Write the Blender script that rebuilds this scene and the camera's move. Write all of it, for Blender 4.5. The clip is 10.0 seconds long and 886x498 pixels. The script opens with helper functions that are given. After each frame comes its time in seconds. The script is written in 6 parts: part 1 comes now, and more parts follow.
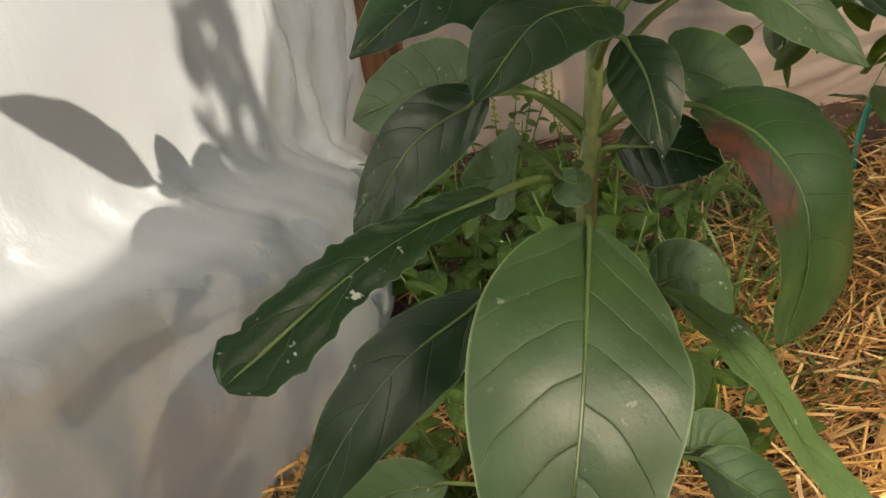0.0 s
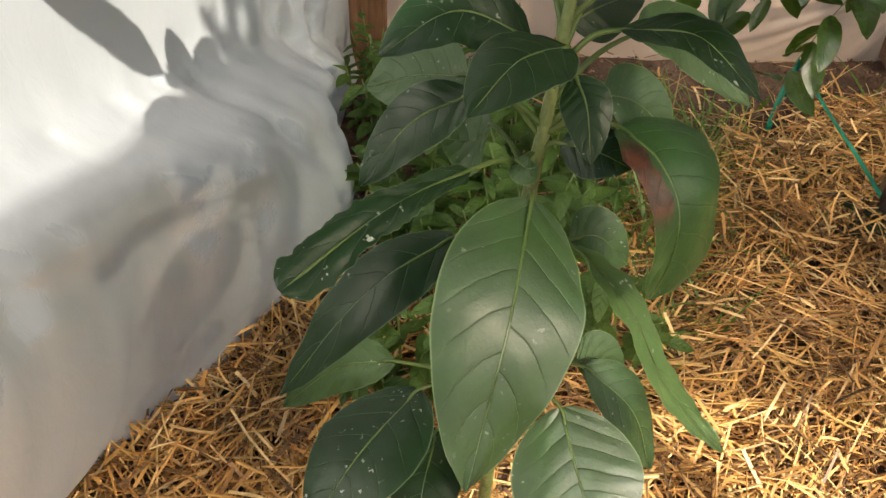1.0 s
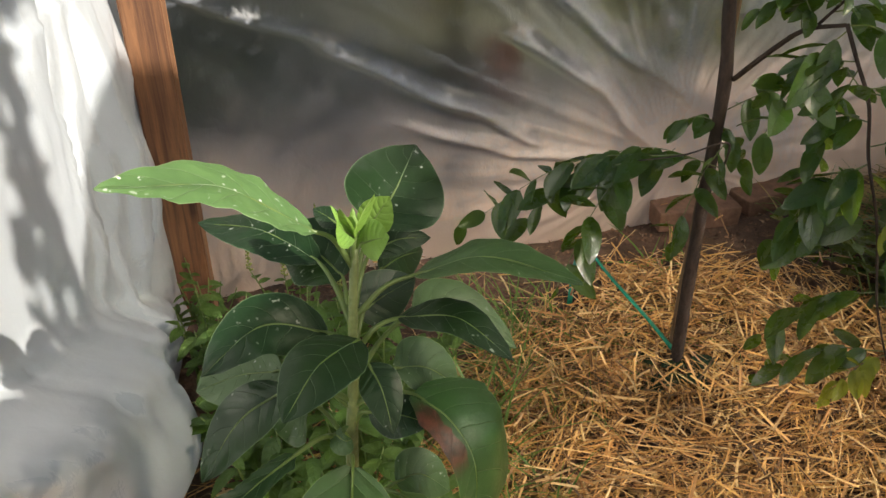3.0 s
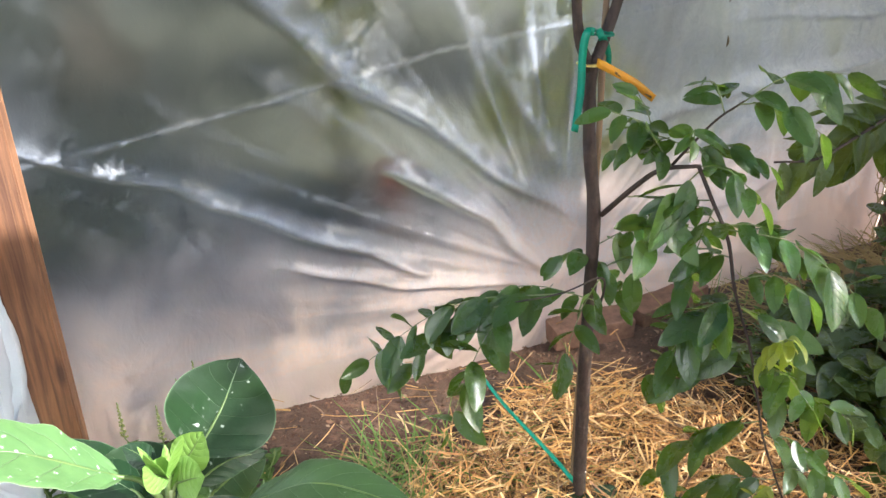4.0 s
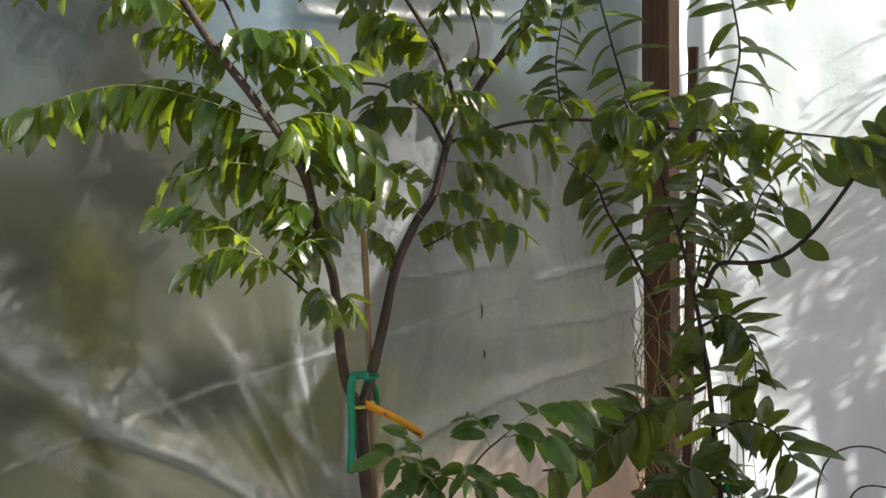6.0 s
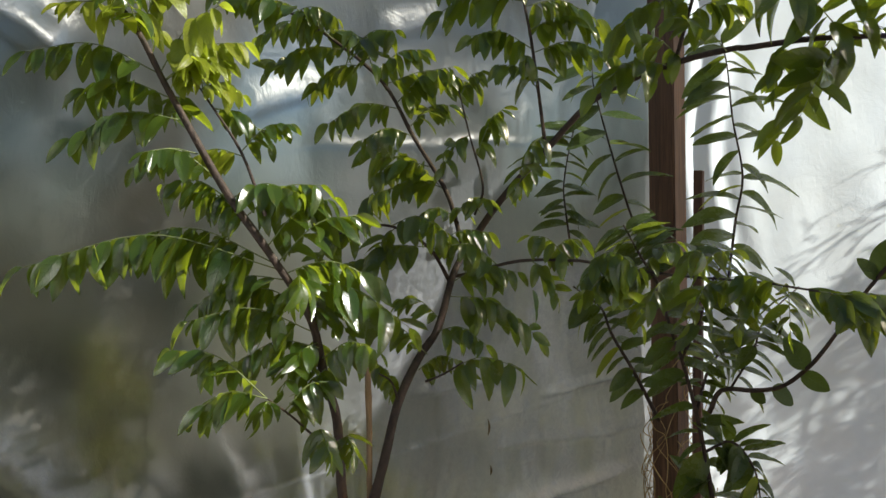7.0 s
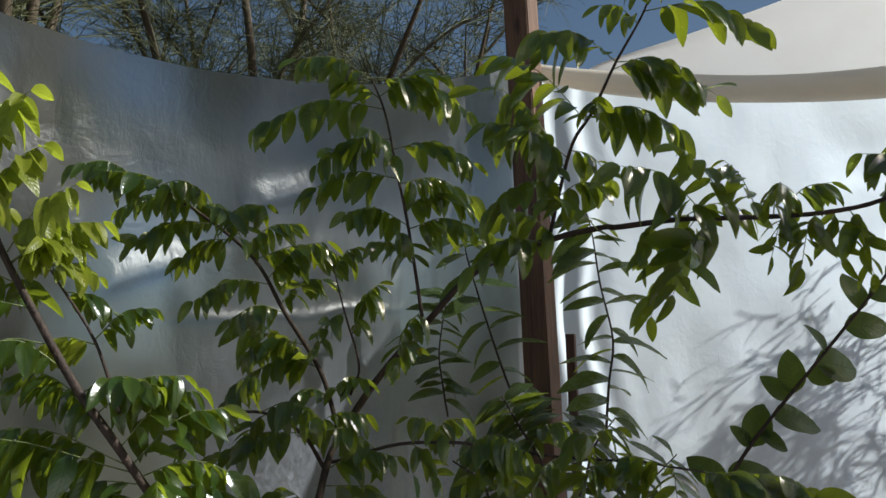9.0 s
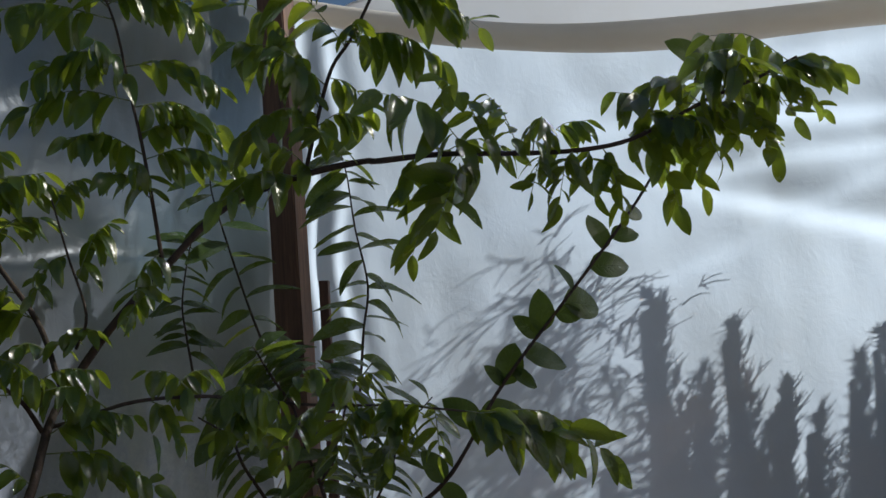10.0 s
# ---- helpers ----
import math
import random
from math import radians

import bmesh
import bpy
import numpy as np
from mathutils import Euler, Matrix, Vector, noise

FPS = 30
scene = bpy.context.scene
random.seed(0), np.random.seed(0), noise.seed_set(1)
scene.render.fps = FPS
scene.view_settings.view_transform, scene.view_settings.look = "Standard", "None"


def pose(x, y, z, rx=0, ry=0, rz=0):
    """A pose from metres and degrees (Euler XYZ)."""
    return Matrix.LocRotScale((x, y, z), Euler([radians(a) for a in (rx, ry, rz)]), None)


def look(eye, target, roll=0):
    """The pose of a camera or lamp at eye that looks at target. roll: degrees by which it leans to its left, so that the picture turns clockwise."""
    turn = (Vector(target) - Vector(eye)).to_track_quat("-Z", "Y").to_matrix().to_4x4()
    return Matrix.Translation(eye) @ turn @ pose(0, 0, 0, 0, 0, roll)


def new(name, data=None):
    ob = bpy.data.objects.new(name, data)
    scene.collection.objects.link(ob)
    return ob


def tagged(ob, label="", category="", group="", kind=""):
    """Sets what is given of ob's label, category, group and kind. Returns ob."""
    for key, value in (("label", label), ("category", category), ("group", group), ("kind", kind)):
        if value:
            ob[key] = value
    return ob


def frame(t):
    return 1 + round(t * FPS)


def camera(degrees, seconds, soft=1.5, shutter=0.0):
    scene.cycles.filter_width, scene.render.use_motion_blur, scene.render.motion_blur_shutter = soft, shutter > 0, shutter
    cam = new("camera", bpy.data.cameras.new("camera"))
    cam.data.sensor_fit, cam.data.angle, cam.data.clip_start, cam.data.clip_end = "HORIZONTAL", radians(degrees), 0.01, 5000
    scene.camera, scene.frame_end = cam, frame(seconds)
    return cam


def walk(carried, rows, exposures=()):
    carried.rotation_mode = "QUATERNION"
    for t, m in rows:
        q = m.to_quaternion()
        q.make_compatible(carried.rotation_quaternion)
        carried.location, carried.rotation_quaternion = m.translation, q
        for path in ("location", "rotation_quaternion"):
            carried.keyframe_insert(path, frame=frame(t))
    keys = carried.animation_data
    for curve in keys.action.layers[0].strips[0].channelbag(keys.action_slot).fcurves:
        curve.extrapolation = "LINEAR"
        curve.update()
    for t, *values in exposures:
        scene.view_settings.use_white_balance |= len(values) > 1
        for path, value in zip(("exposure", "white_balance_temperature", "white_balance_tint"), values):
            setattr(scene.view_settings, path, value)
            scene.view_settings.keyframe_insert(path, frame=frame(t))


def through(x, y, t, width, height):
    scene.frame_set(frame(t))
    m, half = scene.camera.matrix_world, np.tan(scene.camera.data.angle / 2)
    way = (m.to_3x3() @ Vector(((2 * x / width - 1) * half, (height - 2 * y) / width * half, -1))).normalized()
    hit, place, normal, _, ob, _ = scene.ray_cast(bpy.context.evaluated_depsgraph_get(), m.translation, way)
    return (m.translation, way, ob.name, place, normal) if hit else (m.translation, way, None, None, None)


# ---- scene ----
cam = camera(54.5, 10.0)
PATH = [
    (0, (0.0, -0.018, 0.824), (0.004, 1.622, -0.321), -8.3),
    (0.5, (-0.007, -0.048, 0.899), (0.035, 1.436, -0.441), -2.3),
    (1, (-0.028, -0.118, 0.963), (0.108, 1.327, -0.412), 2.7),
    (1.5, (-0.043, -0.15, 1.025), (0.138, 1.301, -0.339), 0.9),
    (2, (-0.04, -0.162, 1.074), (0.231, 1.36, -0.194), 0.0),
    (2.5, (-0.023, -0.17, 1.096), (0.382, 1.412, -0.058), 0.2),
    (2.7, (-0.021, -0.173, 1.098), (0.435, 1.425, -0.015), -0.0),
    (3.8, (0.076, -0.132, 1.142), (0.722, 1.521, 0.221), -1.0),
    (4, (0.09, -0.121, 1.159), (0.807, 1.531, 0.289), -1.5),
    (4.5, (0.11, -0.075, 1.182), (1.065, 1.533, 0.472), -2.7),
    (5, (0.12, -0.073, 1.19), (1.239, 1.49, 0.639), -2.8),
    (5.5, (0.113, -0.085, 1.2), (1.315, 1.468, 0.821), -2.3),
    (5.7, (0.107, -0.093, 1.209), (1.34, 1.45, 0.894), -2.3),
    (6.8, (0.094, -0.185, 1.32), (1.342, 1.375, 1.216), -1.2),
    (7, (0.094, -0.182, 1.33), (1.325, 1.393, 1.278), -1.1),
    (7.5, (0.088, -0.189, 1.344), (1.266, 1.424, 1.457), -1.6),
    (8, (0.086, -0.173, 1.377), (1.287, 1.41, 1.606), -1.3),
    (8.5, (0.095, -0.159, 1.391), (1.393, 1.334, 1.686), -1.8),
    (9, (0.119, -0.135, 1.384), (1.568, 1.214, 1.666), -2.5),
    (9.5, (0.155, -0.094, 1.38), (1.779, 1.055, 1.583), -3.7),
    (10, (0.192, -0.065, 1.368), (1.978, 0.823, 1.511), -4.2),
]
EXPOSE = [(0, 0.92, 7500, 9), (1.0, 1.13, 7100, 8), (2.0, 1.16, 7000, 8), (2.7, 1.08, 6900, 8), (3.8, 1.9, 6300, 8), (4.0, 2.25, 5850, 9), (4.5, 2.3, 6000, 8), (5.0, 1.95, 6400, 7), (5.5, 1.55, 6800, 5), (7.0, 0.92, 6700, 4), (8.0, 0.75, 6800, 4), (9.0, 0.34, 6150, 5), (10.0, -0.08, 5700, 6)]
walk(cam, [(t, look(eye, target, roll)) for t, eye, target, roll in PATH], EXPOSE)

# ---------------------------------------------------------------- light
SUN_AZ, SUN_EL = radians(-48), radians(35)      # from +x, towards -y
SUN_DIR = Vector((math.cos(SUN_AZ) * math.cos(SUN_EL), math.sin(SUN_AZ) * math.cos(SUN_EL), math.sin(SUN_EL)))
world = bpy.data.worlds.new("sky")
scene.world = world
world.use_nodes = True
wn = world.node_tree
sky = wn.nodes.new("ShaderNodeTexSky")
sky.sky_type = "NISHITA"
sky.sun_disc = False
sky.sun_elevation = SUN_EL
sky.sun_rotation = math.pi / 2 - SUN_AZ
wn.links.new(sky.outputs[0], wn.nodes["Background"].inputs[0])
wn.nodes["Background"].inputs[1].default_value = 0.05
sun_data = bpy.data.lights.new("sun", "SUN")
sun_data.energy, sun_data.angle, sun_data.color = 5.0, radians(0.5), (1.0, 0.95, 0.88)
sun = new("sun", sun_data)
sun.matrix_world = look(SUN_DIR * 20, (0, 0, 0))


# ---------------------------------------------------------------- materials
class Nodes:
    """A short way to write node materials."""

    def __init__(self, name):
        self.mat = bpy.data.materials.new(name)
        self.mat.use_nodes = True
        self.tree = self.mat.node_tree
        self.tree.nodes.clear()
        self.out = self.add("ShaderNodeOutputMaterial")

    def add(self, kind, **sets):
        n = self.tree.nodes.new(kind)
        for k, v in sets.items():
            if k == "op":
                n.operation = v
            elif k == "blend":
                n.blend_type = v
            elif k == "data":
                n.data_type = v
            elif k == "uv":
                n.uv_map = v
        return n

    def put(self, socket, value):
        if isinstance(value, bpy.types.NodeSocket):
            self.tree.links.new(value, socket)
        elif isinstance(value, (tuple, list)) and len(value) == 3 and socket.type == "RGBA":
            socket.default_value = (*value, 1)
        else:
            socket.default_value = value

    def coords(self, which="Object"):
        return self.add("ShaderNodeTexCoord").outputs[which]

    def position(self):
        return self.add("ShaderNodeNewGeometry").outputs["Position"]

    def island(self):
        return self.add("ShaderNodeNewGeometry").outputs["Random Per Island"]

    def rnd(self):
        return self.add("ShaderNodeObjectInfo").outputs["Random"]

    def mapped(self, vec, scale=(1, 1, 1), loc=(0, 0, 0), rot=(0, 0, 0)):
        m = self.add("ShaderNodeMapping")
        self.put(m.inputs[0], vec)
        m.inputs["Scale"].default_value, m.inputs["Location"].default_value, m.inputs["Rotation"].default_value = scale, loc, rot
        return m.outputs[0]

    def noise(self, vec, scale=5.0, detail=4.0, rough=0.55, distort=0.0):
        n = self.add("ShaderNodeTexNoise")
        self.put(n.inputs["Vector"], vec)
        n.inputs["Scale"].default_value, n.inputs["Detail"].default_value = scale, detail
        n.inputs["Roughness"].default_value, n.inputs["Distortion"].default_value = rough, distort
        return n.outputs[0]

    def voronoi(self, vec, scale=5.0):
        n = self.add("ShaderNodeTexVoronoi")
        self.put(n.inputs["Vector"], vec)
        n.inputs["Scale"].default_value = scale
        return n.outputs["Distance"]

    def math(self, op, a, b=0.0, c=0.0):
        n = self.add("ShaderNodeMath", op=op)
        self.put(n.inputs[0], a)
        self.put(n.inputs[1], b)
        self.put(n.inputs[2], c)
        return n.outputs[0]

    def remap(self, v, a, b, c=0.0, d=1.0, soft=False):
        n = self.add("ShaderNodeMapRange")
        if soft:
            n.interpolation_type = "SMOOTHSTEP"
        self.put(n.inputs[0], v)
        for k, x in zip((1, 2, 3, 4), (a, b, c, d)):
            self.put(n.inputs[k], x)
        return n.outputs[0]

    def ramp(self, v, *stops):
        n = self.add("ShaderNodeValToRGB")
        self.put(n.inputs[0], v)
        els = n.color_ramp.elements
        while len(els) < len(stops):
            els.new(0.5)
        for e, (p, c) in zip(els, stops):
            e.position, e.color = p, (*c, 1)
        return n.outputs[0]

    def mix(self, f, a, b, blend="MIX"):
        n = self.add("ShaderNodeMix", data="RGBA", blend=blend)
        self.put(n.inputs[0], f)
        self.put(n.inputs[6], a)
        self.put(n.inputs[7], b)
        return n.outputs[2]

    def sep(self, v):
        n = self.add("ShaderNodeSeparateXYZ")
        self.put(n.inputs[0], v)
        return n.outputs

    def bump(self, h, strength=0.3, distance=0.002):
        n = self.add("ShaderNodeBump")
        self.put(n.inputs["Height"], h)
        n.inputs["Strength"].default_value, n.inputs["Distance"].default_value = strength, distance
        return n.outputs[0]

    def principled(self, color, rough=0.5, normal=None, **more):
        n = self.add("ShaderNodeBsdfPrincipled")
        self.put(n.inputs["Base Color"], color)
        self.put(n.inputs["Roughness"], rough)
        if normal is not None:
            self.put(n.inputs["Normal"], normal)
        for k, v in more.items():
            self.put(n.inputs[k.replace("_", " ")], v)
        return n.outputs[0]

    def shader(self, kind, color, normal=None, rough=None, ior=None):
        n = self.add(kind)
        self.put(n.inputs["Color"], color)
        if normal is not None:
            self.put(n.inputs["Normal"], normal)
        if rough is not None:
            self.put(n.inputs["Roughness"], rough)
        if ior is not None:
            n.inputs["IOR"].default_value = ior
        return n.outputs[0]

    def blend(self, f, a, b):
        n = self.add("ShaderNodeMixShader")
        self.put(n.inputs[0], f)
        self.put(n.inputs[1], a)
        self.put(n.inputs[2], b)
        return n.outputs[0]

    def done(self, shader):
        self.tree.links.new(shader, self.out.inputs[0])
        return self.mat


def sheet_material(name, tint, reflect, pass_on, clear, crinkle, rough=0.45, sheen=0.35, gathers=0.0, thin=None, leak_above=None):
    """Plastic film: part of the light is scattered back, part scattered through, the rest goes through hazily."""
    m = Nodes(name)
    p = m.position()
    a = m.noise(p, 9, 5, 0.6, 0.5)
    b = m.noise(m.mapped(p, (1, 1, 0.45)), 38, 4, 0.6, 1.2)
    dirt = m.noise(p, 2.3, 4, 0.6)
    bump = m.bump(m.math("ADD", m.math("MULTIPLY", a, 1.0), m.math("MULTIPLY", b, 0.3)), crinkle, 0.012)
    shade = m.mix(m.remap(dirt, 0.45, 0.75, 0.0, 0.35), tint, (tint[0] * 0.82, tint[1] * 0.76, tint[2] * 0.66))
    back = m.shader("ShaderNodeBsdfDiffuse", shade, bump)
    front = m.shader("ShaderNodeBsdfTranslucent", shade, bump)
    haze = m.shader("ShaderNodeBsdfRefraction", (0.93, 0.94, 0.94), bump, 0.5, 1.15)
    gloss = m.shader("ShaderNodeBsdfGlossy", (1, 1, 1), bump, rough)
    s = m.blend(pass_on / (reflect + pass_on), back, front)
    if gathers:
        # gathered film is made less clear, which also paints the highlights along its creases
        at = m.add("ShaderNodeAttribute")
        at.attribute_name = "gather_sheen"
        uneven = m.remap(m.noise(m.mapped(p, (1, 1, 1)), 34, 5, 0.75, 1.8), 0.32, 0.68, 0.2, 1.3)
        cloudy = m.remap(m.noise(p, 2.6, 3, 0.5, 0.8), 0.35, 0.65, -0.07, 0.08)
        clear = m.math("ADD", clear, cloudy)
        # warm ground glow painted on the film, strongest low down, with a ragged edge
        foot_glow = m.math("MULTIPLY", m.remap(m.math("ADD", m.sep(p)[2], m.math("MULTIPLY", m.noise(p, 4.0, 5, 0.6, 1.0), 0.5)), 0.34, 0.72, 1.0, 0.0), 0.64)
        clear = m.math("SUBTRACT", clear, foot_glow)
        shade = m.mix(m.math("MULTIPLY", foot_glow, 1.4), shade, (0.97, 0.71, 0.56))
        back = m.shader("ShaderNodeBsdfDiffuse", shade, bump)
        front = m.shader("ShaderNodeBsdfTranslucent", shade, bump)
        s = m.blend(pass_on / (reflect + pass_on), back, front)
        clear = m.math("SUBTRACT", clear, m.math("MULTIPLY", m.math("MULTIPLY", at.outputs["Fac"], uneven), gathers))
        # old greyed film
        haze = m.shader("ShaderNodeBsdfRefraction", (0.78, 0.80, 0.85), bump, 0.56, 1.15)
    s = m.blend(clear, s, haze)
    fres = m.add("ShaderNodeFresnel")
    fres.inputs[0].default_value = 1.42
    m.put(fres.inputs["Normal"], bump)
    s = m.blend(m.math("MULTIPLY", fres.outputs[0], sheen), s, gloss)
    if thin:
        # patches that let part of the sun straight through
        worn = m.remap(m.noise(p, 4.5, 2, 0.4, 0.6), 0.32, 0.68, thin[0], thin[1])
        if leak_above:
            # more sun is let through higher up, to light the young tree
            worn = m.math("ADD", worn, m.remap(m.sep(p)[2], leak_above[0], leak_above[1], 0.0, leak_above[2]))
        s = m.blend(worn, s, m.shader("ShaderNodeBsdfTransparent", thin[2]))
    return m.done(s)


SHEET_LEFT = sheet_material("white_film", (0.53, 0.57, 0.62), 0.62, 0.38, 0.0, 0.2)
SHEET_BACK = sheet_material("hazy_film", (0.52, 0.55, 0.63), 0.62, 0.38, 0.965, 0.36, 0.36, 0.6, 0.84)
SHEET_RIGHT = sheet_material("bright_film", (0.80, 0.88, 0.96), 0.16, 0.84, 0.0, 0.2, thin=(0.0, 0.05, (1.0, 0.96, 0.90)))
# film of the unseen front screen, its tint set to warm the shade
SHEET_CREAM = sheet_material("cream_film", (0.97, 0.88, 0.72), 0.10, 0.90, 0.45, 0.2, thin=(0.07, 0.13, (1.0, 0.90, 0.72)), leak_above=(2.65, 2.95, 0.52))


def soil_material():
    m = Nodes("soil")
    p = m.position()
    big, mid, fine = m.noise(p, 3, 5), m.noise(p, 22, 6, 0.65), m.noise(p, 160, 4, 0.6)
    c = m.mix(m.remap(big, 0.35, 0.65), (0.05, 0.028, 0.018), (0.12, 0.064, 0.038))
    c = m.mix(m.remap(mid, 0.5, 0.72), c, (0.22, 0.12, 0.07))
    c = m.mix(m.remap(fine, 0.55, 0.7, 0, 0.7), c, (0.03, 0.02, 0.015))
    # dry soil behind the film, lightened further in place of sun on it
    dry = m.remap(m.math("ADD", m.sep(p)[1], m.math("MULTIPLY", m.math("SUBTRACT", mid, 0.5), 0.25)), 1.52, 1.66)
    c = m.mix(dry, c, m.mix(m.remap(mid, 0.4, 0.65), (0.52, 0.36, 0.26), (0.40, 0.26, 0.18)))
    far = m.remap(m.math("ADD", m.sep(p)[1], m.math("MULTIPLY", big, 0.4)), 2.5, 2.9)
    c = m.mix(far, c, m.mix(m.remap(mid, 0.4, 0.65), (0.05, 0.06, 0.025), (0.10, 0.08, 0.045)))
    h = m.math("ADD", mid, m.math("MULTIPLY", fine, 0.4))
    return m.done(m.principled(c, 0.95, m.bump(h, 0.9, 0.02)))


def straw_material():
    m = Nodes("straw")
    r = m.island()
    grain = m.noise(m.mapped(m.position(), (1, 1, 1)), 90, 3)
    c = m.ramp(r, (0.0, (0.05, 0.025, 0.010)), (0.20, (0.20, 0.09, 0.030)), (0.40, (0.46, 0.22, 0.062)), (0.68, (0.68, 0.37, 0.115)), (0.90, (0.78, 0.55, 0.27)), (1.0, (0.30, 0.16, 0.07)))
    c = m.mix(m.remap(grain, 0.4, 0.7, 0, 0.4), c, (0.40, 0.22, 0.07))
    return m.done(m.principled(c, 0.5, None))


def wood_material(name, dark, light, scale=1.0):
    m = Nodes(name)
    p = m.coords("Object")
    g = m.noise(m.mapped(p, (30 * scale, 30 * scale, 1.6 * scale)), 3, 5, 0.65, 0.6)
    w = m.noise(p, 4 * scale, 4)
    k = m.voronoi(m.mapped(p, (7, 7, 2.2)), 1.3)
    c = m.mix(m.remap(g, 0.35, 0.68), dark, light)
    c = m.mix(m.remap(w, 0.5, 0.75, 0, 0.5), c, (dark[0] * 0.5, dark[1] * 0.5, dark[2] * 0.5))
    c = m.mix(m.remap(k, 0.05, 0.12, 0.75, 0.0), c, (dark[0] * 0.35, dark[1] * 0.3, dark[2] * 0.3))
    return m.done(m.principled(c, 0.72, m.bump(g, 0.35, 0.003)))


def bark_material(name, dark, light, rough=0.75):
    m = Nodes(name)
    p = m.position()
    g = m.noise(m.mapped(p, (1, 1, 0.35)), 120, 5, 0.6)
    s = m.voronoi(p, 190)
    c = m.mix(m.remap(g, 0.35, 0.65), dark, light)
    c = m.mix(m.remap(s, 0.05, 0.16, 0.6, 0.0), c, (light[0] * 1.6, light[1] * 1.6, light[2] * 1.55))
    return m.done(m.principled(c, rough, m.bump(m.math("ADD", g, s), 0.5, 0.002)))


def leaf_material(name, top, vein, through, gloss=0.35, pairs=7.0, vein_w=0.05, back=None, spots=0.0, scorch=0.0, vary=0.25, thin=0.38, shine=0.5, quilt=0.22):
    """Blade with a midrib and side veins drawn by UV: u along, v from -1 to 1 across (stored as 0 to 1)."""
    m = Nodes(name)
    uv = m.sep(m.add("ShaderNodeUVMap", uv="UVMap").outputs[0])
    u = uv[0]
    v = m.math("ABSOLUTE", m.math("SUBTRACT", m.math("MULTIPLY", uv[1], 2.0), 1.0))
    p = m.position()
    wob = m.math("MULTIPLY", m.math("SUBTRACT", m.noise(p, 45, 2), 0.5), 0.03)
    mid = m.remap(v, 0.006, 0.020, 1.0, 0.0)
    bent = m.math("SUBTRACT", m.math("ADD", u, wob), m.math("MULTIPLY", m.math("POWER", v, 1.3), 0.22))
    side_of = m.math("MULTIPLY", m.math("GREATER_THAN", uv[1], 0.5), 0.4)
    saw = m.math("ABSOLUTE", m.math("SUBTRACT", m.math("FRACT", m.math("ADD", m.math("MULTIPLY", bent, pairs), side_of)), 0.5))
    side = m.math("MULTIPLY", m.remap(saw, 0.0, vein_w, 0.8, 0.0), m.remap(v, 0.55, 0.97, 1.0, 0.0))
    veins = m.math("MAXIMUM", mid, m.math("MULTIPLY", side, 0.75))
    rim = m.remap(v, 0.97, 0.99, 0.0, 0.6)
    r = m.math("ADD", m.math("MULTIPLY", m.rnd(), 0.6), m.math("MULTIPLY", m.island(), 0.4))
    blotch = m.noise(p, 28, 4, 0.6)
    deep = (top[0] * 0.6, top[1] * 0.68, top[2] * 0.7)
    c = m.mix(m.remap(blotch, 0.35, 0.7), top, deep)
    c = m.mix(m.math("MULTIPLY", m.remap(r, 0.0, 1.0), vary), c, (top[0] * 2.2 + 0.02, top[1] * 1.55 + 0.02, top[2] * 0.9))
    c = m.mix(m.math("MULTIPLY", m.math("MAXIMUM", veins, rim), 0.8), c, vein)
    if spots:
        sp = m.math("MULTIPLY", m.remap(m.noise(p, 170, 2, 0.5), 0.675, 0.72), m.remap(m.noise(p, 14, 2), 0.50, 0.60))
        c = m.mix(m.math("MULTIPLY", sp, min(1.0, spots)), c, (0.62, 0.66, 0.56))
    if scorch:
        edge = m.math("ADD", uv[1], m.math("MULTIPLY", m.math("SUBTRACT", m.noise(p, 55, 4, 0.65), 0.5), 0.3))
        along = m.math("MULTIPLY", m.remap(u, 0.04, 0.14), m.remap(u, 0.50, 0.60, 1.0, 0.0))
        burnt = m.math("MULTIPLY", m.math("MULTIPLY", m.remap(edge, 0.60, 0.62), along), scorch)
        c = m.mix(burnt, c, m.mix(m.remap(m.noise(p, 90, 3), 0.4, 0.6), (0.10, 0.032, 0.02), (0.035, 0.014, 0.01)))
    tiss = m.noise(p, 330, 3, 0.6)
    puff = m.math("MULTIPLY", m.math("MULTIPLY", m.math("SQRT", saw), m.remap(v, 0.5, 1.0, 1.0, 0.0)), quilt)
    h = m.math("ADD", m.math("ADD", m.math("MULTIPLY", veins, -1.0), puff), m.math("MULTIPLY", tiss, 0.10))
    bump = m.bump(h, 0.7, 0.0034)
    rough = m.remap(blotch, 0.3, 0.7, gloss - 0.06, gloss + 0.14)
    face = m.principled(c, rough, bump, Specular_IOR_Level=shine)
    glow = m.shader("ShaderNodeBsdfTranslucent", m.mix(veins, through, (through[0] * 0.8, through[1] * 0.8, through[2] * 0.8)), bump)
    return m.done(m.blend(thin, face, glow))


SOIL, STRAW = soil_material(), straw_material()
POST_WOOD = wood_material("post_wood", (0.075, 0.030, 0.014), (0.21, 0.095, 0.04))
DARK_WOOD = wood_material("dark_wood", (0.075, 0.038, 0.021), (0.19, 0.095, 0.05))
STAKE_RED = wood_material("stake_wood", (0.06, 0.025, 0.015), (0.13, 0.06, 0.035))
BAMBOO = wood_material("cane", (0.13, 0.08, 0.045), (0.24, 0.155, 0.085))
BARK = bark_material("sapling_bark", (0.018, 0.010, 0.007), (0.046, 0.026, 0.018))
BARK_GREEN = bark_material("green_bark", (0.10, 0.13, 0.045), (0.17, 0.20, 0.07), 0.5)
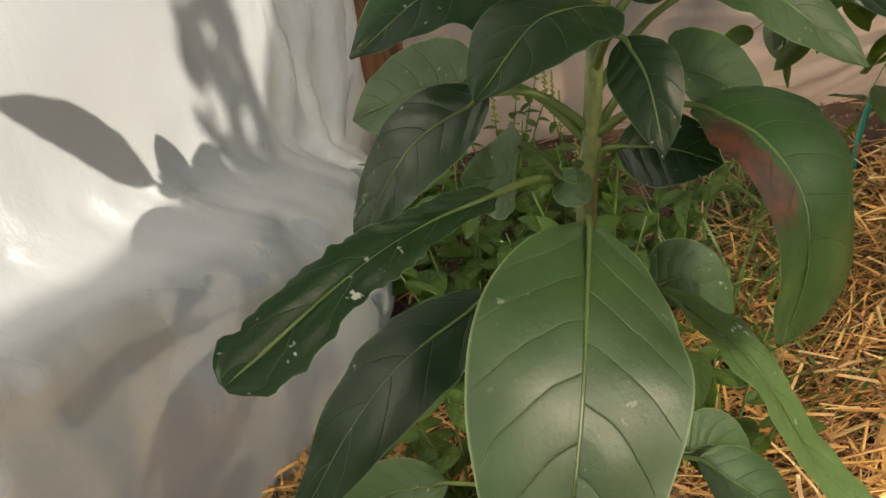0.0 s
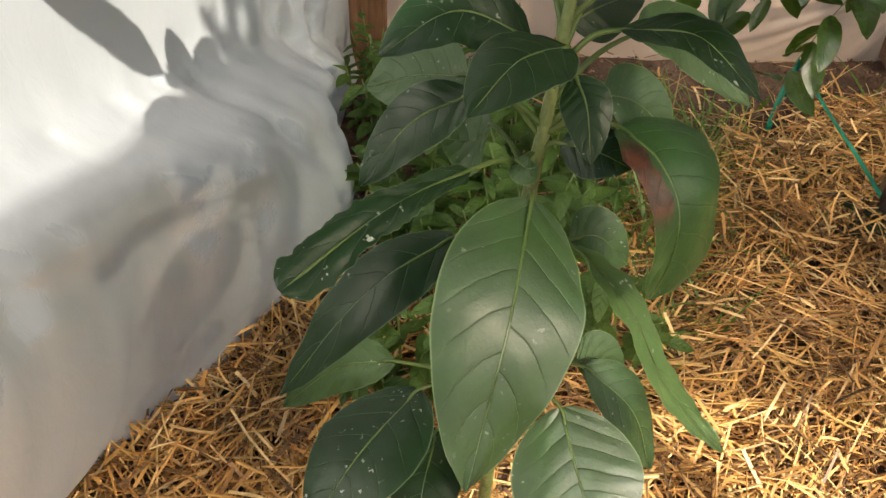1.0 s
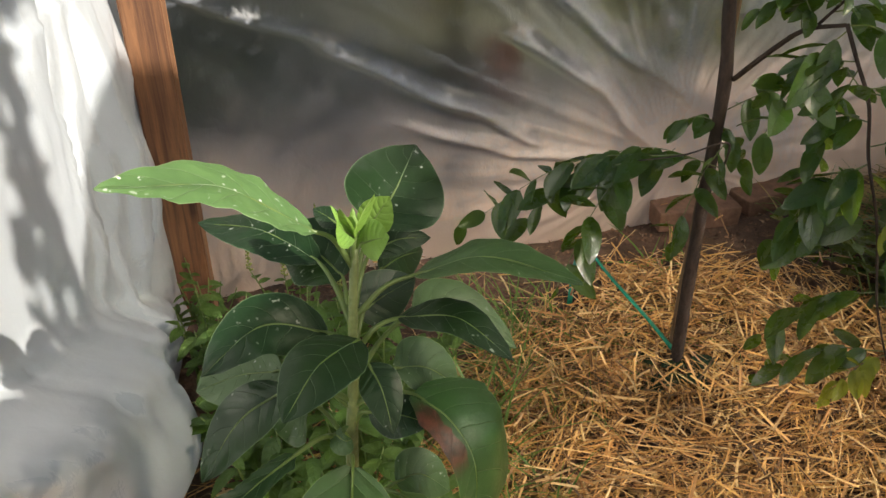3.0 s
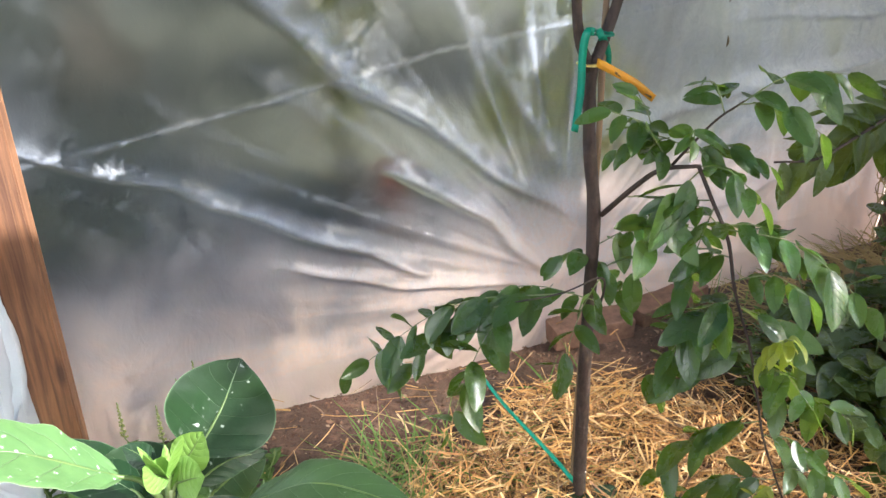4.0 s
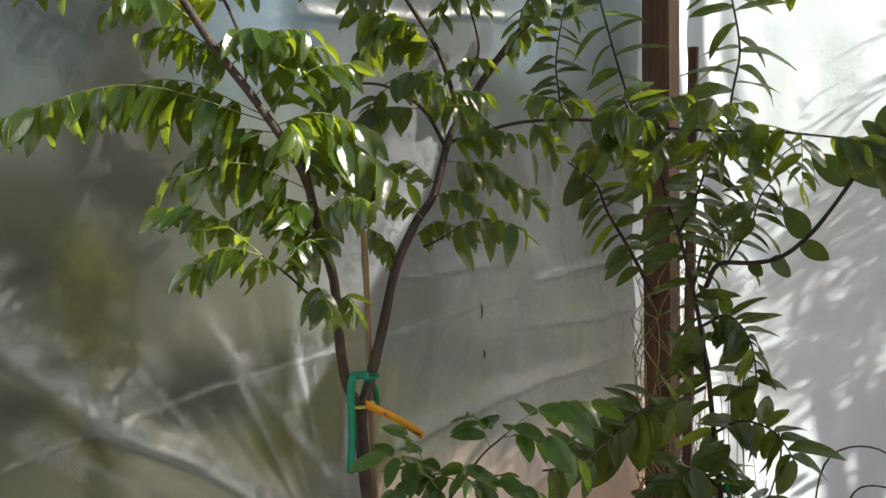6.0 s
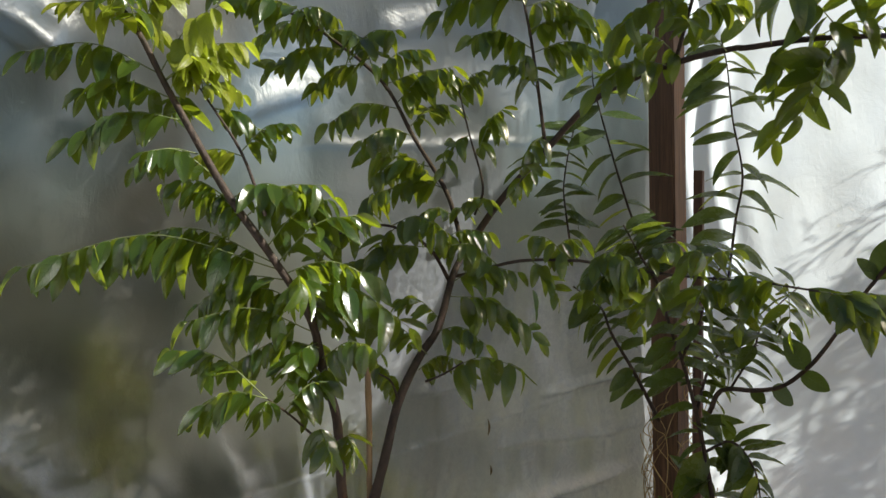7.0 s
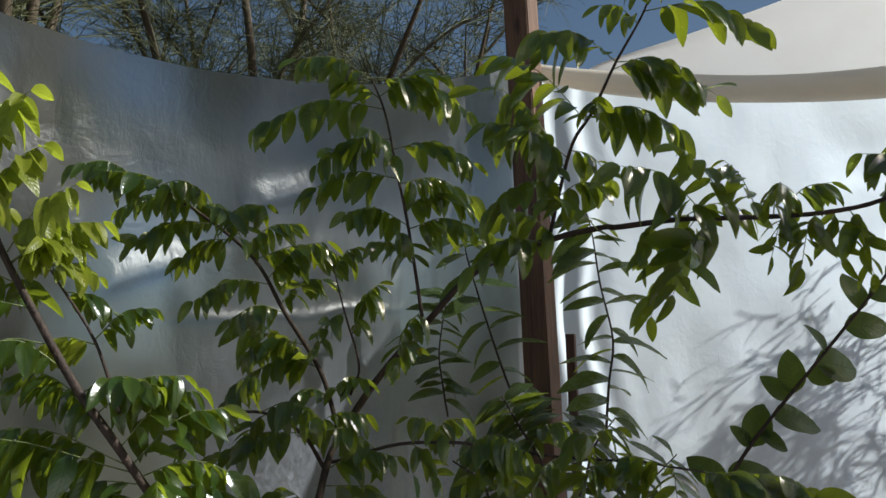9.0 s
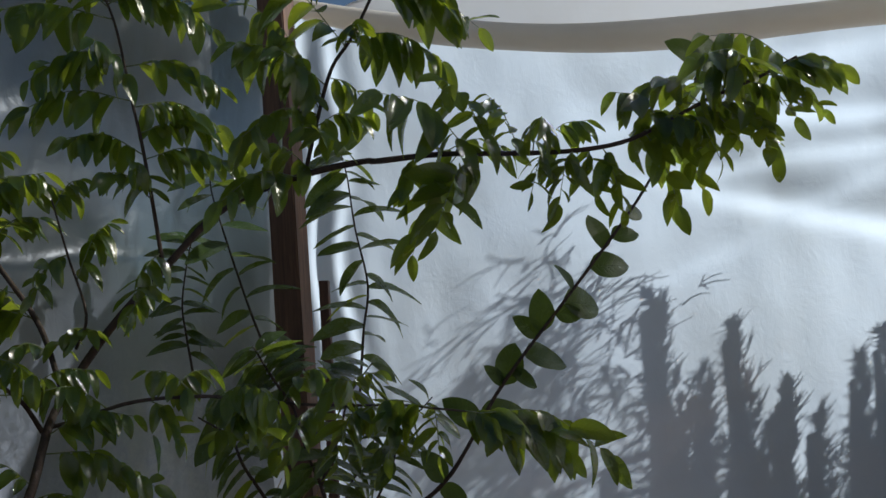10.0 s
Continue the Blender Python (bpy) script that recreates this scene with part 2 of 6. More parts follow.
BARK_GREY = bark_material("tree_bark", (0.05, 0.035, 0.022), (0.12, 0.09, 0.055), 0.85)
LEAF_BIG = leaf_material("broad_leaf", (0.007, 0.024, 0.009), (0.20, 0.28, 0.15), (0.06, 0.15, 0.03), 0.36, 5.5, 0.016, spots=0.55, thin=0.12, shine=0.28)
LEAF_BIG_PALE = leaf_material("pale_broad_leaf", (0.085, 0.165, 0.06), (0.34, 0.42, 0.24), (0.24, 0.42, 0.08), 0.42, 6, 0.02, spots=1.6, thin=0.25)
LEAF_BIG_NEW = leaf_material("new_leaf", (0.16, 0.30, 0.06), (0.35, 0.48, 0.16), (0.35, 0.55, 0.10), 0.4, 7, 0.03)
LEAF_SCORCH = leaf_material("scorched_leaf", (0.022, 0.065, 0.020), (0.22, 0.30, 0.13), (0.10, 0.22, 0.04), 0.36, 7, 0.016, scorch=1.0, thin=0.14, shine=0.35)
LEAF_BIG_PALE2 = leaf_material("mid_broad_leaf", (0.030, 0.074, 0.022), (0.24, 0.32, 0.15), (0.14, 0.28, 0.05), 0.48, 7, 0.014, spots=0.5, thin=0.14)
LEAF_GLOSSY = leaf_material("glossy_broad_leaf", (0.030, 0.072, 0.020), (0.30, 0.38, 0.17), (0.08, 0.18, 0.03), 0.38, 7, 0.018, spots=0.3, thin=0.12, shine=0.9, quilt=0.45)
LEAFLET = leaf_material("leaflet", (0.017, 0.042, 0.010), (0.06, 0.11, 0.03), (0.44, 0.55, 0.03), 0.17, 9, 0.03, vary=0.45, thin=0.36, shine=0.75, quilt=0.08)
# the shade low down is put into this less translucent leaflet copy
LEAFLET_LOW = leaf_material("shaded_leaflet", (0.022, 0.060, 0.015), (0.06, 0.12, 0.03), (0.22, 0.36, 0.03), 0.24, 9, 0.03, vary=0.4, thin=0.34, quilt=0.06)
LEAFLET_YELLOW = leaf_material("young_leaflet", (0.13, 0.175, 0.02), (0.25, 0.32, 0.08), (0.54, 0.64, 0.05), 0.33, 9, 0.04, vary=0.6, thin=0.45)
LEAF_DARK = leaf_material("shrub_leaf", (0.034, 0.062, 0.024), (0.09, 0.13, 0.06), (0.30, 0.38, 0.04), 0.24, 8, 0.025, vary=0.5, thin=0.30)
LEAF_ROUND = leaf_material("round_leaf", (0.020, 0.042, 0.014), (0.07, 0.11, 0.05), (0.24, 0.32, 0.03), 0.42, 8, 0.025, vary=0.4, thin=0.28, shine=0.25)
LEAF_WEED = leaf_material("weed_leaf", (0.034, 0.085, 0.018), (0.13, 0.21, 0.06), (0.20, 0.34, 0.04), 0.5, 5, 0.06, vary=0.6)


def plain(name, color, rough=0.5, var=0.2, scale=40.0, through=None):
    m = Nodes(name)
    n = m.noise(m.position(), scale, 4)
    c = m.mix(m.remap(n, 0.35, 0.7, 0, 1), color, tuple(x * (1 - var) for x in color))
    s = m.principled(c, rough, m.bump(n, 0.2, 0.001))
    if through:
        s = m.blend(0.35, s, m.shader("ShaderNodeBsdfTranslucent", through))
    return m.done(s)


STALK = plain("leaf_stalk", (0.14, 0.20, 0.06), 0.4, 0.3, 50, (0.3, 0.4, 0.1))
TAPE_GREEN = plain("green_tape", (0.01, 0.30, 0.19), 0.35, 0.25, 60, (0.01, 0.4, 0.25))
TAPE_YELLOW = plain("yellow_tape", (0.75, 0.36, 0.02), 0.45, 0.2, 60, (0.8, 0.4, 0.02))
TAPE_PALE = plain("pale_tape", (0.72, 0.55, 0.16), 0.45, 0.2, 60)
INK = plain("ink", (0.10, 0.06, 0.02), 0.7)
VINE_DRY = plain("dry_vine", (0.46, 0.31, 0.12), 0.7, 0.4, 30)
GRASS_DRY = plain("dry_grass", (0.48, 0.36, 0.15), 0.7, 0.4, 30, (0.3, 0.22, 0.06))
GRASS = plain("grass", (0.11, 0.21, 0.04), 0.5, 0.4, 30, (0.2, 0.35, 0.04))
BRICK = plain("brick", (0.22, 0.115, 0.07), 0.9, 0.4, 60)
ROLL = sheet_material("roll_film", (0.86, 0.80, 0.71), 0.55, 0.45, 0.0, 0.1)
COVER = sheet_material("cover_film", (0.95, 0.95, 0.95), 0.2, 0.8, 0.0, 0.1)


# ---------------------------------------------------------------- builders
def mesh_from(name, verts, faces, mats, smooth=True, uvs=None, slots=None):
    me = bpy.data.meshes.new(name)
    me.from_pydata([tuple(v) for v in verts], [], faces)
    for m in mats if isinstance(mats, (list, tuple)) else [mats]:
        me.materials.append(m)
    if smooth:
        me.polygons.foreach_set("use_smooth", [True] * len(me.polygons))
    if slots is not None:
        me.polygons.foreach_set("material_index", slots)
    if uvs is not None:
        layer = me.uv_layers.new(name="UVMap")
        idx = np.zeros(len(me.loops), dtype=np.int32)
        me.loops.foreach_get("vertex_index", idx)
        layer.data.foreach_set("uv", np.asarray(uvs, dtype=np.float32)[idx].ravel())
    me.update()
    return me


def child(name, me, parent=None, label="", m=None):
    ob = new(name, me)
    if parent is not None:
        ob.parent = parent
    if m is not None:
        ob.matrix_basis = m
    if label:
        ob["label"] = label
    return ob


def empty(name, label, category, at=(0, 0, 0), group="", kind=""):
    ob = new(name)
    ob.empty_display_size = 0.05
    ob.location = at
    return tagged(ob, label, category, group, kind)


class Mesh:
    """Collects pieces of one mesh: vertices, faces, uv and a material slot for each face."""

    def __init__(self):
        self.v, self.f, self.uv, self.s = [], [], [], []

    def add(self, verts, faces, uvs=None, slot=0):
        n = len(self.v)
        self.v += [tuple(v) for v in verts]
        self.f += [tuple(i + n for i in f) for f in faces]
        self.uv += list(uvs) if uvs is not None else [(0.5, 0.5)] * len(verts)
        self.s += [slot] * len(faces)

    def tube(self, pts, radii, sides=7, slot=0, cap=True):
        pts = [Vector(p) for p in pts]
        if not isinstance(radii, (list, tuple)):
            radii = [radii] * len(pts)
        up = Vector((0.31, 0.17, 0.93)).normalized()
        rings, verts = [], []
        for i, p in enumerate(pts):
            t = (pts[min(i + 1, len(pts) - 1)] - pts[max(i - 1, 0)]).normalized()
            a = t.cross(up)
            if a.length < 0.1:
                a = t.cross(Vector((1, 0, 0)))
            a.normalize()
            b = t.cross(a)
            for k in range(sides):
                an = 2 * math.pi * k / sides
                verts.append(p + radii[i] * (math.cos(an) * a + math.sin(an) * b))
        faces = [(i * sides + k, i * sides + (k + 1) % sides, (i + 1) * sides + (k + 1) % sides, (i + 1) * sides + k)
                 for i in range(len(pts) - 1) for k in range(sides)]
        if cap:
            faces += [tuple(range(sides))[::-1], tuple((len(pts) - 1) * sides + k for k in range(sides))]
        self.add(verts, faces, None, slot)

    def data(self, name, mats, smooth=True):
        return mesh_from(name, self.v, self.f, mats, smooth, self.uv, self.s)


def spline(pts, n):
    """n points on a smooth line through pts (Catmull-Rom)."""
    pts = [Vector(p) for p in pts]
    if len(pts) == 2:
        return [pts[0].lerp(pts[1], i / (n - 1)) for i in range(n)]
    q = [2 * pts[0] - pts[1], *pts, 2 * pts[-1] - pts[-2]]
    out = []
    for i in range(n):
        x = i / (n - 1) * (len(pts) - 1)
        k = min(int(x), len(pts) - 2)
        t = x - k
        a, b, c, d = q[k : k + 4]
        out.append(0.5 * (2 * b + (c - a) * t + (2 * a - 5 * b + 4 * c - d) * t * t + (3 * b - a - 3 * c + d) * t**3))
    return out


def box(mesh, lo, hi, bevel=0.003, slot=0, rot=None, jit=0.0):
    """A box with bevelled edges."""
    bm = bmesh.new()
    bmesh.ops.create_cube(bm, size=1)
    size, mid = Vector(hi) - Vector(lo), (Vector(hi) + Vector(lo)) / 2
    for v in bm.verts:
        v.co = Vector((v.co.x * size.x, v.co.y * size.y, v.co.z * size.z))
    if bevel:
        bmesh.ops.bevel(bm, geom=bm.edges[:], offset=bevel, segments=2, affect="EDGES", profile=0.6)
    bm.verts.index_update()
    verts = []
    for v in bm.verts:
        c = v.co + Vector(noise.noise_vector(v.co * 6 + mid)) * jit
        verts.append((rot @ c if rot else c) + mid)
    mesh.add(verts, [[v.index for v in f.verts] for f in bm.faces], None, slot)
    bm.free()


def fold_noise(p, s):
    return noise.noise(Vector(p) * s)


def grid_mesh(name, fn, nu, nv, mat):
    """A sheet from fn(u, v), u and v in 0..1."""
    verts = [fn(i / nu, j / nv) for j in range(nv + 1) for i in range(nu + 1)]
    w = nu + 1
    faces = [(j * w + i, j * w + i + 1, (j + 1) * w + i + 1, (j + 1) * w + i) for j in range(nv) for i in range(nu)]
    uvs = [(i / nu, j / nv) for j in range(nv + 1) for i in range(nu + 1)]
    return mesh_from(name, verts, faces, mat, True, uvs)


# ---------------------------------------------------------------- ground
def ground_height(x, y):
    h = 0.012 * noise.noise(Vector((x * 3, y * 3, 0.3))) + 0.006 * noise.noise(Vector((x * 11, y * 11, 1.7)))
    return h - 0.006


def build_ground():
    n = 150
    xs = np.concatenate([[-400, -60, -12, -4], np.linspace(-1.2, 3.2, n), [6, 14, 60, 400]])
    ys = np.concatenate([[-400, -60, -12, -4], np.linspace(-1.6, 2.4, n), [5, 14, 60, 400]])
    verts = [(x, y, ground_height(x, y)) for y in ys for x in xs]
    w = len(xs)
    faces = [(j * w + i, j * w + i + 1, (j + 1) * w + i + 1, (j + 1) * w + i) for j in range(len(ys) - 1) for i in range(w - 1)]
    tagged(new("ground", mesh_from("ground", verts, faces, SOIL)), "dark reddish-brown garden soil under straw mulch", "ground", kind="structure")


build_ground()


# ---------------------------------------------------------------- film walls
def ridge(d, w):
    """Height of a fold at the distance d from its line: a narrow crest with a soft back."""
    return math.exp(-((d / w) ** 2)) if d < 0 else math.exp(-((d / (2.6 * w)) ** 2))


def wall_top(x):
    """Height of the back film's upper edge: slung between the posts."""
    u = (x + 0.1) / 2.35
    return 2.36 - 0.33 * 4 * u * (1 - u) * (0.75 + 0.25 * (1 - u)) if 0 <= u <= 1 else 2.36


FOLDS = [  # x, z of both ends, depth and width of each crease
    ((-0.03, 0.675), (0.28, 0.53), 0.013, 0.010), ((0.28, 0.525), (0.57, 0.36), 0.026, 0.012), ((0.56, 0.362), (0.74, 0.262), 0.022, 0.011),
    ((0.43, 0.335), (0.67, 0.243), 0.014, 0.007), ((0.67, 0.243), (1.02, 0.16), 0.020, 0.008), ((0.34, 1.00), (0.63, 0.70), 0.030, 0.028),
    ((0.62, 0.705), (0.77, 0.60), 0.032, 0.013), ((0.76, 0.606), (1.14, 0.30), 0.036, 0.015), ((0.69, 0.50), (0.90, 0.366), 0.030, 0.012),
    ((0.89, 0.37), (1.08, 0.17), 0.022, 0.014), ((0.05, 1.25), (0.34, 1.00), 0.02, 0.02),
    ((0.85, 0.86), (1.12, 0.42), 0.012, 0.020), ((1.25, 0.50), (1.75, 0.553), 0.020, 0.016), ((1.74, 0.553), (2.13, 0.582), 0.030, 0.012), ((1.84, 0.851), (2.14, 0.862), 0.022, 0.008),
    ((1.66, 0.72), (2.2, 0.70), 0.014, 0.012), ((1.10, 0.14), (2.0, 0.33), 0.014, 0.018), ((1.34, 0.915), (1.66, 0.905), 0.010, 0.010),
    ((0.35, 1.77), (0.52, 1.66), 0.05, 0.030), ((0.90, 1.583), (1.09, 1.645), 0.020, 0.024), ((1.27, 1.796), (1.46, 1.86), 0.018, 0.024), ((1.10, 1.514), (1.76, 1.563), 0.006, 0.008)]
SEAM = ((-0.05, 0.64), (0.45, 0.69), (0.84, 0.75), (1.48, 0.79), (2.3, 0.865))


def crease_at(x, z, a, b):
    """Distance above a crease from a to b, place along it, and how it fades at its ends."""
    dx, dz = b[0] - a[0], b[1] - a[1]
    n = math.hypot(dx, dz)
    t = ((x - a[0]) * dx + (z - a[1]) * dz) / (n * n)
    if t < -0.25 or t > 1.25:
        return 1.0, t, 0.0
    d = ((z - a[1]) * dx - (x - a[0]) * dz) / n + 0.014 * noise.noise(Vector((x * 6, z * 6, a[0] * 9)))
    if dx < 0:
        d = -d
    return d, t * n, min(1.0, max(0.0, (t + 0.18) / 0.3)) * min(1.0, max(0.0, (1.15 - t) / 0.25))


def crease(x, z, a, b, depth, w):
    """How far a crease lifts the film at x, z: sharp below its crest, soft above it."""
    d, _, end = crease_at(x, z, a, b)
    return depth * ridge(d, w) * end if end else 0.0


def crease_sheen(x, z, a, b, depth, w):
    """How pale a crease's painted highlight is: dense on the crest, then frayed into short pleats above it."""
    d, t, end = crease_at(x, z, a, b)
    if not end or d < -3 * w or d > 9 * w:
        return 0.0
    if d < 0:
        return 0.9 * end * math.exp(-((d / (0.6 * w)) ** 2))
    pleat = 0.55 + 0.9 * noise.noise(Vector((t * 32 - d * 14, d * 9, a[0] * 7))) + 0.5 * noise.noise(Vector((t * 75 - d * 40, d * 20, a[1] * 7)))
    return end * math.exp(-d / (2.2 * w)) * (math.exp(-d / (0.8 * w)) + max(0.0, pleat))


def back_film(u, v):
    x = -0.13 + 2.42 * u
    z = -0.02 + v * (wall_top(x) + 0.02)
    y = 1.50 + 0.05 * max(0, x - 1.1) - 0.012 + 0.07 * math.sin(math.pi * min(1, v)) * math.sin(math.pi * u)
    for a, b, depth, w in FOLDS:
        y -= 0.8 * crease(x, z, a, b, depth, w * 0.75)
    for a, b in zip(SEAM, SEAM[1:]):
        if a[0] <= x < b[0]:
            zs = a[1] + (b[1] - a[1]) * (x - a[0]) / (b[0] - a[0])
            if abs(z - zs) < 0.05:
                y -= 0.003 * math.exp(-(((z - zs) / 0.005) ** 2))
                y += 0.002 * (z < zs) * math.exp(-abs(z - zs) / 0.02)
    y += 0.022 * noise.noise(Vector((x * 1.9, 0, z * 1.5))) + 0.009 * noise.noise(Vector((x * 5, 3, z * 4)))
    y += 0.0035 * noise.noise(Vector((x * 16, 5, z * 9)))
    dx, dz = 1.12 - x, z - 0.15
    r = math.hypot(dx, dz)
    if r < 1.3:
        an = math.atan2(dz, dx)
        y -= 0.007 * noise.noise(Vector((an * 17, r * 1.6, 2))) * math.exp(-((r - 0.40) / 0.42) ** 2)
    # slack under the upper edge hangs in slanting swags
    t = max(0, z - 1.25)
    y -= 0.04 * t * math.sin(7.5 * (z + 0.25 * x) + 1.0) * math.sin(math.pi * u)
    # short upright wrinkles towards the corner post
    k = math.exp(-((x - 1.75) / 0.42) ** 2) * (1 - 0.6 * (z > 1.25))
    n = noise.noise(Vector((x * 22 + 2.5 * noise.noise(Vector((x * 5, z * 5, 1))), 2, z * 4)))
    y += k * (0.008 * abs(n) ** 1.5 + 0.004 * noise.noise(Vector((x * 40, 7, z * 14))))
    return (x, y, z)


BELLY = ((1.60, -0.075), (1.47, -0.085), (1.14, -0.118), (0.97, -0.15), (0.80, -0.205), (0.634, -0.29), (0.472, -0.43), (0.30, -0.60), (0.0, -0.86), (-0.5, -1.12), (-1.4, -1.45))


def belly_line(y):
    """Where the slack foot of the left film stands furthest into the plot."""
    for (y1, x1), (y0, x0) in zip(BELLY, BELLY[1:]):
        if y >= y0:
            t = (y - y0) / (y1 - y0)
            return x0 + (x1 - x0) * t
    return -1.45


def left_film(u, v):
    """Upright above, then a ledge, and below it a slack belly that hangs out over the film's foot."""
    y = 1.53 - 2.75 * u
    s = 1.47 - y
    z = 1.9 * v ** 1.2
    foot = belly_line(y)
    up = -0.095 - 0.30 * max(0, s) - 0.12 * max(0, s - 1.0)
    k = min(1, max(0, s - 0.05) / 0.2)
    top = 0.075 + 0.405 * min(1.9, max(0, s)) ** 0.97 + 0.02 * noise.noise(Vector((y * 4, 0, 2)))
    crest = max(up, foot - 0.04) + k * (0.01 + 0.10 * min(1, max(0, s) / 0.9))
    crest = min(crest, up + 0.13 + 0.03 * k)
    q = z / top
    if q < 1:
        # from the foot the film swells out and up to its crest
        g = math.sin(min(1, q / 0.86) * math.pi / 2) ** 0.9
        x = foot + (crest - foot) * g + k * 0.030 * math.sin(math.pi * min(1, q)) ** 1.2
        if q > 0.86:
            x -= k * 0.020 * ((q - 0.86) / 0.14) ** 2
    else:
        x = up + (crest - k * 0.020 - up) * math.exp(-((z - top) / (0.060 - 0.038 * k)) ** 1.15)
    # a lip at the crease, small gathers along it
    c = (z - top * 0.97 + 0.02 * noise.noise(Vector((y * 7, 1, 1)))) / 0.026
    x += k * 0.012 * math.exp(-c * c)
    x += k * 0.016 * math.exp(-(c / 3) ** 2) * noise.noise(Vector((y * 24 + z * 9, z * 16, 8)))
    x += k * 0.006 * math.exp(-(c / 2.5) ** 2) * noise.noise(Vector((y * 70 + z * 40, z * 30, 9)))
    # hanging folds near the post
    near = math.exp(-((s - 0.20) / 0.20) ** 2) * min(1, max(0, z - 0.04) / 0.25)
    x += near * 0.055 * noise.noise(Vector((s * 13 + 1.3 * noise.noise(Vector((s * 2, z * 2.5, 2))), z * 1.4, 3)))
    x += near * 0.016 * noise.noise(Vector((s * 34, z * 3.0, 4)))
    x += near * 0.045 * (0.5 - abs(noise.noise(Vector((s * 15 + z * 3.5, z * 2.2, 11))))) * (0.4 + 0.6 * (z < 0.75))
    # drag folds that slant down the belly from the crest
    x += k * 0.034 * noise.noise(Vector((y * 5 - z * 1.5, z * 2.2, 5))) * (q < 1.1) * min(1, 2.5 * q)
    x += k * 0.010 * noise.noise(Vector((y * 15 - z * 5, z * 3, 7))) * (q < 1.1) * min(1, 2 * q)
    x += 0.014 * noise.noise(Vector((y * 2.3, z * 1.6, 5))) + 0.004 * noise.noise(Vector((y * 9, z * 7, 6)))
    # one broad upright fold in the belly
    if q < 1:
        x -= k * 0.034 * math.cos(2 * math.pi * (y + 0.10 * z - 0.60) / 0.56) * math.sin(math.pi * q) ** 0.8
    x -= 0.05 * max(0, z - 0.6)
    return (x, y - 0.25 * (x - up), z - 0.01)


def foot_strip(u, v):
    """The film's spare edge, lying up against its foot by the post."""
    y = 1.50 - 0.42 * u
    z = 0.27 * v * (1 - u * u) + 0.004
    return (belly_line(y) + 0.010 + 0.012 * math.sin(9 * y) + 0.010 * noise.noise(Vector((y * 8, z * 8, 1))) - 0.02 * v, y, z - 0.008)


def right_line(s):
    """The right film, from the corner post towards the viewer's side."""
    return 2.30 + 0.26 * s + 0.05 * math.sin(s * 1.6), 1.46 - 0.97 * s


def roll_height(s):
    return 2.05 + 0.28 * math.exp(-max(0, s) / 0.62)


def right_film(u, v):
    s = -0.05 + 2.05 * u
    x, y = right_line(s)
    z = -0.02 + v * (roll_height(s) + 0.02)
    b = 0.10 * math.sin(math.pi * v) * math.sin(math.pi * min(1, max(0, s) / 2.4))
    b += 0.015 * noise.noise(Vector((s * 2, z * 2, 3))) + 0.005 * noise.noise(Vector((s * 9, z * 5, 4)))
    d = (z - 1.60) + 0.30 * (s - 1.35)
    b -= 0.03 * ridge(d, 0.03) * max(0, min(1, (s - 1.0) * 3))
    for z0, lean, w, dep in ((1.72, 0.05, 0.02, 0.015), (1.86, -0.06, 0.025, 0.02), (1.50, 0.42, 0.03, 0.018), (1.98, 0.10, 0.03, 0.015)):
        b -= dep * ridge(z - z0 - lean * (s - 1.2) + 0.02 * noise.noise(Vector((s * 4, z0, 1))), w) * max(0, min(1, (s - 0.7) * 2))
    b += 0.010 * math.sin(52 * s + 6 * noise.noise(Vector((s * 3, z * 2, 9)))) * math.exp(-((s - 0.08) / 0.12) ** 2)
    return (x + b, y, z)


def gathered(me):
    """Marks how pale to paint the back film along its gathered creases, for their highlights."""
    layer = me.attributes.new("gather_sheen", "FLOAT", "POINT")
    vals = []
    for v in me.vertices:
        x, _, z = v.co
        g = (1.0 if z < 1.35 else 0.3) * sum(crease_sheen(x, z, a, b, depth, w) * min(1.0, depth / 0.028) for a, b, depth, w in FOLDS)
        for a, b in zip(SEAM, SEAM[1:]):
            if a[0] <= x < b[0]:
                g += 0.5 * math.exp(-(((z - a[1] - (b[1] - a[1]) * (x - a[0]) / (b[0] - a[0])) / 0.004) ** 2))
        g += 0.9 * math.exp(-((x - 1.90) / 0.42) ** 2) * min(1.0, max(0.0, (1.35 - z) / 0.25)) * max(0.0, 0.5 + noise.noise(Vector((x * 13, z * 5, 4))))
        # less clear towards the right, fading out upwards
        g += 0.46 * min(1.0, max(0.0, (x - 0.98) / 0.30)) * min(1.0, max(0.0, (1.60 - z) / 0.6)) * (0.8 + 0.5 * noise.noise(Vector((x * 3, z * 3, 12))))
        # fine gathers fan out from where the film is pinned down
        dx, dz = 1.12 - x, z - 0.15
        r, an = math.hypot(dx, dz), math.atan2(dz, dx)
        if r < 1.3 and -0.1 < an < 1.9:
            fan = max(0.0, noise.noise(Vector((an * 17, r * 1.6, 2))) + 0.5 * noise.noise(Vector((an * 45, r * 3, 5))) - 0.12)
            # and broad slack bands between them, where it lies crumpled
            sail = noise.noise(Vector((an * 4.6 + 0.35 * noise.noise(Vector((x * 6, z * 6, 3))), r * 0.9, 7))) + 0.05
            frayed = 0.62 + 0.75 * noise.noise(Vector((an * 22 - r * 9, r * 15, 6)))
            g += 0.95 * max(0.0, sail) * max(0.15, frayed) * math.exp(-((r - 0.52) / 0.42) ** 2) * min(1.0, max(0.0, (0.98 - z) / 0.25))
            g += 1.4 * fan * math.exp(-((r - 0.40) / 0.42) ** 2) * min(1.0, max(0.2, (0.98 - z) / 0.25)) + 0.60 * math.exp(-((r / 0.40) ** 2))
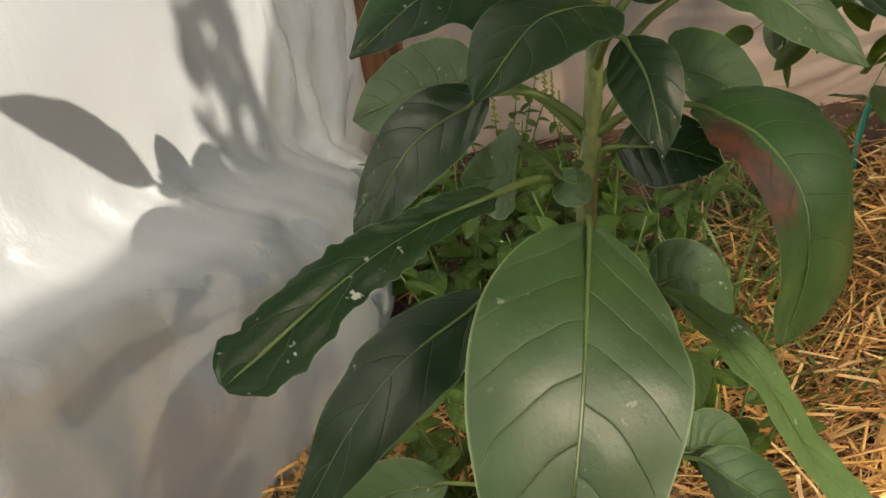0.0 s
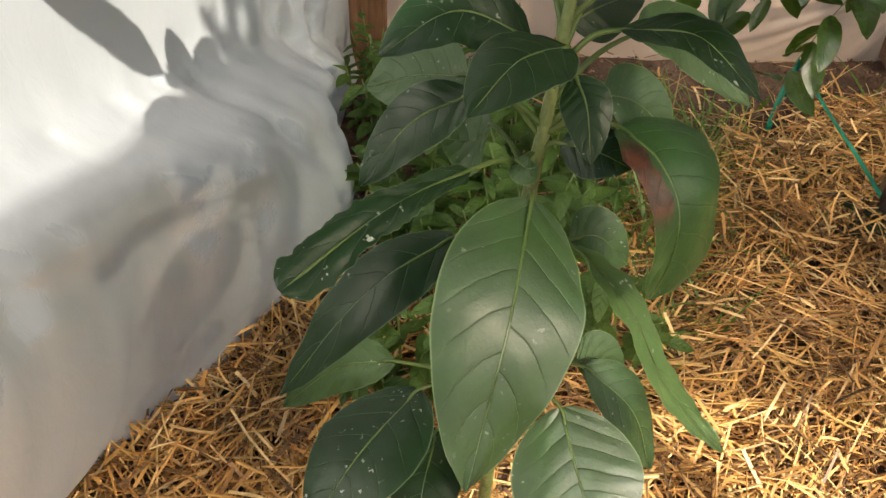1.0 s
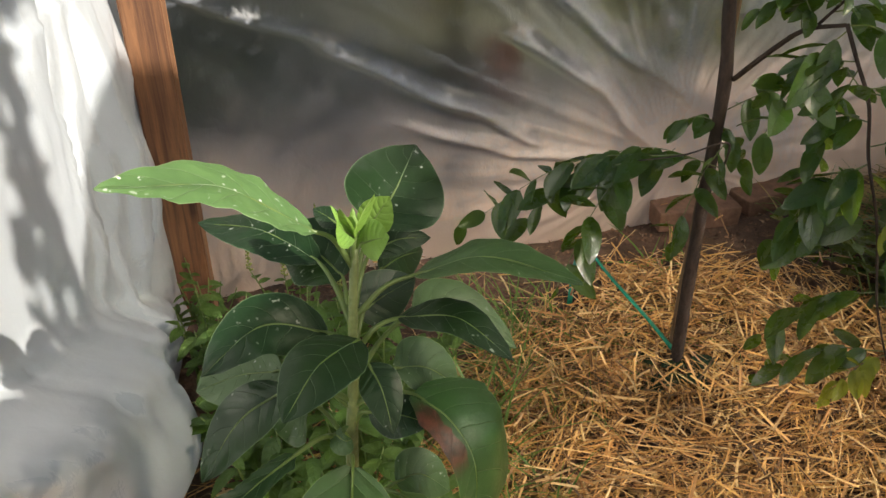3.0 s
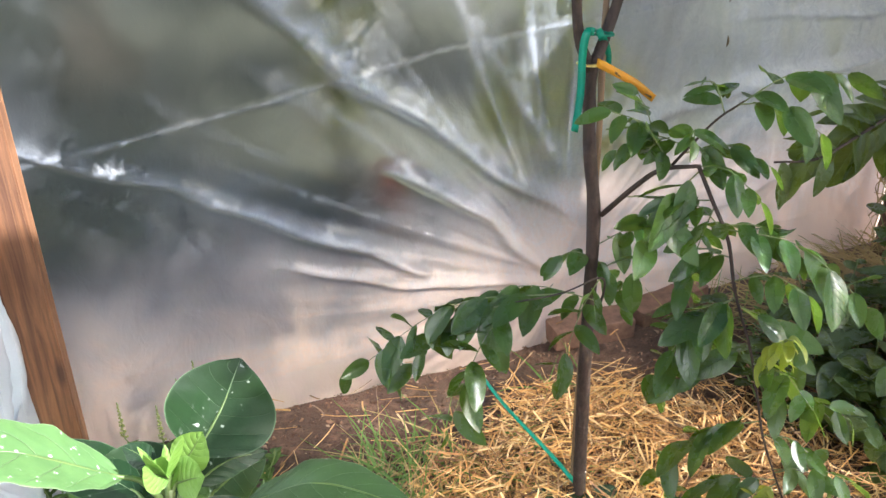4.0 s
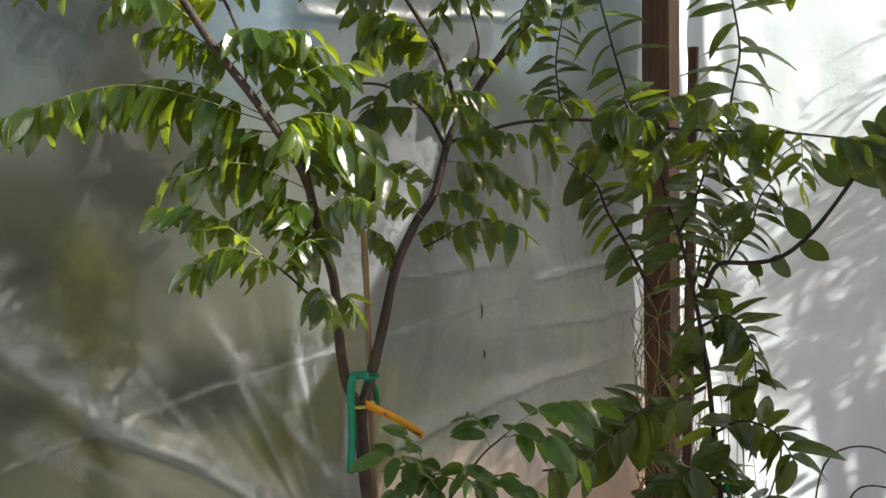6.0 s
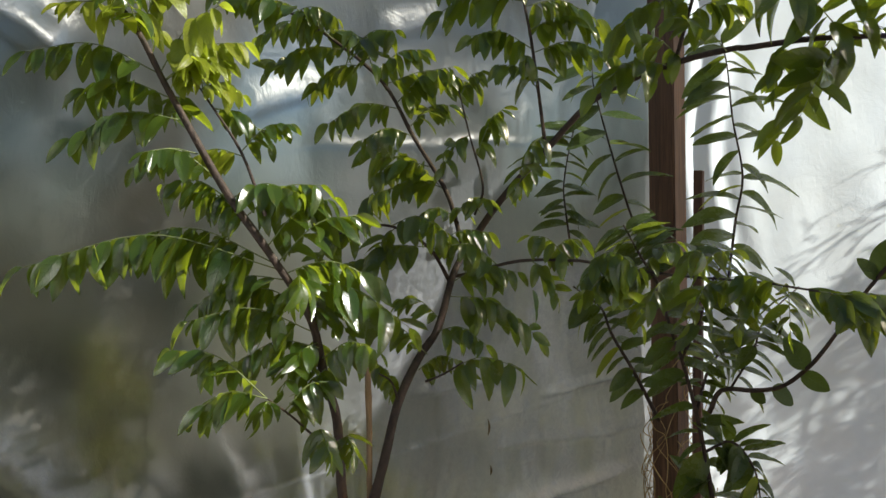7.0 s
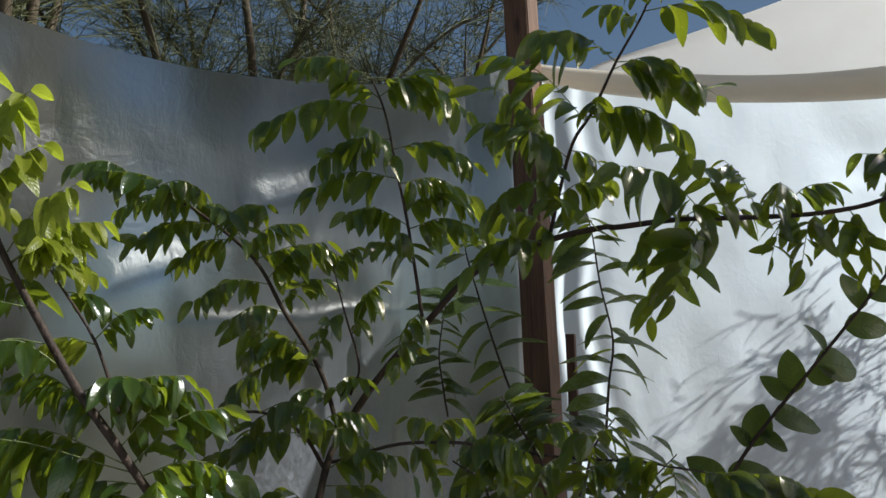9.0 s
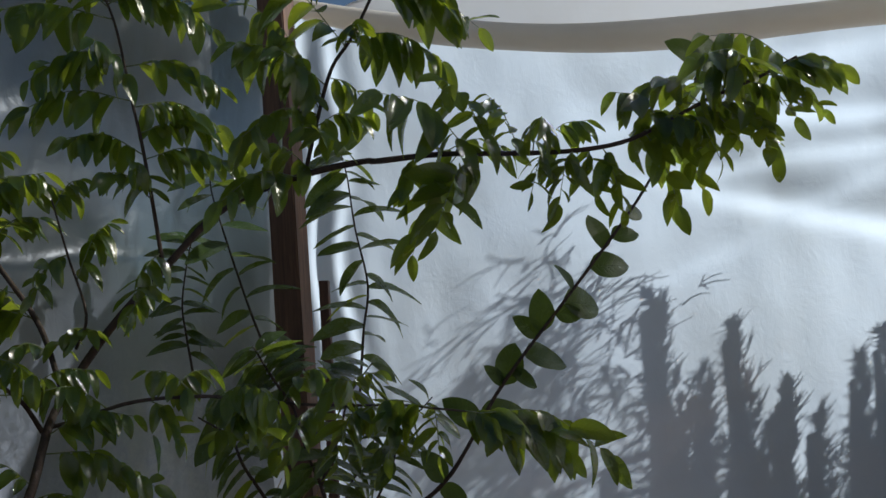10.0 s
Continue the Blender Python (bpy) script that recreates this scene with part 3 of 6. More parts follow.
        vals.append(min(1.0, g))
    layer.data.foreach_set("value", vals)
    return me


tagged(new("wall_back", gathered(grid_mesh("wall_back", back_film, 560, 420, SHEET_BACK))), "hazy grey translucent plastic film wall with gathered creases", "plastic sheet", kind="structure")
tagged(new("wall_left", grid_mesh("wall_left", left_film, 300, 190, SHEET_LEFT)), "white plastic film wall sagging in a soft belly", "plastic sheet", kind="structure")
tagged(new("film_foot", grid_mesh("film_foot", foot_strip, 60, 16, SHEET_LEFT)), "spare white film edge standing along the wall's foot", "plastic sheet", kind="structure")
tagged(new("wall_right", grid_mesh("wall_right", right_film, 200, 120, SHEET_RIGHT)), "bright sunlit white plastic film wall with tree shadows", "plastic sheet", kind="structure")


# edge heights of the unseen film, set by where its shade should end
FRONT_TOP = ((-1.8, 1.86), (0.90, 1.90), (1.04, 1.94), (1.20, 1.98), (1.30, 2.04), (1.46, 2.11), (1.56, 2.18), (1.754, 2.57), (1.87, 2.68), (1.94, 2.62), (2.16, 2.60), (2.22, 2.74), (2.26, 3.05), (2.33, 3.4), (2.60, 3.45), (2.84, 3.3))


def front_top(x):
    """Upper edge of the added front film, climbing towards the near corner to shape its shade."""
    for (xa, ha), (xb, hb) in zip(FRONT_TOP, FRONT_TOP[1:]):
        if x <= xb:
            return ha + (hb - ha) * (x - xa) / (xb - xa)
    return FRONT_TOP[-1][1]


def front_film(u, v):
    """An unseen film added across the open near side, from the near corner to beyond the left wall."""
    x = 2.84 - 4.6 * u
    y = -0.46 - 0.36 * (2.84 - x) + 0.02 * noise.noise(Vector((x * 2, v * 3, 1)))
    low = 1.38 - 0.17 * min(1.0, max(0.0, (x - 1.68) / 0.3)) + 0.02 * math.sin(5 * x)
    return (x, y, low + (front_top(x) - low) * v)


tagged(new("wall_front", grid_mesh("wall_front", front_film, 150, 20, SHEET_CREAM)), "unseen cream film added across the open near side to shape the sunlight", "plastic sheet", kind="structure")


def build_roll():
    """The film's upper edge, rolled up loosely along the top of the bright wall, and the loose flap over it."""
    pts, rad = [], []
    for i in range(46):
        s = -0.02 + 2.02 * i / 45
        x, y = right_line(s)
        pts.append((x - 0.035, y, roll_height(s) + 0.0 + 0.006 * math.sin(s * 5)))
        rad.append((0.026 + 0.016 * min(1, max(0, s) / 0.5)) * (1 + 0.06 * math.sin(s * 7)))
    m = Mesh()
    m.tube(pts, rad, 16)
    me = m.data("film_roll", ROLL)
    tagged(new("film_roll", me), "loosely rolled cream plastic film along the wall's top", "plastic roll", kind="structure")

    def flap(u, v):
        s = 0.15 + 1.85 * u
        x, y = right_line(s)
        top = 0.02 + 0.34 * min(1, u / 0.5) ** 0.8 + 0.2 * max(0, u - 0.45)
        return (x + 0.012 + 0.03 * v, y, roll_height(s) + 0.03 + top * v + 0.02 * noise.noise(Vector((s * 3, v * 2, 1))))

    tagged(new("film_flap", grid_mesh("film_flap", flap, 60, 14, COVER)), "white plastic film flap rising behind the roll", "plastic sheet", kind="structure")


build_roll()


# ---------------------------------------------------------------- posts
def post(name, at, wx, wy, h, turn, mat, label, lean=(0, 0)):
    m = Mesh()
    n = 14
    bm = bmesh.new()
    bmesh.ops.create_cube(bm, size=1)
    bmesh.ops.subdivide_edges(bm, edges=[e for e in bm.edges if abs(e.verts[0].co.z - e.verts[1].co.z) > 0.5], cuts=n)
    bmesh.ops.bevel(bm, geom=[e for e in bm.edges if abs(e.verts[0].co.z - e.verts[1].co.z) > 0.01], offset=0.045, segments=2, affect="EDGES")
    for v in bm.verts:
        z = (v.co.z + 0.5) * h
        j = 0.0015 * noise.noise(Vector((v.co.x * 3 + at[0], v.co.y * 3, z * 4)))
        v.co = Vector((v.co.x * (wx + j), v.co.y * (wy + j), z))
    me = bpy.data.meshes.new(name)
    bm.to_mesh(me)
    bm.free()
    me.materials.append(mat)
    ob = new(name, me)
    ob.matrix_world = pose(at[0], at[1], at[2], lean[0], lean[1], turn)
    return tagged(ob, label, "post")


post("wooden_post", (-0.055, 1.435, -0.12), 0.075, 0.04, 2.45, -12, POST_WOOD, "reddish-brown timber post set beside the white film wall")
post("wooden_post", (2.21, 1.43, -0.12), 0.082, 0.082, 2.9, 12, DARK_WOOD, "tall dark brown timber corner post wrapped in dry vines")


def film_slit(x, z0, z1, lean):
    """A small open cut in the film, with curled lips."""
    m = Mesh()
    y = 1.50 + 0.05 * max(0, x - 1.1)
    line = [(x + lean * math.sin(3.1 * u), y - 0.022, z0 + (z1 - z0) * u) for u in (0, 0.25, 0.5, 0.75, 1)]
    m.tube(line, [0.0008, 0.0024, 0.003, 0.0022, 0.0006], 6)
    tagged(new("film_cut", m.data("film_cut", INK)), "short dark cut in the hazy film", "cut")


film_slit(1.545, 0.786, 0.829, 0.006)
film_slit(1.552, 0.680, 0.707, 0.003)


# ---------------------------------------------------------------- plant builders
def under(parent, name, me, label="", m=None):
    """A part of a top-level thing whose Empty stands at its base: the mesh is given in world places."""
    ob = child(name, me, parent, label, m)
    ob.matrix_parent_inverse = Matrix.Translation(-parent.location)
    return ob


def limb_mesh(name, r0, r1, pts, mat, knots=True):
    m = Mesh()
    way = [Vector(p) for p in pts]
    kept = way[:1]
    for i, p in enumerate(way[1:], 1):
        # leave out points that turn back on the line
        if i < len(way) - 1 and (way[-1] - kept[-1]).dot(p - kept[-1]) < 0.3 * (way[-1] - kept[-1]).length * (p - kept[-1]).length:
            continue
        kept.append(p)
    n = max(8, 4 * len(kept))
    line = spline(kept, n)
    rad = []
    for i in range(n):
        r = r0 + (r1 - r0) * i / (n - 1)
        rad.append(r * (1 + (0.10 * noise.noise(line[i] * 60) if knots else 0)))
    m.tube(line, rad, 8)
    return m.data(name, mat)


def blade(length=1.0, width=0.4, fold=0.25, droop=0.25, wave=0.03, tip=1.0, seed=0, nu=8, nv=4, twist=0.0):
    """A small leaf of unit size along +y, its upper face to +z: folded along the midrib and curved down."""
    verts, uvs = [], []
    for i in range(nu + 1):
        u = i / nu
        w = width * 0.5 * (math.sin(math.pi * min(1, u * 0.985 + 0.012) ** 0.86) ** 0.62) * (1 - 0.12 * u * tip)
        y, z = u * length, -droop * u * u * length
        a = twist * u
        for j in range(nv + 1):
            v = 2 * j / nv - 1
            x = v * w
            h = fold * abs(x) + wave * noise.noise(Vector((u * 4, v * 2, seed * 3.7)))
            verts.append((x * math.cos(a) - h * math.sin(a), y, z + h * math.cos(a) + x * math.sin(a)))
            uvs.append((u, j / nv))
    k = nv + 1
    faces = [(i * k + j, i * k + j + 1, (i + 1) * k + j + 1, (i + 1) * k + j) for i in range(nu) for j in range(nv)]
    return verts, faces, uvs


def blades(name, mat, count, width, fold, droop, seed):
    rr = random.Random(seed)
    out = []
    for k in range(count):
        v, f, uv = blade(1, width * rr.uniform(0.88, 1.12), fold * rr.uniform(0.5, 1.4), droop * rr.uniform(0.3, 1.7), 0.03, 1, seed + k, 8, 4, rr.uniform(-0.32, 0.32))
        out.append(mesh_from(name, v, f, mat, True, uv))
    return out


def aim(at, way, face, size):
    """The matrix that puts a unit leaf at a place, along way, with its upper face towards face."""
    y = Vector(way).normalized()
    x = y.cross(Vector(face))
    if x.length < 1e-3:
        x = y.cross(Vector((0.3, 0.2, 0.9)))
    x.normalize()
    z = x.cross(y)
    m = Matrix((x, y, z)).transposed().to_4x4() @ Matrix.Diagonal((size, size, size, 1))
    m.translation = at
    return m


# ---------------------------------------------------------------- sapling with pinnate leaves
sapling = empty("sapling", "slender young tree with drooping pinnate leaves, tied to a cane", "tree", (0.812, 0.931, 0))
rs = random.Random(11)
FROND = {"g": blades("leaflet", LEAFLET, 14, 0.46, 0.30, 0.34, 20), "y": blades("leaflet", LEAFLET_YELLOW, 7, 0.48, 0.4, 0.5, 40)}
FROND["low"] = blades("leaflet", LEAFLET_LOW, 8, 0.50, 0.25, 0.16, 60)
FROND["p"], FROND["P"], FROND["G"] = FROND["g"], FROND["g"], FROND["g"]


def limb(name, r0, r1, *pts):
    under(sapling, name, limb_mesh(name, r0, r1, pts, BARK))


def frond(a, b, n, kind):
    """One pinnate leaf: a thin stalk that arches from a to b, with pairs of leaflets that hang to both sides."""
    a, b = Vector(a), Vector(b)
    length = (b - a).length
    mid = a.lerp(b, 0.5) + Vector((0, 0, 0.12 * length + 0.006))
    low = a.z < 0.95 and kind != "y"
    line = spline([a, mid, b], 12)
    m = Mesh()
    m.tube(line, [0.0011 - 0.0006 * i / 11 for i in range(12)], 5)
    stalk = under(sapling, "leaf", m.data("leaf_stalk", BARK_GREEN))
    size = min(0.060, max(0.040, 0.24 * length + 0.018)) * (1.2 if low else 0.95)
    size *= {"P": 1.2, "G": 1.1}.get(kind, 1.0)
    size = min(0.070, size * (1.0 + 0.2 * min(1, max(0, (a.x - 1.05) / 0.25))))
    pairs = max(3, n // 2, round(length / (0.042 if low else 0.44 * size)))
    limp = rs.uniform(0.35, 1.25)
    for i in range(2 * pairs + 1):
        last = i == 2 * pairs
        s = 1 if i % 2 else -1
        u = 1.0 if last else min(0.97, 0.14 + 0.84 * (i // 2 + 0.18 * s + rs.uniform(-0.12, 0.12) + 0.3) / pairs)
        x = u * 11
        k = min(int(x), 10)
        p = line[k].lerp(line[k + 1], x - k)
        t = (line[k + 1] - line[k]).normalized()
        side = t.cross(Vector((0, 0, 1)))
        side = side.normalized() if side.length > 0.05 else Vector((0.7, -0.7, 0))
        if last:
            way = t * 0.8 + Vector((0, 0, -0.5))
        elif t.z < -0.6:
            way = t * 0.5 + side * s * rs.uniform(0.5, 1.0) + side.cross(t) * rs.uniform(-0.6, 0.6)
        else:
            way = t * rs.uniform(0.3, 0.6) + side * s * rs.uniform(0.4, 0.8) - Vector((0, 0, rs.uniform(0.1, 0.6) if low else limp * rs.uniform(0.6, 1.3)))
        way += Vector((rs.uniform(-0.3, 0.3), rs.uniform(-0.3, 0.3), rs.uniform(-0.2, 0.2)))
        face = Vector((0, 0, 0.7)) + side * s * 0.8 + t * 0.3 + Vector((rs.uniform(-0.55, 0.55), rs.uniform(-0.55, 0.55), 0))
        sz = size * rs.uniform(0.72, 1.15) * (0.74 + 0.36 * math.sin(math.pi * min(1, 0.15 + 0.8 * u)))
        child("leaflet", rs.choice(FROND["low" if low else kind]), stalk, "", aim(p, way, face, sz))


limb("trunk", 0.0125, 0.0095, (0.812, 0.931, -0.030), (0.812, 0.931, -0.016), (0.810, 0.933, 0.282), (0.811, 0.932, 0.495), (0.810, 0.933, 0.615), (0.801, 0.940, 0.716), (0.798, 0.943, 0.795), (0.799, 0.942, 0.843))
limb("stem", 0.0085, 0.0035, (0.797, 0.943, 0.839), (0.779, 0.946, 0.881), (0.768, 0.942, 0.933), (0.761, 0.935, 1.000), (0.752, 0.929, 1.056), (0.734, 0.931, 1.118), (0.758, 0.924, 1.013), (0.737, 0.915, 1.102), (0.705, 0.916, 1.204), (0.649, 0.937, 1.304), (0.615, 0.991, 1.386), (0.581, 1.045, 1.488), (0.589, 1.026, 1.443), (0.560, 1.076, 1.551), (0.526, 1.104, 1.639), (0.481, 1.141, 1.702), (0.399, 1.196, 1.769), (0.323, 1.234, 1.810))
limb("stem", 0.009, 0.006, (0.801, 0.940, 0.847), (0.823, 0.948, 0.885), (0.858, 0.958, 0.959), (0.905, 0.984, 1.040), (0.962, 1.001, 1.107), (0.943, 0.978, 1.076), (1.006, 1.003, 1.154), (1.064, 1.033, 1.239), (1.113, 1.058, 1.281))
limb("branch", 0.0064, 0.0026, (1.113, 1.058, 1.281), (1.149, 0.989, 1.380), (1.193, 0.913, 1.468), (1.242, 0.833, 1.554), (1.301, 0.719, 1.597), (1.331, 0.630, 1.609), (1.313, 0.592, 1.602), (1.359, 0.516, 1.607), (1.403, 0.440, 1.603), (1.458, 0.343, 1.599), (1.510, 0.266, 1.609), (1.540, 0.200, 1.636), (1.566, 0.133, 1.668), (1.589, 0.067, 1.691), (1.608, 0.009, 1.717))
limb("branch", 0.0048, 0.002, (1.113, 1.058, 1.281), (1.096, 1.085, 1.393), (1.049, 1.124, 1.500), (1.009, 1.157, 1.598), (0.938, 1.203, 1.675), (0.867, 1.249, 1.730), (0.804, 1.288, 1.761))
limb("branch", 0.0036, 0.0015, (1.077, 1.049, 1.239), (1.091, 1.024, 1.243), (1.142, 0.943, 1.266), (1.188, 0.852, 1.267), (1.201, 0.790, 1.260), (1.242, 0.678, 1.244), (1.288, 0.562, 1.236), (1.286, 0.511, 1.231), (1.301, 0.447, 1.222))
limb("branch", 0.0036, 0.0015, (1.061, 1.036, 1.229), (1.009, 1.027, 1.292), (0.941, 1.032, 1.330), (0.874, 1.035, 1.334), (0.834, 1.042, 1.321))
limb("branch", 0.0038, 0.0015, (1.301, 0.719, 1.597), (1.302, 0.692, 1.675), (1.299, 0.656, 1.754), (1.292, 0.610, 1.794), (1.310, 0.569, 1.873), (1.333, 0.524, 1.952), (1.337, 0.494, 2.020))
limb("branch", 0.0036, 0.0014, (1.182, 0.909, 1.465), (1.159, 0.902, 1.567), (1.143, 0.902, 1.656), (1.128, 0.902, 1.715), (1.107, 0.906, 1.825), (1.090, 0.921, 1.893))
limb("branch", 0.0028, 0.0012, (0.649, 0.937, 1.351), (0.650, 1.013, 1.447), (0.631, 1.082, 1.529), (0.628, 1.110, 1.554))
limb("twig", 0.0024, 0.0012, (0.757, 0.938, 0.992), (0.705, 0.916, 1.032), (0.664, 0.899, 1.067), (0.619, 0.884, 1.101))
limb("twig", 0.0024, 0.0012, (0.905, 0.984, 1.043), (0.874, 0.958, 1.082), (0.837, 0.937, 1.102))
limb("twig", 0.0024, 0.0012, (0.953, 0.970, 1.071), (0.963, 0.936, 1.086), (0.976, 0.899, 1.109))
limb("branch", 0.0045, 0.0028, (0.820, 0.925, 0.608), (0.823, 0.844, 0.687), (0.824, 0.792, 0.728), (0.833, 0.732, 0.751))
limb("branch", 0.003, 0.0014, (0.834, 0.731, 0.753), (0.845, 0.709, 0.708), (0.859, 0.684, 0.655), (0.873, 0.673, 0.578), (0.889, 0.646, 0.497), (0.903, 0.634, 0.424), (0.910, 0.616, 0.355), (0.933, 0.597, 0.278), (0.959, 0.576, 0.198))
limb("twig", 0.0024, 0.0012, (0.828, 0.788, 0.726), (0.838, 0.754, 0.773), (0.853, 0.728, 0.813), (0.871, 0.701, 0.843))
limb("twig", 0.0024, 0.001, (0.819, 0.925, 0.421), (0.805, 0.885, 0.492), (0.788, 0.873, 0.527), (0.720, 0.877, 0.514), (0.650, 0.910, 0.498))
limb("branch", 0.0026, 0.0012, (1.116, 1.029, 1.351), (1.109, 0.996, 1.401), (1.079, 0.995, 1.491), (1.052, 0.991, 1.571))
frond((0.810, 0.901, 0.465), (0.603, 1.019, 0.448), 9, "g")
frond((0.720, 0.877, 0.514), (0.440, 1.105, 0.310), 9, "g")
frond((0.811, 0.932, 0.532), (0.747, 0.952, 0.529), 5, "g")
frond((0.811, 0.932, 0.550), (0.930, 0.836, 0.598), 7, "g")
frond((0.811, 0.932, 0.532), (0.857, 0.900, 0.448), 5, "g")
frond((0.788, 0.873, 0.527), (0.709, 0.858, 0.367), 7, "g")
frond((0.650, 0.910, 0.498), (0.537, 0.915, 0.277), 8, "g")
frond((0.650, 0.910, 0.498), (0.515, 1.062, 0.304), 7, "g")
frond((0.836, 0.728, 0.746), (0.753, 0.746, 0.602), 8, "g")
frond((0.827, 0.773, 0.735), (0.734, 0.796, 0.824), 8, "p")
frond((0.837, 0.756, 0.769), (0.792, 0.858, 0.740), 7, "p")
frond((0.824, 0.800, 0.721), (0.788, 0.812, 0.837), 6, "p")
frond((0.861, 0.715, 0.827), (0.988, 0.650, 0.874), 9, "p")
frond((0.868, 0.705, 0.838), (0.937, 0.631, 0.809), 7, "p")
frond((0.835, 0.764, 0.759), (0.928, 0.696, 0.745), 7, "p")
frond((0.833, 0.736, 0.750), (0.865, 0.642, 0.726), 5, "g")
frond((0.845, 0.709, 0.708), (0.771, 0.779, 0.648), 8, "g")
frond((0.847, 0.705, 0.700), (0.844, 0.753, 0.475), 8, "g")
frond((0.855, 0.692, 0.671), (1.001, 0.561, 0.578), 9, "p")
frond((0.854, 0.694, 0.675), (0.939, 0.647, 0.637), 7, "g")
frond((0.863, 0.681, 0.631), (0.827, 0.725, 0.605), 7, "g")
frond((0.870, 0.675, 0.596), (0.898, 0.571, 0.616), 7, "p")
frond((0.877, 0.667, 0.559), (0.962, 0.623, 0.461), 5, "g")
frond((0.874, 0.671, 0.572), (0.798, 0.735, 0.425), 8, "g")
frond((0.897, 0.640, 0.458), (0.905, 0.589, 0.539), 4, "y")
frond((0.904, 0.632, 0.414), (0.945, 0.512, 0.447), 8, "g")
frond((0.926, 0.603, 0.302), (1.028, 0.562, 0.241), 7, "p")
frond((0.909, 0.618, 0.360), (0.961, 0.558, 0.336), 6, "p")
frond((0.874, 0.671, 0.572), (0.814, 0.742, 0.411), 8, "g")
frond((0.889, 0.646, 0.497), (0.830, 0.742, 0.376), 6, "g")
frond((0.907, 0.623, 0.382), (0.809, 0.726, 0.252), 9, "g")
frond((0.931, 0.598, 0.284), (0.836, 0.730, 0.157), 8, "g")
frond((0.933, 0.597, 0.278), (0.870, 0.620, 0.192), 6, "y")
frond((0.481, 1.141, 1.702), (0.402, 1.241, 1.749), 7, "y")
frond((0.450, 1.162, 1.728), (0.422, 1.164, 1.835), 7, "y")
frond((0.509, 1.118, 1.663), (0.538, 1.149, 1.853), 8, "y")
frond((0.531, 1.100, 1.625), (0.606, 1.083, 1.728), 8, "y")
frond((0.529, 1.102, 1.632), (0.428, 1.109, 1.655), 7, "y")
frond((0.502, 1.124, 1.673), (0.557, 1.008, 1.777), 7, "y")
frond((0.555, 1.080, 1.564), (0.391, 1.159, 1.592), 8, "g")
frond((0.560, 1.076, 1.551), (0.673, 1.041, 1.616), 7, "y")
frond((0.555, 1.080, 1.564), (0.618, 1.004, 1.657), 7, "y")
frond((0.567, 1.064, 1.526), (0.454, 1.164, 1.538), 8, "g")
frond((0.576, 1.049, 1.493), (0.436, 1.121, 1.466), 8, "g")
frond((0.629, 1.106, 1.551), (0.675, 1.055, 1.538), 6, "y")
frond((0.589, 1.026, 1.443), (0.507, 1.063, 1.423), 8, "g")
frond((0.364, 1.214, 1.788), (0.325, 1.209, 1.704), 6, "y")
frond((0.393, 1.199, 1.772), (0.362, 1.226, 1.892), 7, "y")
frond((0.334, 1.228, 1.804), (0.278, 1.275, 1.845), 7, "y")
frond((0.418, 1.183, 1.753), (0.376, 1.269, 1.733), 6, "y")
frond((0.650, 1.013, 1.447), (0.715, 0.975, 1.488), 6, "g")
frond((0.649, 0.960, 1.381), (0.741, 0.938, 1.361), 7, "g")
frond((0.623, 0.978, 1.367), (0.554, 1.078, 1.399), 7, "g")
frond((0.634, 1.071, 1.517), (0.722, 1.061, 1.468), 7, "g")
frond((0.631, 0.966, 1.348), (0.722, 0.904, 1.393), 7, "p")
frond((0.666, 0.931, 1.273), (0.367, 1.114, 1.284), 14, "G")
frond((0.662, 0.932, 1.281), (0.494, 1.115, 1.316), 10, "p")
frond((0.679, 0.926, 1.250), (0.838, 0.853, 1.180), 10, "P")
frond((0.670, 0.929, 1.266), (0.791, 0.879, 1.257), 8, "P")
frond((0.675, 0.927, 1.258), (0.575, 1.008, 1.224), 9, "P")
frond((0.700, 0.918, 1.212), (0.625, 1.001, 1.237), 9, "g")
frond((0.712, 0.916, 1.180), (0.552, 0.992, 1.203), 9, "g")
frond((0.619, 0.884, 1.101), (0.528, 0.998, 1.164), 8, "g")
frond((0.619, 0.884, 1.101), (0.538, 0.949, 1.083), 7, "P")
frond((0.629, 0.887, 1.093), (0.598, 0.867, 1.079), 6, "g")
frond((0.717, 0.916, 1.165), (0.647, 0.894, 1.107), 7, "g")
frond((0.662, 0.932, 1.281), (0.769, 0.885, 1.349), 8, "p")
frond((0.649, 0.937, 1.304), (0.750, 0.916, 1.375), 7, "g")
frond((0.725, 0.916, 1.141), (0.755, 0.814, 1.158), 6, "g")
frond((0.636, 0.958, 1.336), (0.578, 1.040, 1.387), 7, "g")
frond((0.720, 0.916, 1.157), (0.618, 0.974, 1.141), 8, "g")
frond((0.740, 0.917, 1.088), (0.660, 0.916, 1.142), 7, "g")
frond((0.730, 0.916, 1.125), (0.687, 0.906, 1.067), 6, "g")
frond((0.696, 0.920, 1.219), (0.760, 0.895, 1.175), 7, "g")
frond((0.909, 0.985, 1.045), (0.894, 1.043, 1.103), 6, "g")
frond((0.963, 0.936, 1.086), (1.016, 0.807, 1.105), 9, "P")
frond((0.972, 0.990, 1.112), (0.903, 1.052, 1.170), 8, "g")
frond((1.001, 1.001, 1.148), (1.025, 0.898, 1.132), 6, "g")
frond((1.042, 1.022, 1.206), (1.179, 0.929, 1.125), 9, "g")
frond((1.004, 1.027, 1.295), (0.875, 1.095, 1.248), 8, "g")
frond((0.941, 1.032, 1.330), (0.929, 1.088, 1.255), 7, "g")
frond((0.874, 1.035, 1.334), (0.838, 1.127, 1.268), 7, "g")
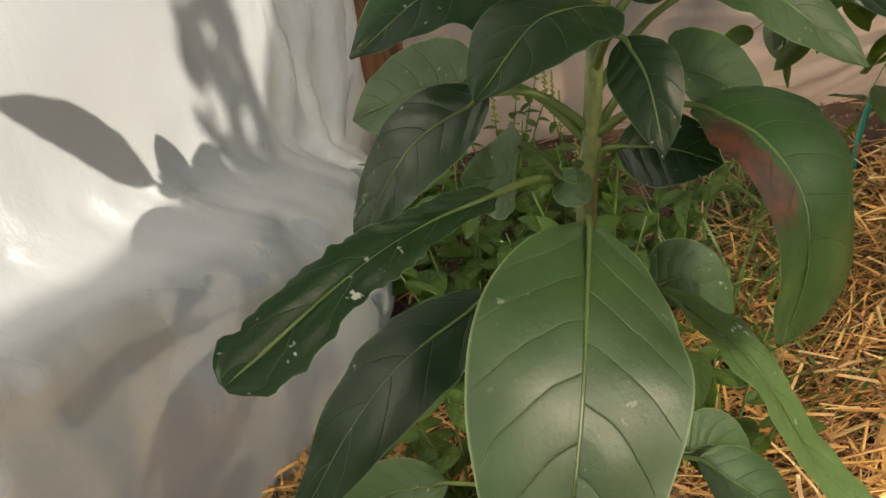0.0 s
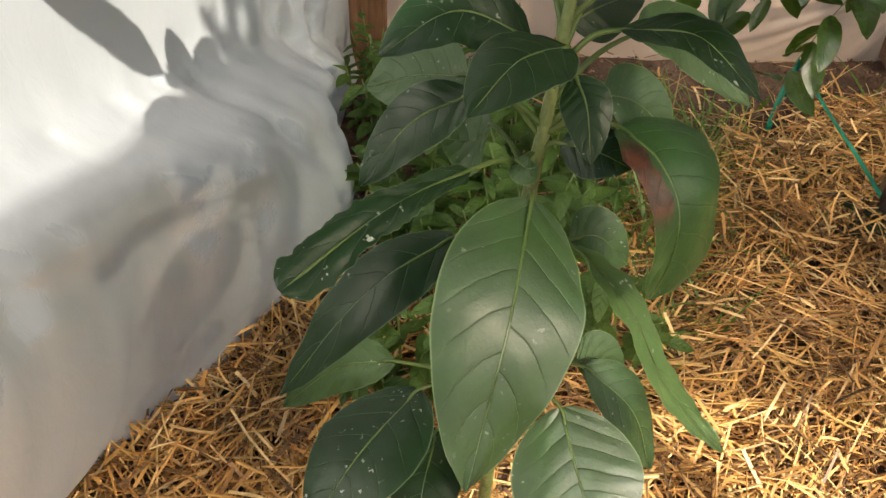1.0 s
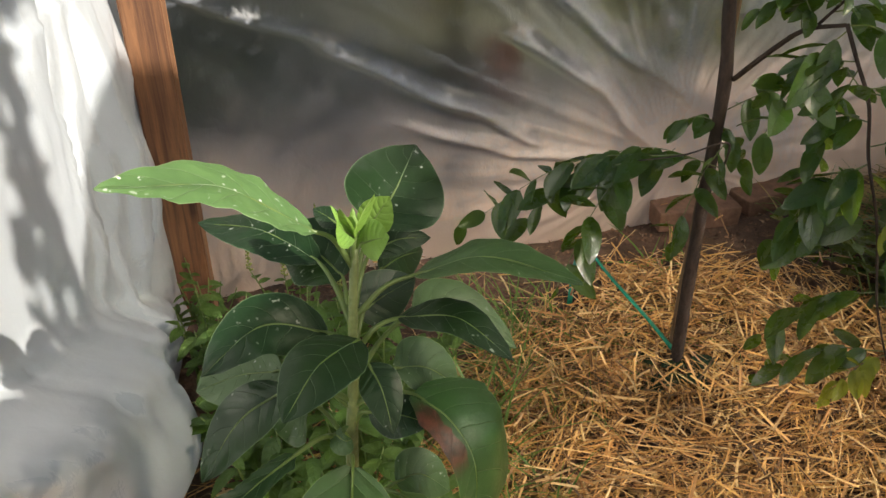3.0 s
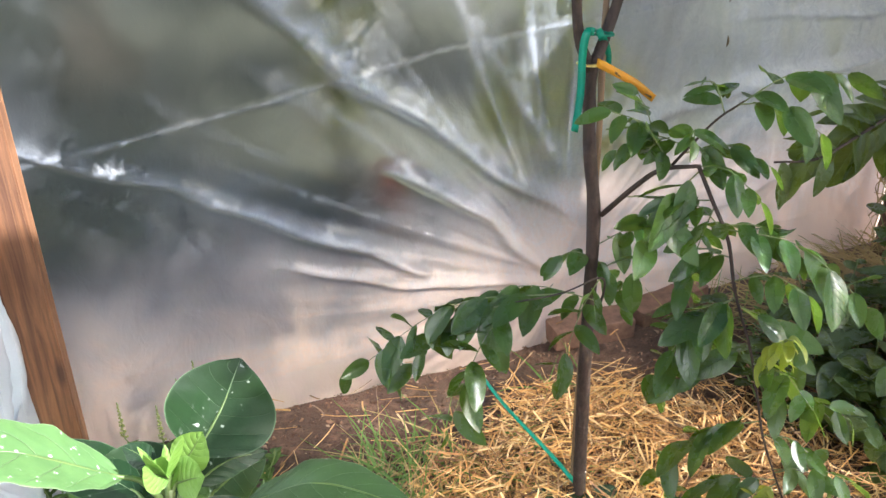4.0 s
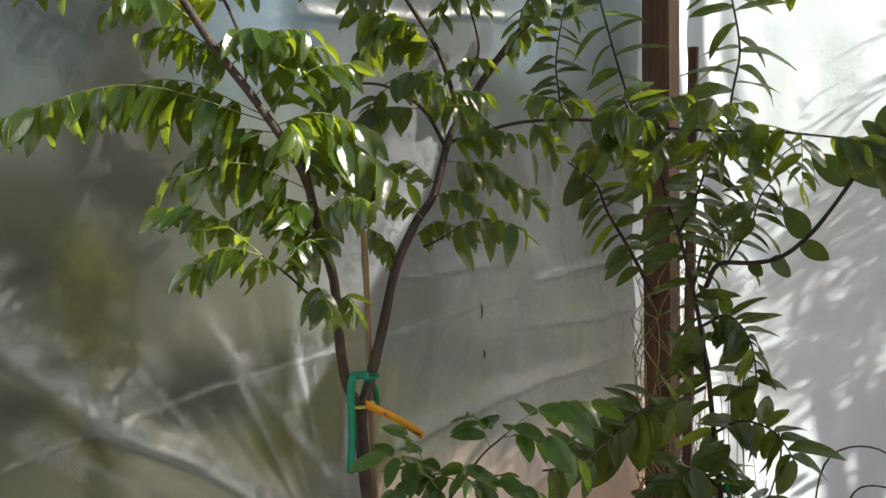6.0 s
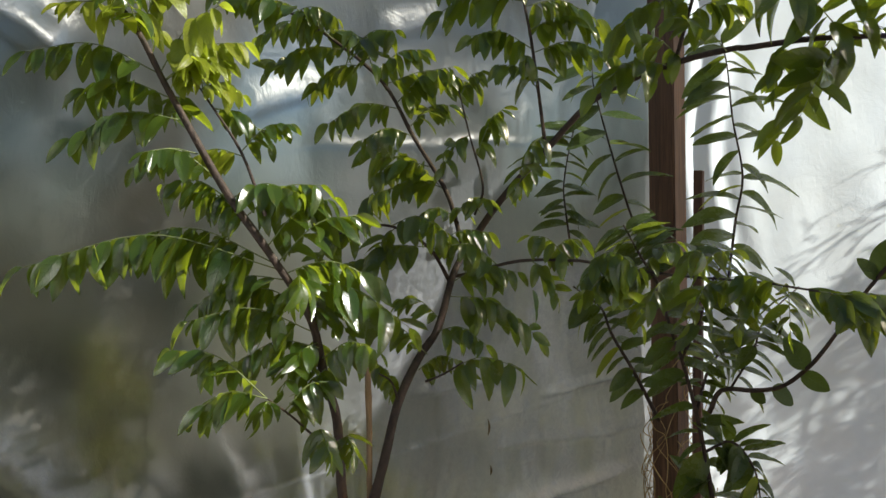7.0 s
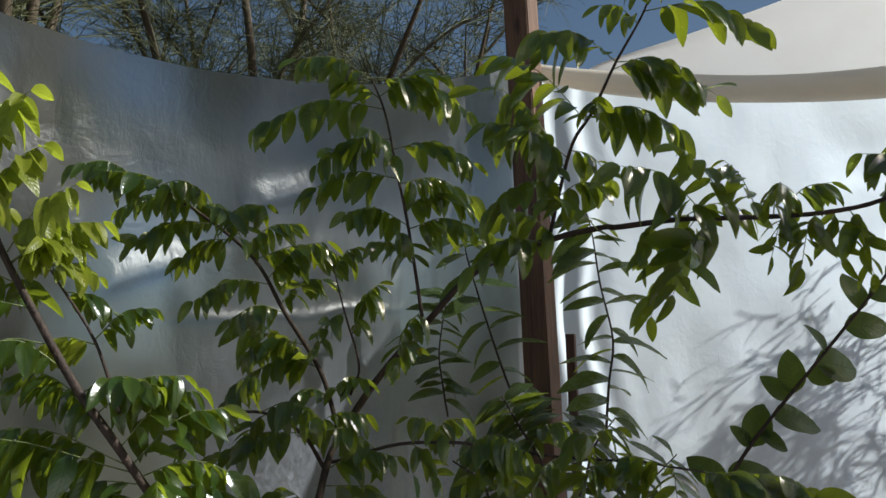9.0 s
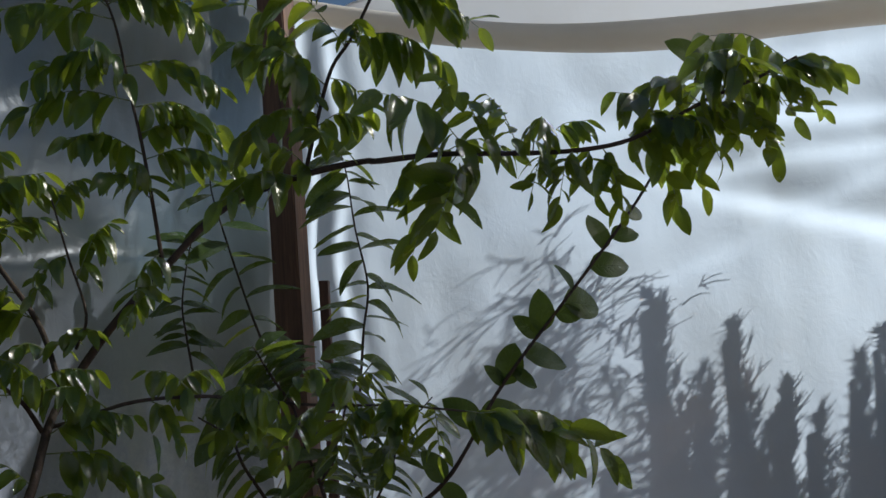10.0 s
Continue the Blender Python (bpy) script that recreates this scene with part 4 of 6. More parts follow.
frond((1.015, 1.008, 1.167), (0.957, 1.044, 1.205), 7, "g")
frond((1.096, 1.085, 1.393), (1.011, 1.220, 1.484), 7, "g")
frond((1.102, 1.074, 1.350), (1.040, 1.083, 1.353), 5, "g")
frond((1.102, 1.074, 1.350), (1.117, 0.983, 1.375), 6, "g")
frond((1.074, 1.103, 1.442), (0.992, 1.174, 1.428), 7, "g")
frond((1.049, 1.124, 1.500), (0.938, 1.130, 1.487), 6, "g")
frond((1.027, 1.142, 1.553), (0.902, 1.186, 1.521), 8, "g")
frond((1.024, 1.144, 1.560), (1.095, 1.058, 1.624), 7, "g")
frond((0.993, 1.168, 1.616), (1.069, 1.109, 1.661), 8, "g")
frond((0.955, 1.192, 1.657), (0.993, 1.094, 1.684), 8, "g")
frond((0.938, 1.203, 1.675), (0.768, 1.260, 1.748), 11, "g")
frond((0.976, 1.178, 1.634), (0.916, 1.273, 1.595), 9, "g")
frond((0.949, 1.196, 1.663), (0.824, 1.258, 1.620), 9, "g")
frond((1.009, 1.157, 1.598), (1.170, 1.082, 1.599), 9, "g")
frond((0.900, 1.228, 1.705), (0.836, 1.329, 1.697), 8, "g")
frond((0.867, 1.249, 1.730), (0.920, 1.173, 1.711), 6, "g")
frond((1.091, 0.920, 1.888), (0.985, 0.989, 1.919), 7, "g")
frond((1.091, 0.920, 1.888), (1.212, 0.809, 1.828), 9, "g")
frond((1.105, 0.909, 1.836), (0.942, 1.053, 1.805), 9, "g")
frond((1.115, 0.905, 1.783), (1.017, 0.988, 1.739), 7, "g")
frond((1.119, 0.904, 1.766), (1.224, 0.812, 1.739), 9, "g")
frond((1.128, 0.902, 1.715), (1.006, 1.009, 1.691), 9, "g")
frond((1.130, 0.902, 1.706), (1.258, 0.852, 1.690), 8, "g")
frond((1.147, 0.902, 1.635), (1.059, 0.964, 1.658), 7, "g")
frond((1.148, 0.902, 1.629), (1.233, 0.808, 1.619), 7, "g")
frond((1.099, 0.913, 1.857), (1.198, 0.852, 1.899), 7, "g")
frond((1.159, 0.902, 1.567), (1.079, 0.915, 1.603), 6, "g")
frond((1.079, 0.995, 1.491), (1.018, 1.002, 1.431), 5, "p")
frond((1.093, 0.996, 1.450), (1.165, 0.997, 1.546), 5, "p")
frond((1.149, 0.989, 1.380), (1.192, 0.943, 1.429), 5, "p")
frond((1.056, 0.992, 1.558), (1.083, 0.964, 1.600), 5, "g")
frond((1.177, 0.908, 1.488), (1.095, 0.887, 1.398), 5, "g")
frond((1.294, 0.624, 1.782), (1.168, 0.703, 1.886), 7, "P")
frond((1.292, 0.610, 1.794), (1.407, 0.514, 1.763), 10, "g")
frond((1.310, 0.569, 1.873), (1.154, 0.611, 1.892), 6, "P")
frond((1.310, 0.569, 1.873), (1.444, 0.463, 1.816), 7, "P")
frond((1.300, 0.668, 1.730), (1.199, 0.759, 1.792), 8, "g")
frond((1.302, 0.687, 1.688), (1.159, 0.724, 1.637), 8, "P")
frond((1.299, 0.662, 1.742), (1.358, 0.620, 1.690), 6, "g")
frond((1.302, 0.694, 1.669), (1.353, 0.634, 1.682), 7, "g")
frond((1.328, 0.534, 1.933), (1.290, 0.581, 1.968), 6, "g")
frond((1.333, 0.524, 1.952), (1.455, 0.386, 1.912), 7, "P")
frond((1.301, 0.676, 1.712), (1.236, 0.749, 1.856), 7, "g")
frond((1.306, 0.706, 1.599), (1.248, 0.777, 1.650), 7, "P")
frond((1.297, 0.728, 1.594), (1.151, 0.762, 1.548), 7, "p")
frond((1.386, 0.469, 1.604), (1.221, 0.525, 1.677), 9, "g")
frond((1.341, 0.545, 1.605), (1.339, 0.561, 1.535), 6, "p")
frond((1.376, 0.487, 1.605), (1.352, 0.565, 1.456), 9, "g")
frond((1.393, 0.458, 1.604), (1.290, 0.491, 1.482), 8, "g")
frond((1.403, 0.440, 1.603), (1.329, 0.481, 1.713), 9, "g")
frond((1.424, 0.403, 1.601), (1.387, 0.435, 1.691), 8, "g")
frond((1.445, 0.365, 1.600), (1.384, 0.375, 1.532), 7, "g")
frond((1.436, 0.380, 1.600), (1.480, 0.310, 1.646), 7, "g")
frond((1.467, 0.331, 1.601), (1.404, 0.341, 1.512), 8, "g")
frond((1.496, 0.295, 1.606), (1.489, 0.267, 1.500), 9, "g")
frond((1.482, 0.313, 1.603), (1.491, 0.307, 1.531), 8, "g")
frond((1.539, 0.237, 1.626), (1.539, 0.193, 1.502), 9, "g")
frond((1.562, 0.204, 1.643), (1.574, 0.161, 1.527), 9, "g")
frond((1.526, 0.255, 1.616), (1.604, 0.220, 1.666), 7, "g")
frond((1.581, 0.174, 1.669), (1.568, 0.099, 1.594), 8, "g")
frond((1.562, 0.140, 1.665), (1.600, 0.060, 1.585), 9, "g")
frond((1.575, 0.105, 1.678), (1.560, 0.050, 1.560), 9, "g")
frond((1.585, 0.080, 1.687), (1.640, 0.020, 1.630), 9, "g")
frond((1.592, 0.055, 1.695), (1.612, -0.020, 1.630), 9, "g")
frond((1.600, 0.030, 1.705), (1.628, -0.045, 1.700), 7, "g")
frond((1.550, 0.175, 1.648), (1.500, 0.120, 1.560), 9, "g")
frond((1.184, 0.859, 1.267), (1.145, 0.916, 1.311), 6, "g")
frond((1.153, 0.922, 1.267), (1.165, 0.869, 1.203), 7, "g")
frond((1.199, 0.800, 1.261), (1.215, 0.730, 1.166), 8, "g")
frond((1.217, 0.747, 1.254), (1.173, 0.817, 1.203), 7, "g")
frond((1.242, 0.678, 1.244), (1.170, 0.684, 1.191), 7, "g")
frond((1.267, 0.615, 1.240), (1.189, 0.618, 1.175), 8, "g")
frond((1.288, 0.558, 1.236), (1.246, 0.569, 1.167), 8, "g")
frond((1.286, 0.511, 1.231), (1.302, 0.516, 1.160), 8, "g")
frond((1.293, 0.481, 1.227), (1.307, 0.395, 1.172), 8, "g")
frond((1.298, 0.462, 1.224), (1.382, 0.351, 1.153), 9, "P")
frond((1.301, 0.447, 1.222), (1.429, 0.302, 1.140), 9, "g")
frond((1.253, 0.651, 1.242), (1.327, 0.628, 1.282), 7, "g")
frond((1.223, 0.729, 1.251), (1.252, 0.683, 1.298), 7, "g")
frond((1.167, 0.894, 1.267), (1.237, 0.878, 1.303), 6, "g")


def fill(count, reach, kind, *pts):
    """Further leaves along a limb, at even steps, to all sides."""
    line = spline(pts, 40)
    for i in range(count):
        k = 4 + int(35 * (i + 0.5) / count)
        a = rs.uniform(0, 6.28)
        way = Vector((math.cos(a), math.sin(a), rs.uniform(-0.15, 0.55))).normalized()
        frond(line[k], line[k] + way * reach * rs.uniform(0.7, 1.15), 6, kind)


fill(8, 0.13, "g", (0.752, 0.929, 1.056), (0.758, 0.924, 1.013), (0.705, 0.916, 1.204), (0.615, 0.991, 1.386), (0.589, 1.026, 1.443), (0.526, 1.104, 1.639), (0.399, 1.196, 1.769))
fill(2, 0.11, "g", (0.905, 0.984, 1.040), (0.962, 1.001, 1.107), (0.943, 0.978, 1.076), (1.006, 1.003, 1.154), (1.064, 1.033, 1.239), (1.113, 1.058, 1.281))
fill(6, 0.13, "g", (1.301, 0.719, 1.597), (1.313, 0.592, 1.602), (1.403, 0.440, 1.603), (1.510, 0.266, 1.609), (1.566, 0.133, 1.668), (1.608, 0.009, 1.717))
fill(5, 0.12, "g", (1.113, 1.058, 1.281), (1.096, 1.085, 1.393), (1.049, 1.124, 1.500), (1.009, 1.157, 1.598), (0.938, 1.203, 1.675), (0.867, 1.249, 1.730), (0.804, 1.288, 1.761))
fill(4, 0.12, "g", (1.077, 1.049, 1.239), (1.091, 1.024, 1.243), (1.142, 0.943, 1.266), (1.188, 0.852, 1.267), (1.201, 0.790, 1.260), (1.242, 0.678, 1.244), (1.288, 0.562, 1.236), (1.286, 0.511, 1.231), (1.301, 0.447, 1.222))
fill(3, 0.12, "g", (1.061, 1.036, 1.229), (1.009, 1.027, 1.292), (0.941, 1.032, 1.330), (0.874, 1.035, 1.334), (0.834, 1.042, 1.321))
fill(4, 0.13, "g", (1.301, 0.719, 1.597), (1.302, 0.692, 1.675), (1.299, 0.656, 1.754), (1.292, 0.610, 1.794), (1.310, 0.569, 1.873), (1.333, 0.524, 1.952), (1.337, 0.494, 2.020))
fill(4, 0.12, "g", (1.182, 0.909, 1.465), (1.159, 0.902, 1.567), (1.143, 0.902, 1.656), (1.128, 0.902, 1.715), (1.107, 0.906, 1.825), (1.090, 0.921, 1.893))
fill(2, 0.11, "y", (0.649, 0.937, 1.351), (0.650, 1.013, 1.447), (0.631, 1.082, 1.529), (0.628, 1.110, 1.554))
fill(2, 0.11, "g", (0.757, 0.938, 0.992), (0.705, 0.916, 1.032), (0.664, 0.899, 1.067), (0.619, 0.884, 1.101))
fill(3, 0.12, "g", (0.834, 0.731, 0.753), (0.845, 0.709, 0.708), (0.859, 0.684, 0.655), (0.873, 0.673, 0.578), (0.889, 0.646, 0.497), (0.903, 0.634, 0.424), (0.910, 0.616, 0.355), (0.933, 0.597, 0.278), (0.959, 0.576, 0.198))
fill(2, 0.1, "g", (0.828, 0.788, 0.726), (0.838, 0.754, 0.773), (0.853, 0.728, 0.813), (0.871, 0.701, 0.843))
fill(4, 0.12, "y", (0.589, 1.026, 1.443), (0.560, 1.076, 1.551), (0.526, 1.104, 1.639), (0.481, 1.141, 1.702), (0.399, 1.196, 1.769), (0.323, 1.234, 1.810))
fill(9, 0.12, "P", (1.510, 0.266, 1.609), (1.540, 0.200, 1.636), (1.566, 0.133, 1.668), (1.589, 0.067, 1.691), (1.608, 0.009, 1.717))
under(sapling, "leaf", FROND["low"][0], "single dark hanging leaf", aim((1.150, 0.915, 1.215), (0.15, -0.1, -1), (0.4, -0.9, 0.2), 0.060))

# the cane beside the trunk, the knotted green tape and the yellow tag
cane = Mesh()
line = spline([(0.817, 0.966, -0.050), (0.817, 0.966, -0.047), (0.820, 0.964, 0.261), (0.823, 0.961, 0.424), (0.827, 0.958, 0.612), (0.828, 0.957, 0.753), (0.830, 0.962, 0.868), (0.840, 0.973, 1.011), (0.845, 0.982, 1.100), (0.845, 0.982, 1.097)], 30)
cane.tube(line, [0.0048 + 0.0010 * (i % 6 == 0) for i in range(30)], 9)
tagged(new("cane_stake", cane.data("cane_stake", BAMBOO)), "thin tan cane stake standing beside the young tree", "stake")


def tape(mesh, pts, width, face, slot=0, n=14, twist=0.0):
    """A flat band along pts, with some thickness."""
    line = spline(pts, n)
    verts = []
    for i, p in enumerate(line):
        t = (line[min(i + 1, n - 1)] - line[max(i - 1, 0)]).normalized()
        s = t.cross(Vector(face)).normalized()
        s = (Matrix.Rotation(twist * i / (n - 1), 3, t) @ s).normalized()
        q = t.cross(s) * 0.0005
        w = width * 0.5
        verts += [p - s * w - q, p + s * w - q, p + s * w + q, p - s * w + q]
    faces = [tuple(4 * i + a for a in (k, (k + 1) % 4)) + tuple(4 * (i + 1) + a for a in ((k + 1) % 4, k)) for i in range(n - 1) for k in range(4)]
    faces += [(3, 2, 1, 0), tuple(4 * (n - 1) + k for k in range(4))]
    mesh.add(verts, faces, None, slot)



band = Mesh()
ring = [Vector((0.796, 0.929, 0.892)) + Vector((0.017 * math.cos(a), 0.017 * math.sin(a), 0.002 * math.sin(2 * a))) + Vector((0.010, 0.012, 0)) for a in np.linspace(0, 6.6, 22)]
tape(band, ring, 0.013, (0, 0, 1), n=40, twist=0.0)
tape(band, [(0.788, 0.925, 0.899), (0.775, 0.923, 0.899), (0.771, 0.926, 0.869), (0.771, 0.927, 0.809), (0.766, 0.931, 0.752)], 0.012, (0.64, 0.77, 0), n=22, twist=0.5)
tape(band, [(0.808, 0.935, 0.890), (0.832, 0.954, 0.860), (0.839, 0.961, 0.831)], 0.012, (0.64, 0.77, 0), n=10)
band.tube([(0.796, 0.929, 0.892), Vector((0.796, 0.929, 0.892)) + Vector((0.008, -0.004, 0.004))], 0.008, 8)
tagged(new("green_tie_tape", band.data("green_tie_tape", TAPE_GREEN)), "green plastic tie tape knotted round the forked stem", "tie tape")
plant_tag = empty("plant_tag", "orange-yellow plastic label strip wrapped round the stem", "plant label", (0.789, 0.932, 0.849))
m = Mesh()
ring = [Vector((0.789, 0.932, 0.849)) + Vector((0.015 * math.cos(a), 0.015 * math.sin(a), 0)) + Vector((0.009, 0.010, 0)) for a in np.linspace(0, 6.28, 20)]
tape(m, ring, 0.016, (0, 0, 1), n=36)
under(plant_tag, "loop", m.data("loop", TAPE_PALE), "pale yellow loop round the stem")
m = Mesh()
tape(m, [(0.793, 0.921, 0.855), (0.800, 0.889, 0.849), (0.812, 0.853, 0.838), (0.827, 0.828, 0.820)], 0.0135, (0.64, 0.77, 0.1), n=16, twist=0.35)
under(plant_tag, "strip", m.data("strip", TAPE_YELLOW))
m = Mesh()
for k in range(9):
    p = Vector((0.800, 0.889, 0.849)).lerp(Vector((0.827, 0.828, 0.820)), 0.08 + 0.1 * k) - Vector((0.64, 0.77, 0)) * 0.0016
    q = (Vector((0.827, 0.828, 0.820)) - Vector((0.800, 0.889, 0.849))).normalized() * (0.0022 + 0.0014 * (k * 7 % 3))
    tape(m, [p - q, p + q], 0.0030, (0.64, 0.77, 0.1), n=2)
under(plant_tag, "writing", m.data("writing", INK))


# ---------------------------------------------------------------- broad-leaved young tree
avocado = empty("broadleaf_plant", "young plant with large glossy dark-green leaves, one scorched brown", "plant", (0.075, 0.37, 0))
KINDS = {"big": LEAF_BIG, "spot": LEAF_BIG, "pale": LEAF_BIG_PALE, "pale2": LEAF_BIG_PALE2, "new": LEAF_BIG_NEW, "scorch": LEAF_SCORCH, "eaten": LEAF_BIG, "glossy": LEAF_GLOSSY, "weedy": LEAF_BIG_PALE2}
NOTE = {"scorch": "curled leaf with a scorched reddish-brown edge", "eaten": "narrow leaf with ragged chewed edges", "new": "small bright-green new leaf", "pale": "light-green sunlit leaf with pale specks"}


def broad_leaf(at, pts, width, face, kind):
    """A large blade along pts, on a stalk that comes from the stem at a place."""
    nu, nv = (70 if kind == "eaten" else 30), 14
    line = spline(pts, nu + 1)
    face = Vector(face).normalized()
    seed = pts[0][0] * 97 + pts[-1][2] * 31
    verts, uvs = [], []
    total = sum((line[i + 1] - line[i]).length for i in range(nu))
    fold = 0.10 if kind in ("glossy", "big") else 0.22
    width *= 0.86 if kind in ("big", "spot", "pale2", "weedy") else 1.0
    for i, p in enumerate(line):
        u = i / nu
        t = (line[min(i + 1, nu)] - line[max(i - 1, 0)]).normalized()
        s = t.cross(face).normalized()
        up = s.cross(t)
        w = 0.5 * width * (math.sin(math.pi * min(1.0, 0.01 + 0.985 * u) ** 0.86) ** 0.72)
        w *= 1 - 0.10 * u
        if u > 0.9:
            w *= 1 - 0.35 * ((u - 0.9) / 0.1)
        if kind == "scorch":
            w = 0.5 * width * min(1.0, 0.25 + u / 0.25) * max(0.0, 1 - u ** 7) ** 0.6
        if kind == "eaten":
            w = 0.5 * width * (0.42 + 0.75 * u) * min(1, u / 0.08 + 0.2) * (1 if u < 0.88 else math.sqrt(max(0.02, 1 - ((u - 0.88) / 0.12) ** 2)))
        for j in range(nv + 1):
            v = 2 * j / nv - 1
            e = 1.0
            if kind == "eaten":
                e = 0.92 + 0.42 * noise.noise(Vector((u * 4.2, seed, (v > 0) * 3.1))) + 0.22 * noise.noise(Vector((u * 26, seed, (v > 0) * 2.0)))
                e = max(0.3, e)
            x = v * w * e * (0.36 if kind == "scorch" and v > 0 else 1.0)
            lift = fold * abs(x) * (1 if abs(v) < 0.8 else 1.1) - 1.3 * x * x / max(width, 0.02) * (0.9 if kind == "scorch" else 0.35)
            lift += total * (0.016 * noise.noise(Vector((u * 3.1, v * 1.3, seed))) + (0.04 if kind == "pale" else 0.016) * abs(v) ** 2 * noise.noise(Vector((u * 9, (v > 0) * 5.0, seed))))
            lift += 0.0007 * abs(v) * math.cos(2 * math.pi * (7 * (u - 0.22 * abs(v) ** 1.3))) * (1 - u)
            verts.append(p + s * x + up * lift)
            uvs.append((u, j / nv))
    m = Mesh()
    k = nv + 1
    m.add(verts, [(i * k + j, i * k + j + 1, (i + 1) * k + j + 1, (i + 1) * k + j) for i in range(nu) for j in range(nv)], uvs, 0)
    a, b = Vector(at), Vector(pts[0])
    way = (line[1] - line[0]).normalized()
    m.tube(spline([a, a.lerp(b, 0.5) + Vector((0, 0, 0.010)), b, b + way * total * 0.12], 12), [0.0027 - 0.00016 * i for i in range(12)], 7, 1)
    # raised midrib on the back
    m.tube([q - (line[1] - line[0]).cross(face).normalized().cross(way) * 0.0004 for q in line[2:-1:2]], [0.0011 * (1 - i / 14) + 0.0002 for i in range(len(line[2:-1:2]))], 5, 1)
    under(avocado, "leaf", m.data("leaf", [KINDS[kind], STALK]), NOTE.get(kind, ""))


AVOCADO_STEM = [(0.098, 0.385, 0.754), (0.091, 0.380, 0.678), (0.086, 0.375, 0.610), (0.081, 0.375, 0.530), (0.077, 0.372, 0.250), (0.075, 0.370, -0.030)]
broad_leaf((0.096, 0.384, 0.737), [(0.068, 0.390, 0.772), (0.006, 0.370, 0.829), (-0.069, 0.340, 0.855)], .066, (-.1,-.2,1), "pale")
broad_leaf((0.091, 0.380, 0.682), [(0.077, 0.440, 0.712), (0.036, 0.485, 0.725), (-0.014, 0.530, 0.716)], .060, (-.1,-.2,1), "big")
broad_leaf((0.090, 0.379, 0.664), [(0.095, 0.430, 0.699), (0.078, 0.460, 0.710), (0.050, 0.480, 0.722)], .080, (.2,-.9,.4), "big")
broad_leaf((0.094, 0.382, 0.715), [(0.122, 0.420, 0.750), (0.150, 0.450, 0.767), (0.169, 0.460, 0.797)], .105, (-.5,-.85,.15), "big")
broad_leaf((0.095, 0.383, 0.729), [(0.106, 0.390, 0.764), (0.117, 0.385, 0.780), (0.126, 0.380, 0.797)], .030, (-.5,-.8,.3), "new")
broad_leaf((0.095, 0.383, 0.728), [(0.099, 0.385, 0.763), (0.091, 0.380, 0.773), (0.084, 0.375, 0.785)], .026, (.3,-.8,.5), "new")
broad_leaf((0.095, 0.383, 0.722), [(0.103, 0.385, 0.757), (0.112, 0.375, 0.765), (0.121, 0.365, 0.771)], .034, (.0,-.8,.6), "new")
broad_leaf((0.096, 0.384, 0.731), [(0.091, 0.400, 0.766), (0.083, 0.410, 0.771), (0.074, 0.420, 0.774)], .022, (.0,-.8,.6), "big")
broad_leaf((0.092, 0.381, 0.690), [(0.148, 0.392, 0.715), (0.198, 0.355, 0.745), (0.250, 0.300, 0.744)], .060, (.05,-.12,1), "pale2")
broad_leaf((0.092, 0.381, 0.688), [(0.116, 0.420, 0.723), (0.146, 0.440, 0.721), (0.178, 0.450, 0.711)], .032, (.0,-.7,.7), "big")
broad_leaf((0.089, 0.378, 0.657), [(0.128, 0.440, 0.692), (0.155, 0.470, 0.683), (0.182, 0.490, 0.673)], .07, (.0,-.9,.4), "big")
broad_leaf((0.088, 0.377, 0.643), [(0.100, 0.400, 0.678), (0.123, 0.410, 0.686), (0.155, 0.420, 0.692)], .06, (.2,-.8,.5), "big")
broad_leaf((0.090, 0.379, 0.645), [(0.074, 0.405, 0.664), (0.022, 0.398, 0.688), (-0.030, 0.376, 0.667)], .066, (-.25,-.55,.8), "spot")
broad_leaf((0.089, 0.378, 0.645), [(0.094, 0.372, 0.676), (0.056, 0.336, 0.688), (0.022, 0.301, 0.671)], .072, (-.45,-.55,.7), "big")
broad_leaf((0.088, 0.377, 0.641), [(0.096, 0.350, 0.668), (0.102, 0.332, 0.655), (0.105, 0.312, 0.626)], .041, (-.1,-.8,.6), "big")
broad_leaf((0.090, 0.379, 0.655), [(0.130, 0.380, 0.684), (0.170, 0.350, 0.696), (0.204, 0.314, 0.672)], .048, (.2,-.35,.9), "spot")
broad_leaf((0.087, 0.376, 0.629), [(0.149, 0.410, 0.664), (0.191, 0.420, 0.654), (0.243, 0.400, 0.610)], .065, (.1,-.5,.85), "pale2")
broad_leaf((0.085, 0.375, 0.605), [(0.131, 0.347, 0.630), (0.150, 0.318, 0.626), (0.163, 0.297, 0.604), (0.167, 0.290, 0.566), (0.158, 0.287, 0.524)], .126, (.45,-.78,.42), "scorch")
broad_leaf((0.086, 0.375, 0.606), [(0.121, 0.370, 0.641), (0.151, 0.380, 0.627), (0.181, 0.380, 0.599)], .065, (.0,-.6,.8), "pale2")
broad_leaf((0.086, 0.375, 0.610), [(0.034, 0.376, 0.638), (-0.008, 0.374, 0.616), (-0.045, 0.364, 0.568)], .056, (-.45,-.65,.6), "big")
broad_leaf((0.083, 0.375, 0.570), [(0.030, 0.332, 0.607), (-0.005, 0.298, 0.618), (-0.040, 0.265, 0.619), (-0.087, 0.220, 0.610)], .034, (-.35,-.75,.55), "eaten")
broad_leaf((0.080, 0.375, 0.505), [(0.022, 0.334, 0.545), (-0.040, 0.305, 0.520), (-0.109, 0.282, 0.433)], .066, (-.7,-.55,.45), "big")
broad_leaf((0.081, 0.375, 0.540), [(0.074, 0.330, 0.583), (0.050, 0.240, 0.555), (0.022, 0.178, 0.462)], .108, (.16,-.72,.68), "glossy")
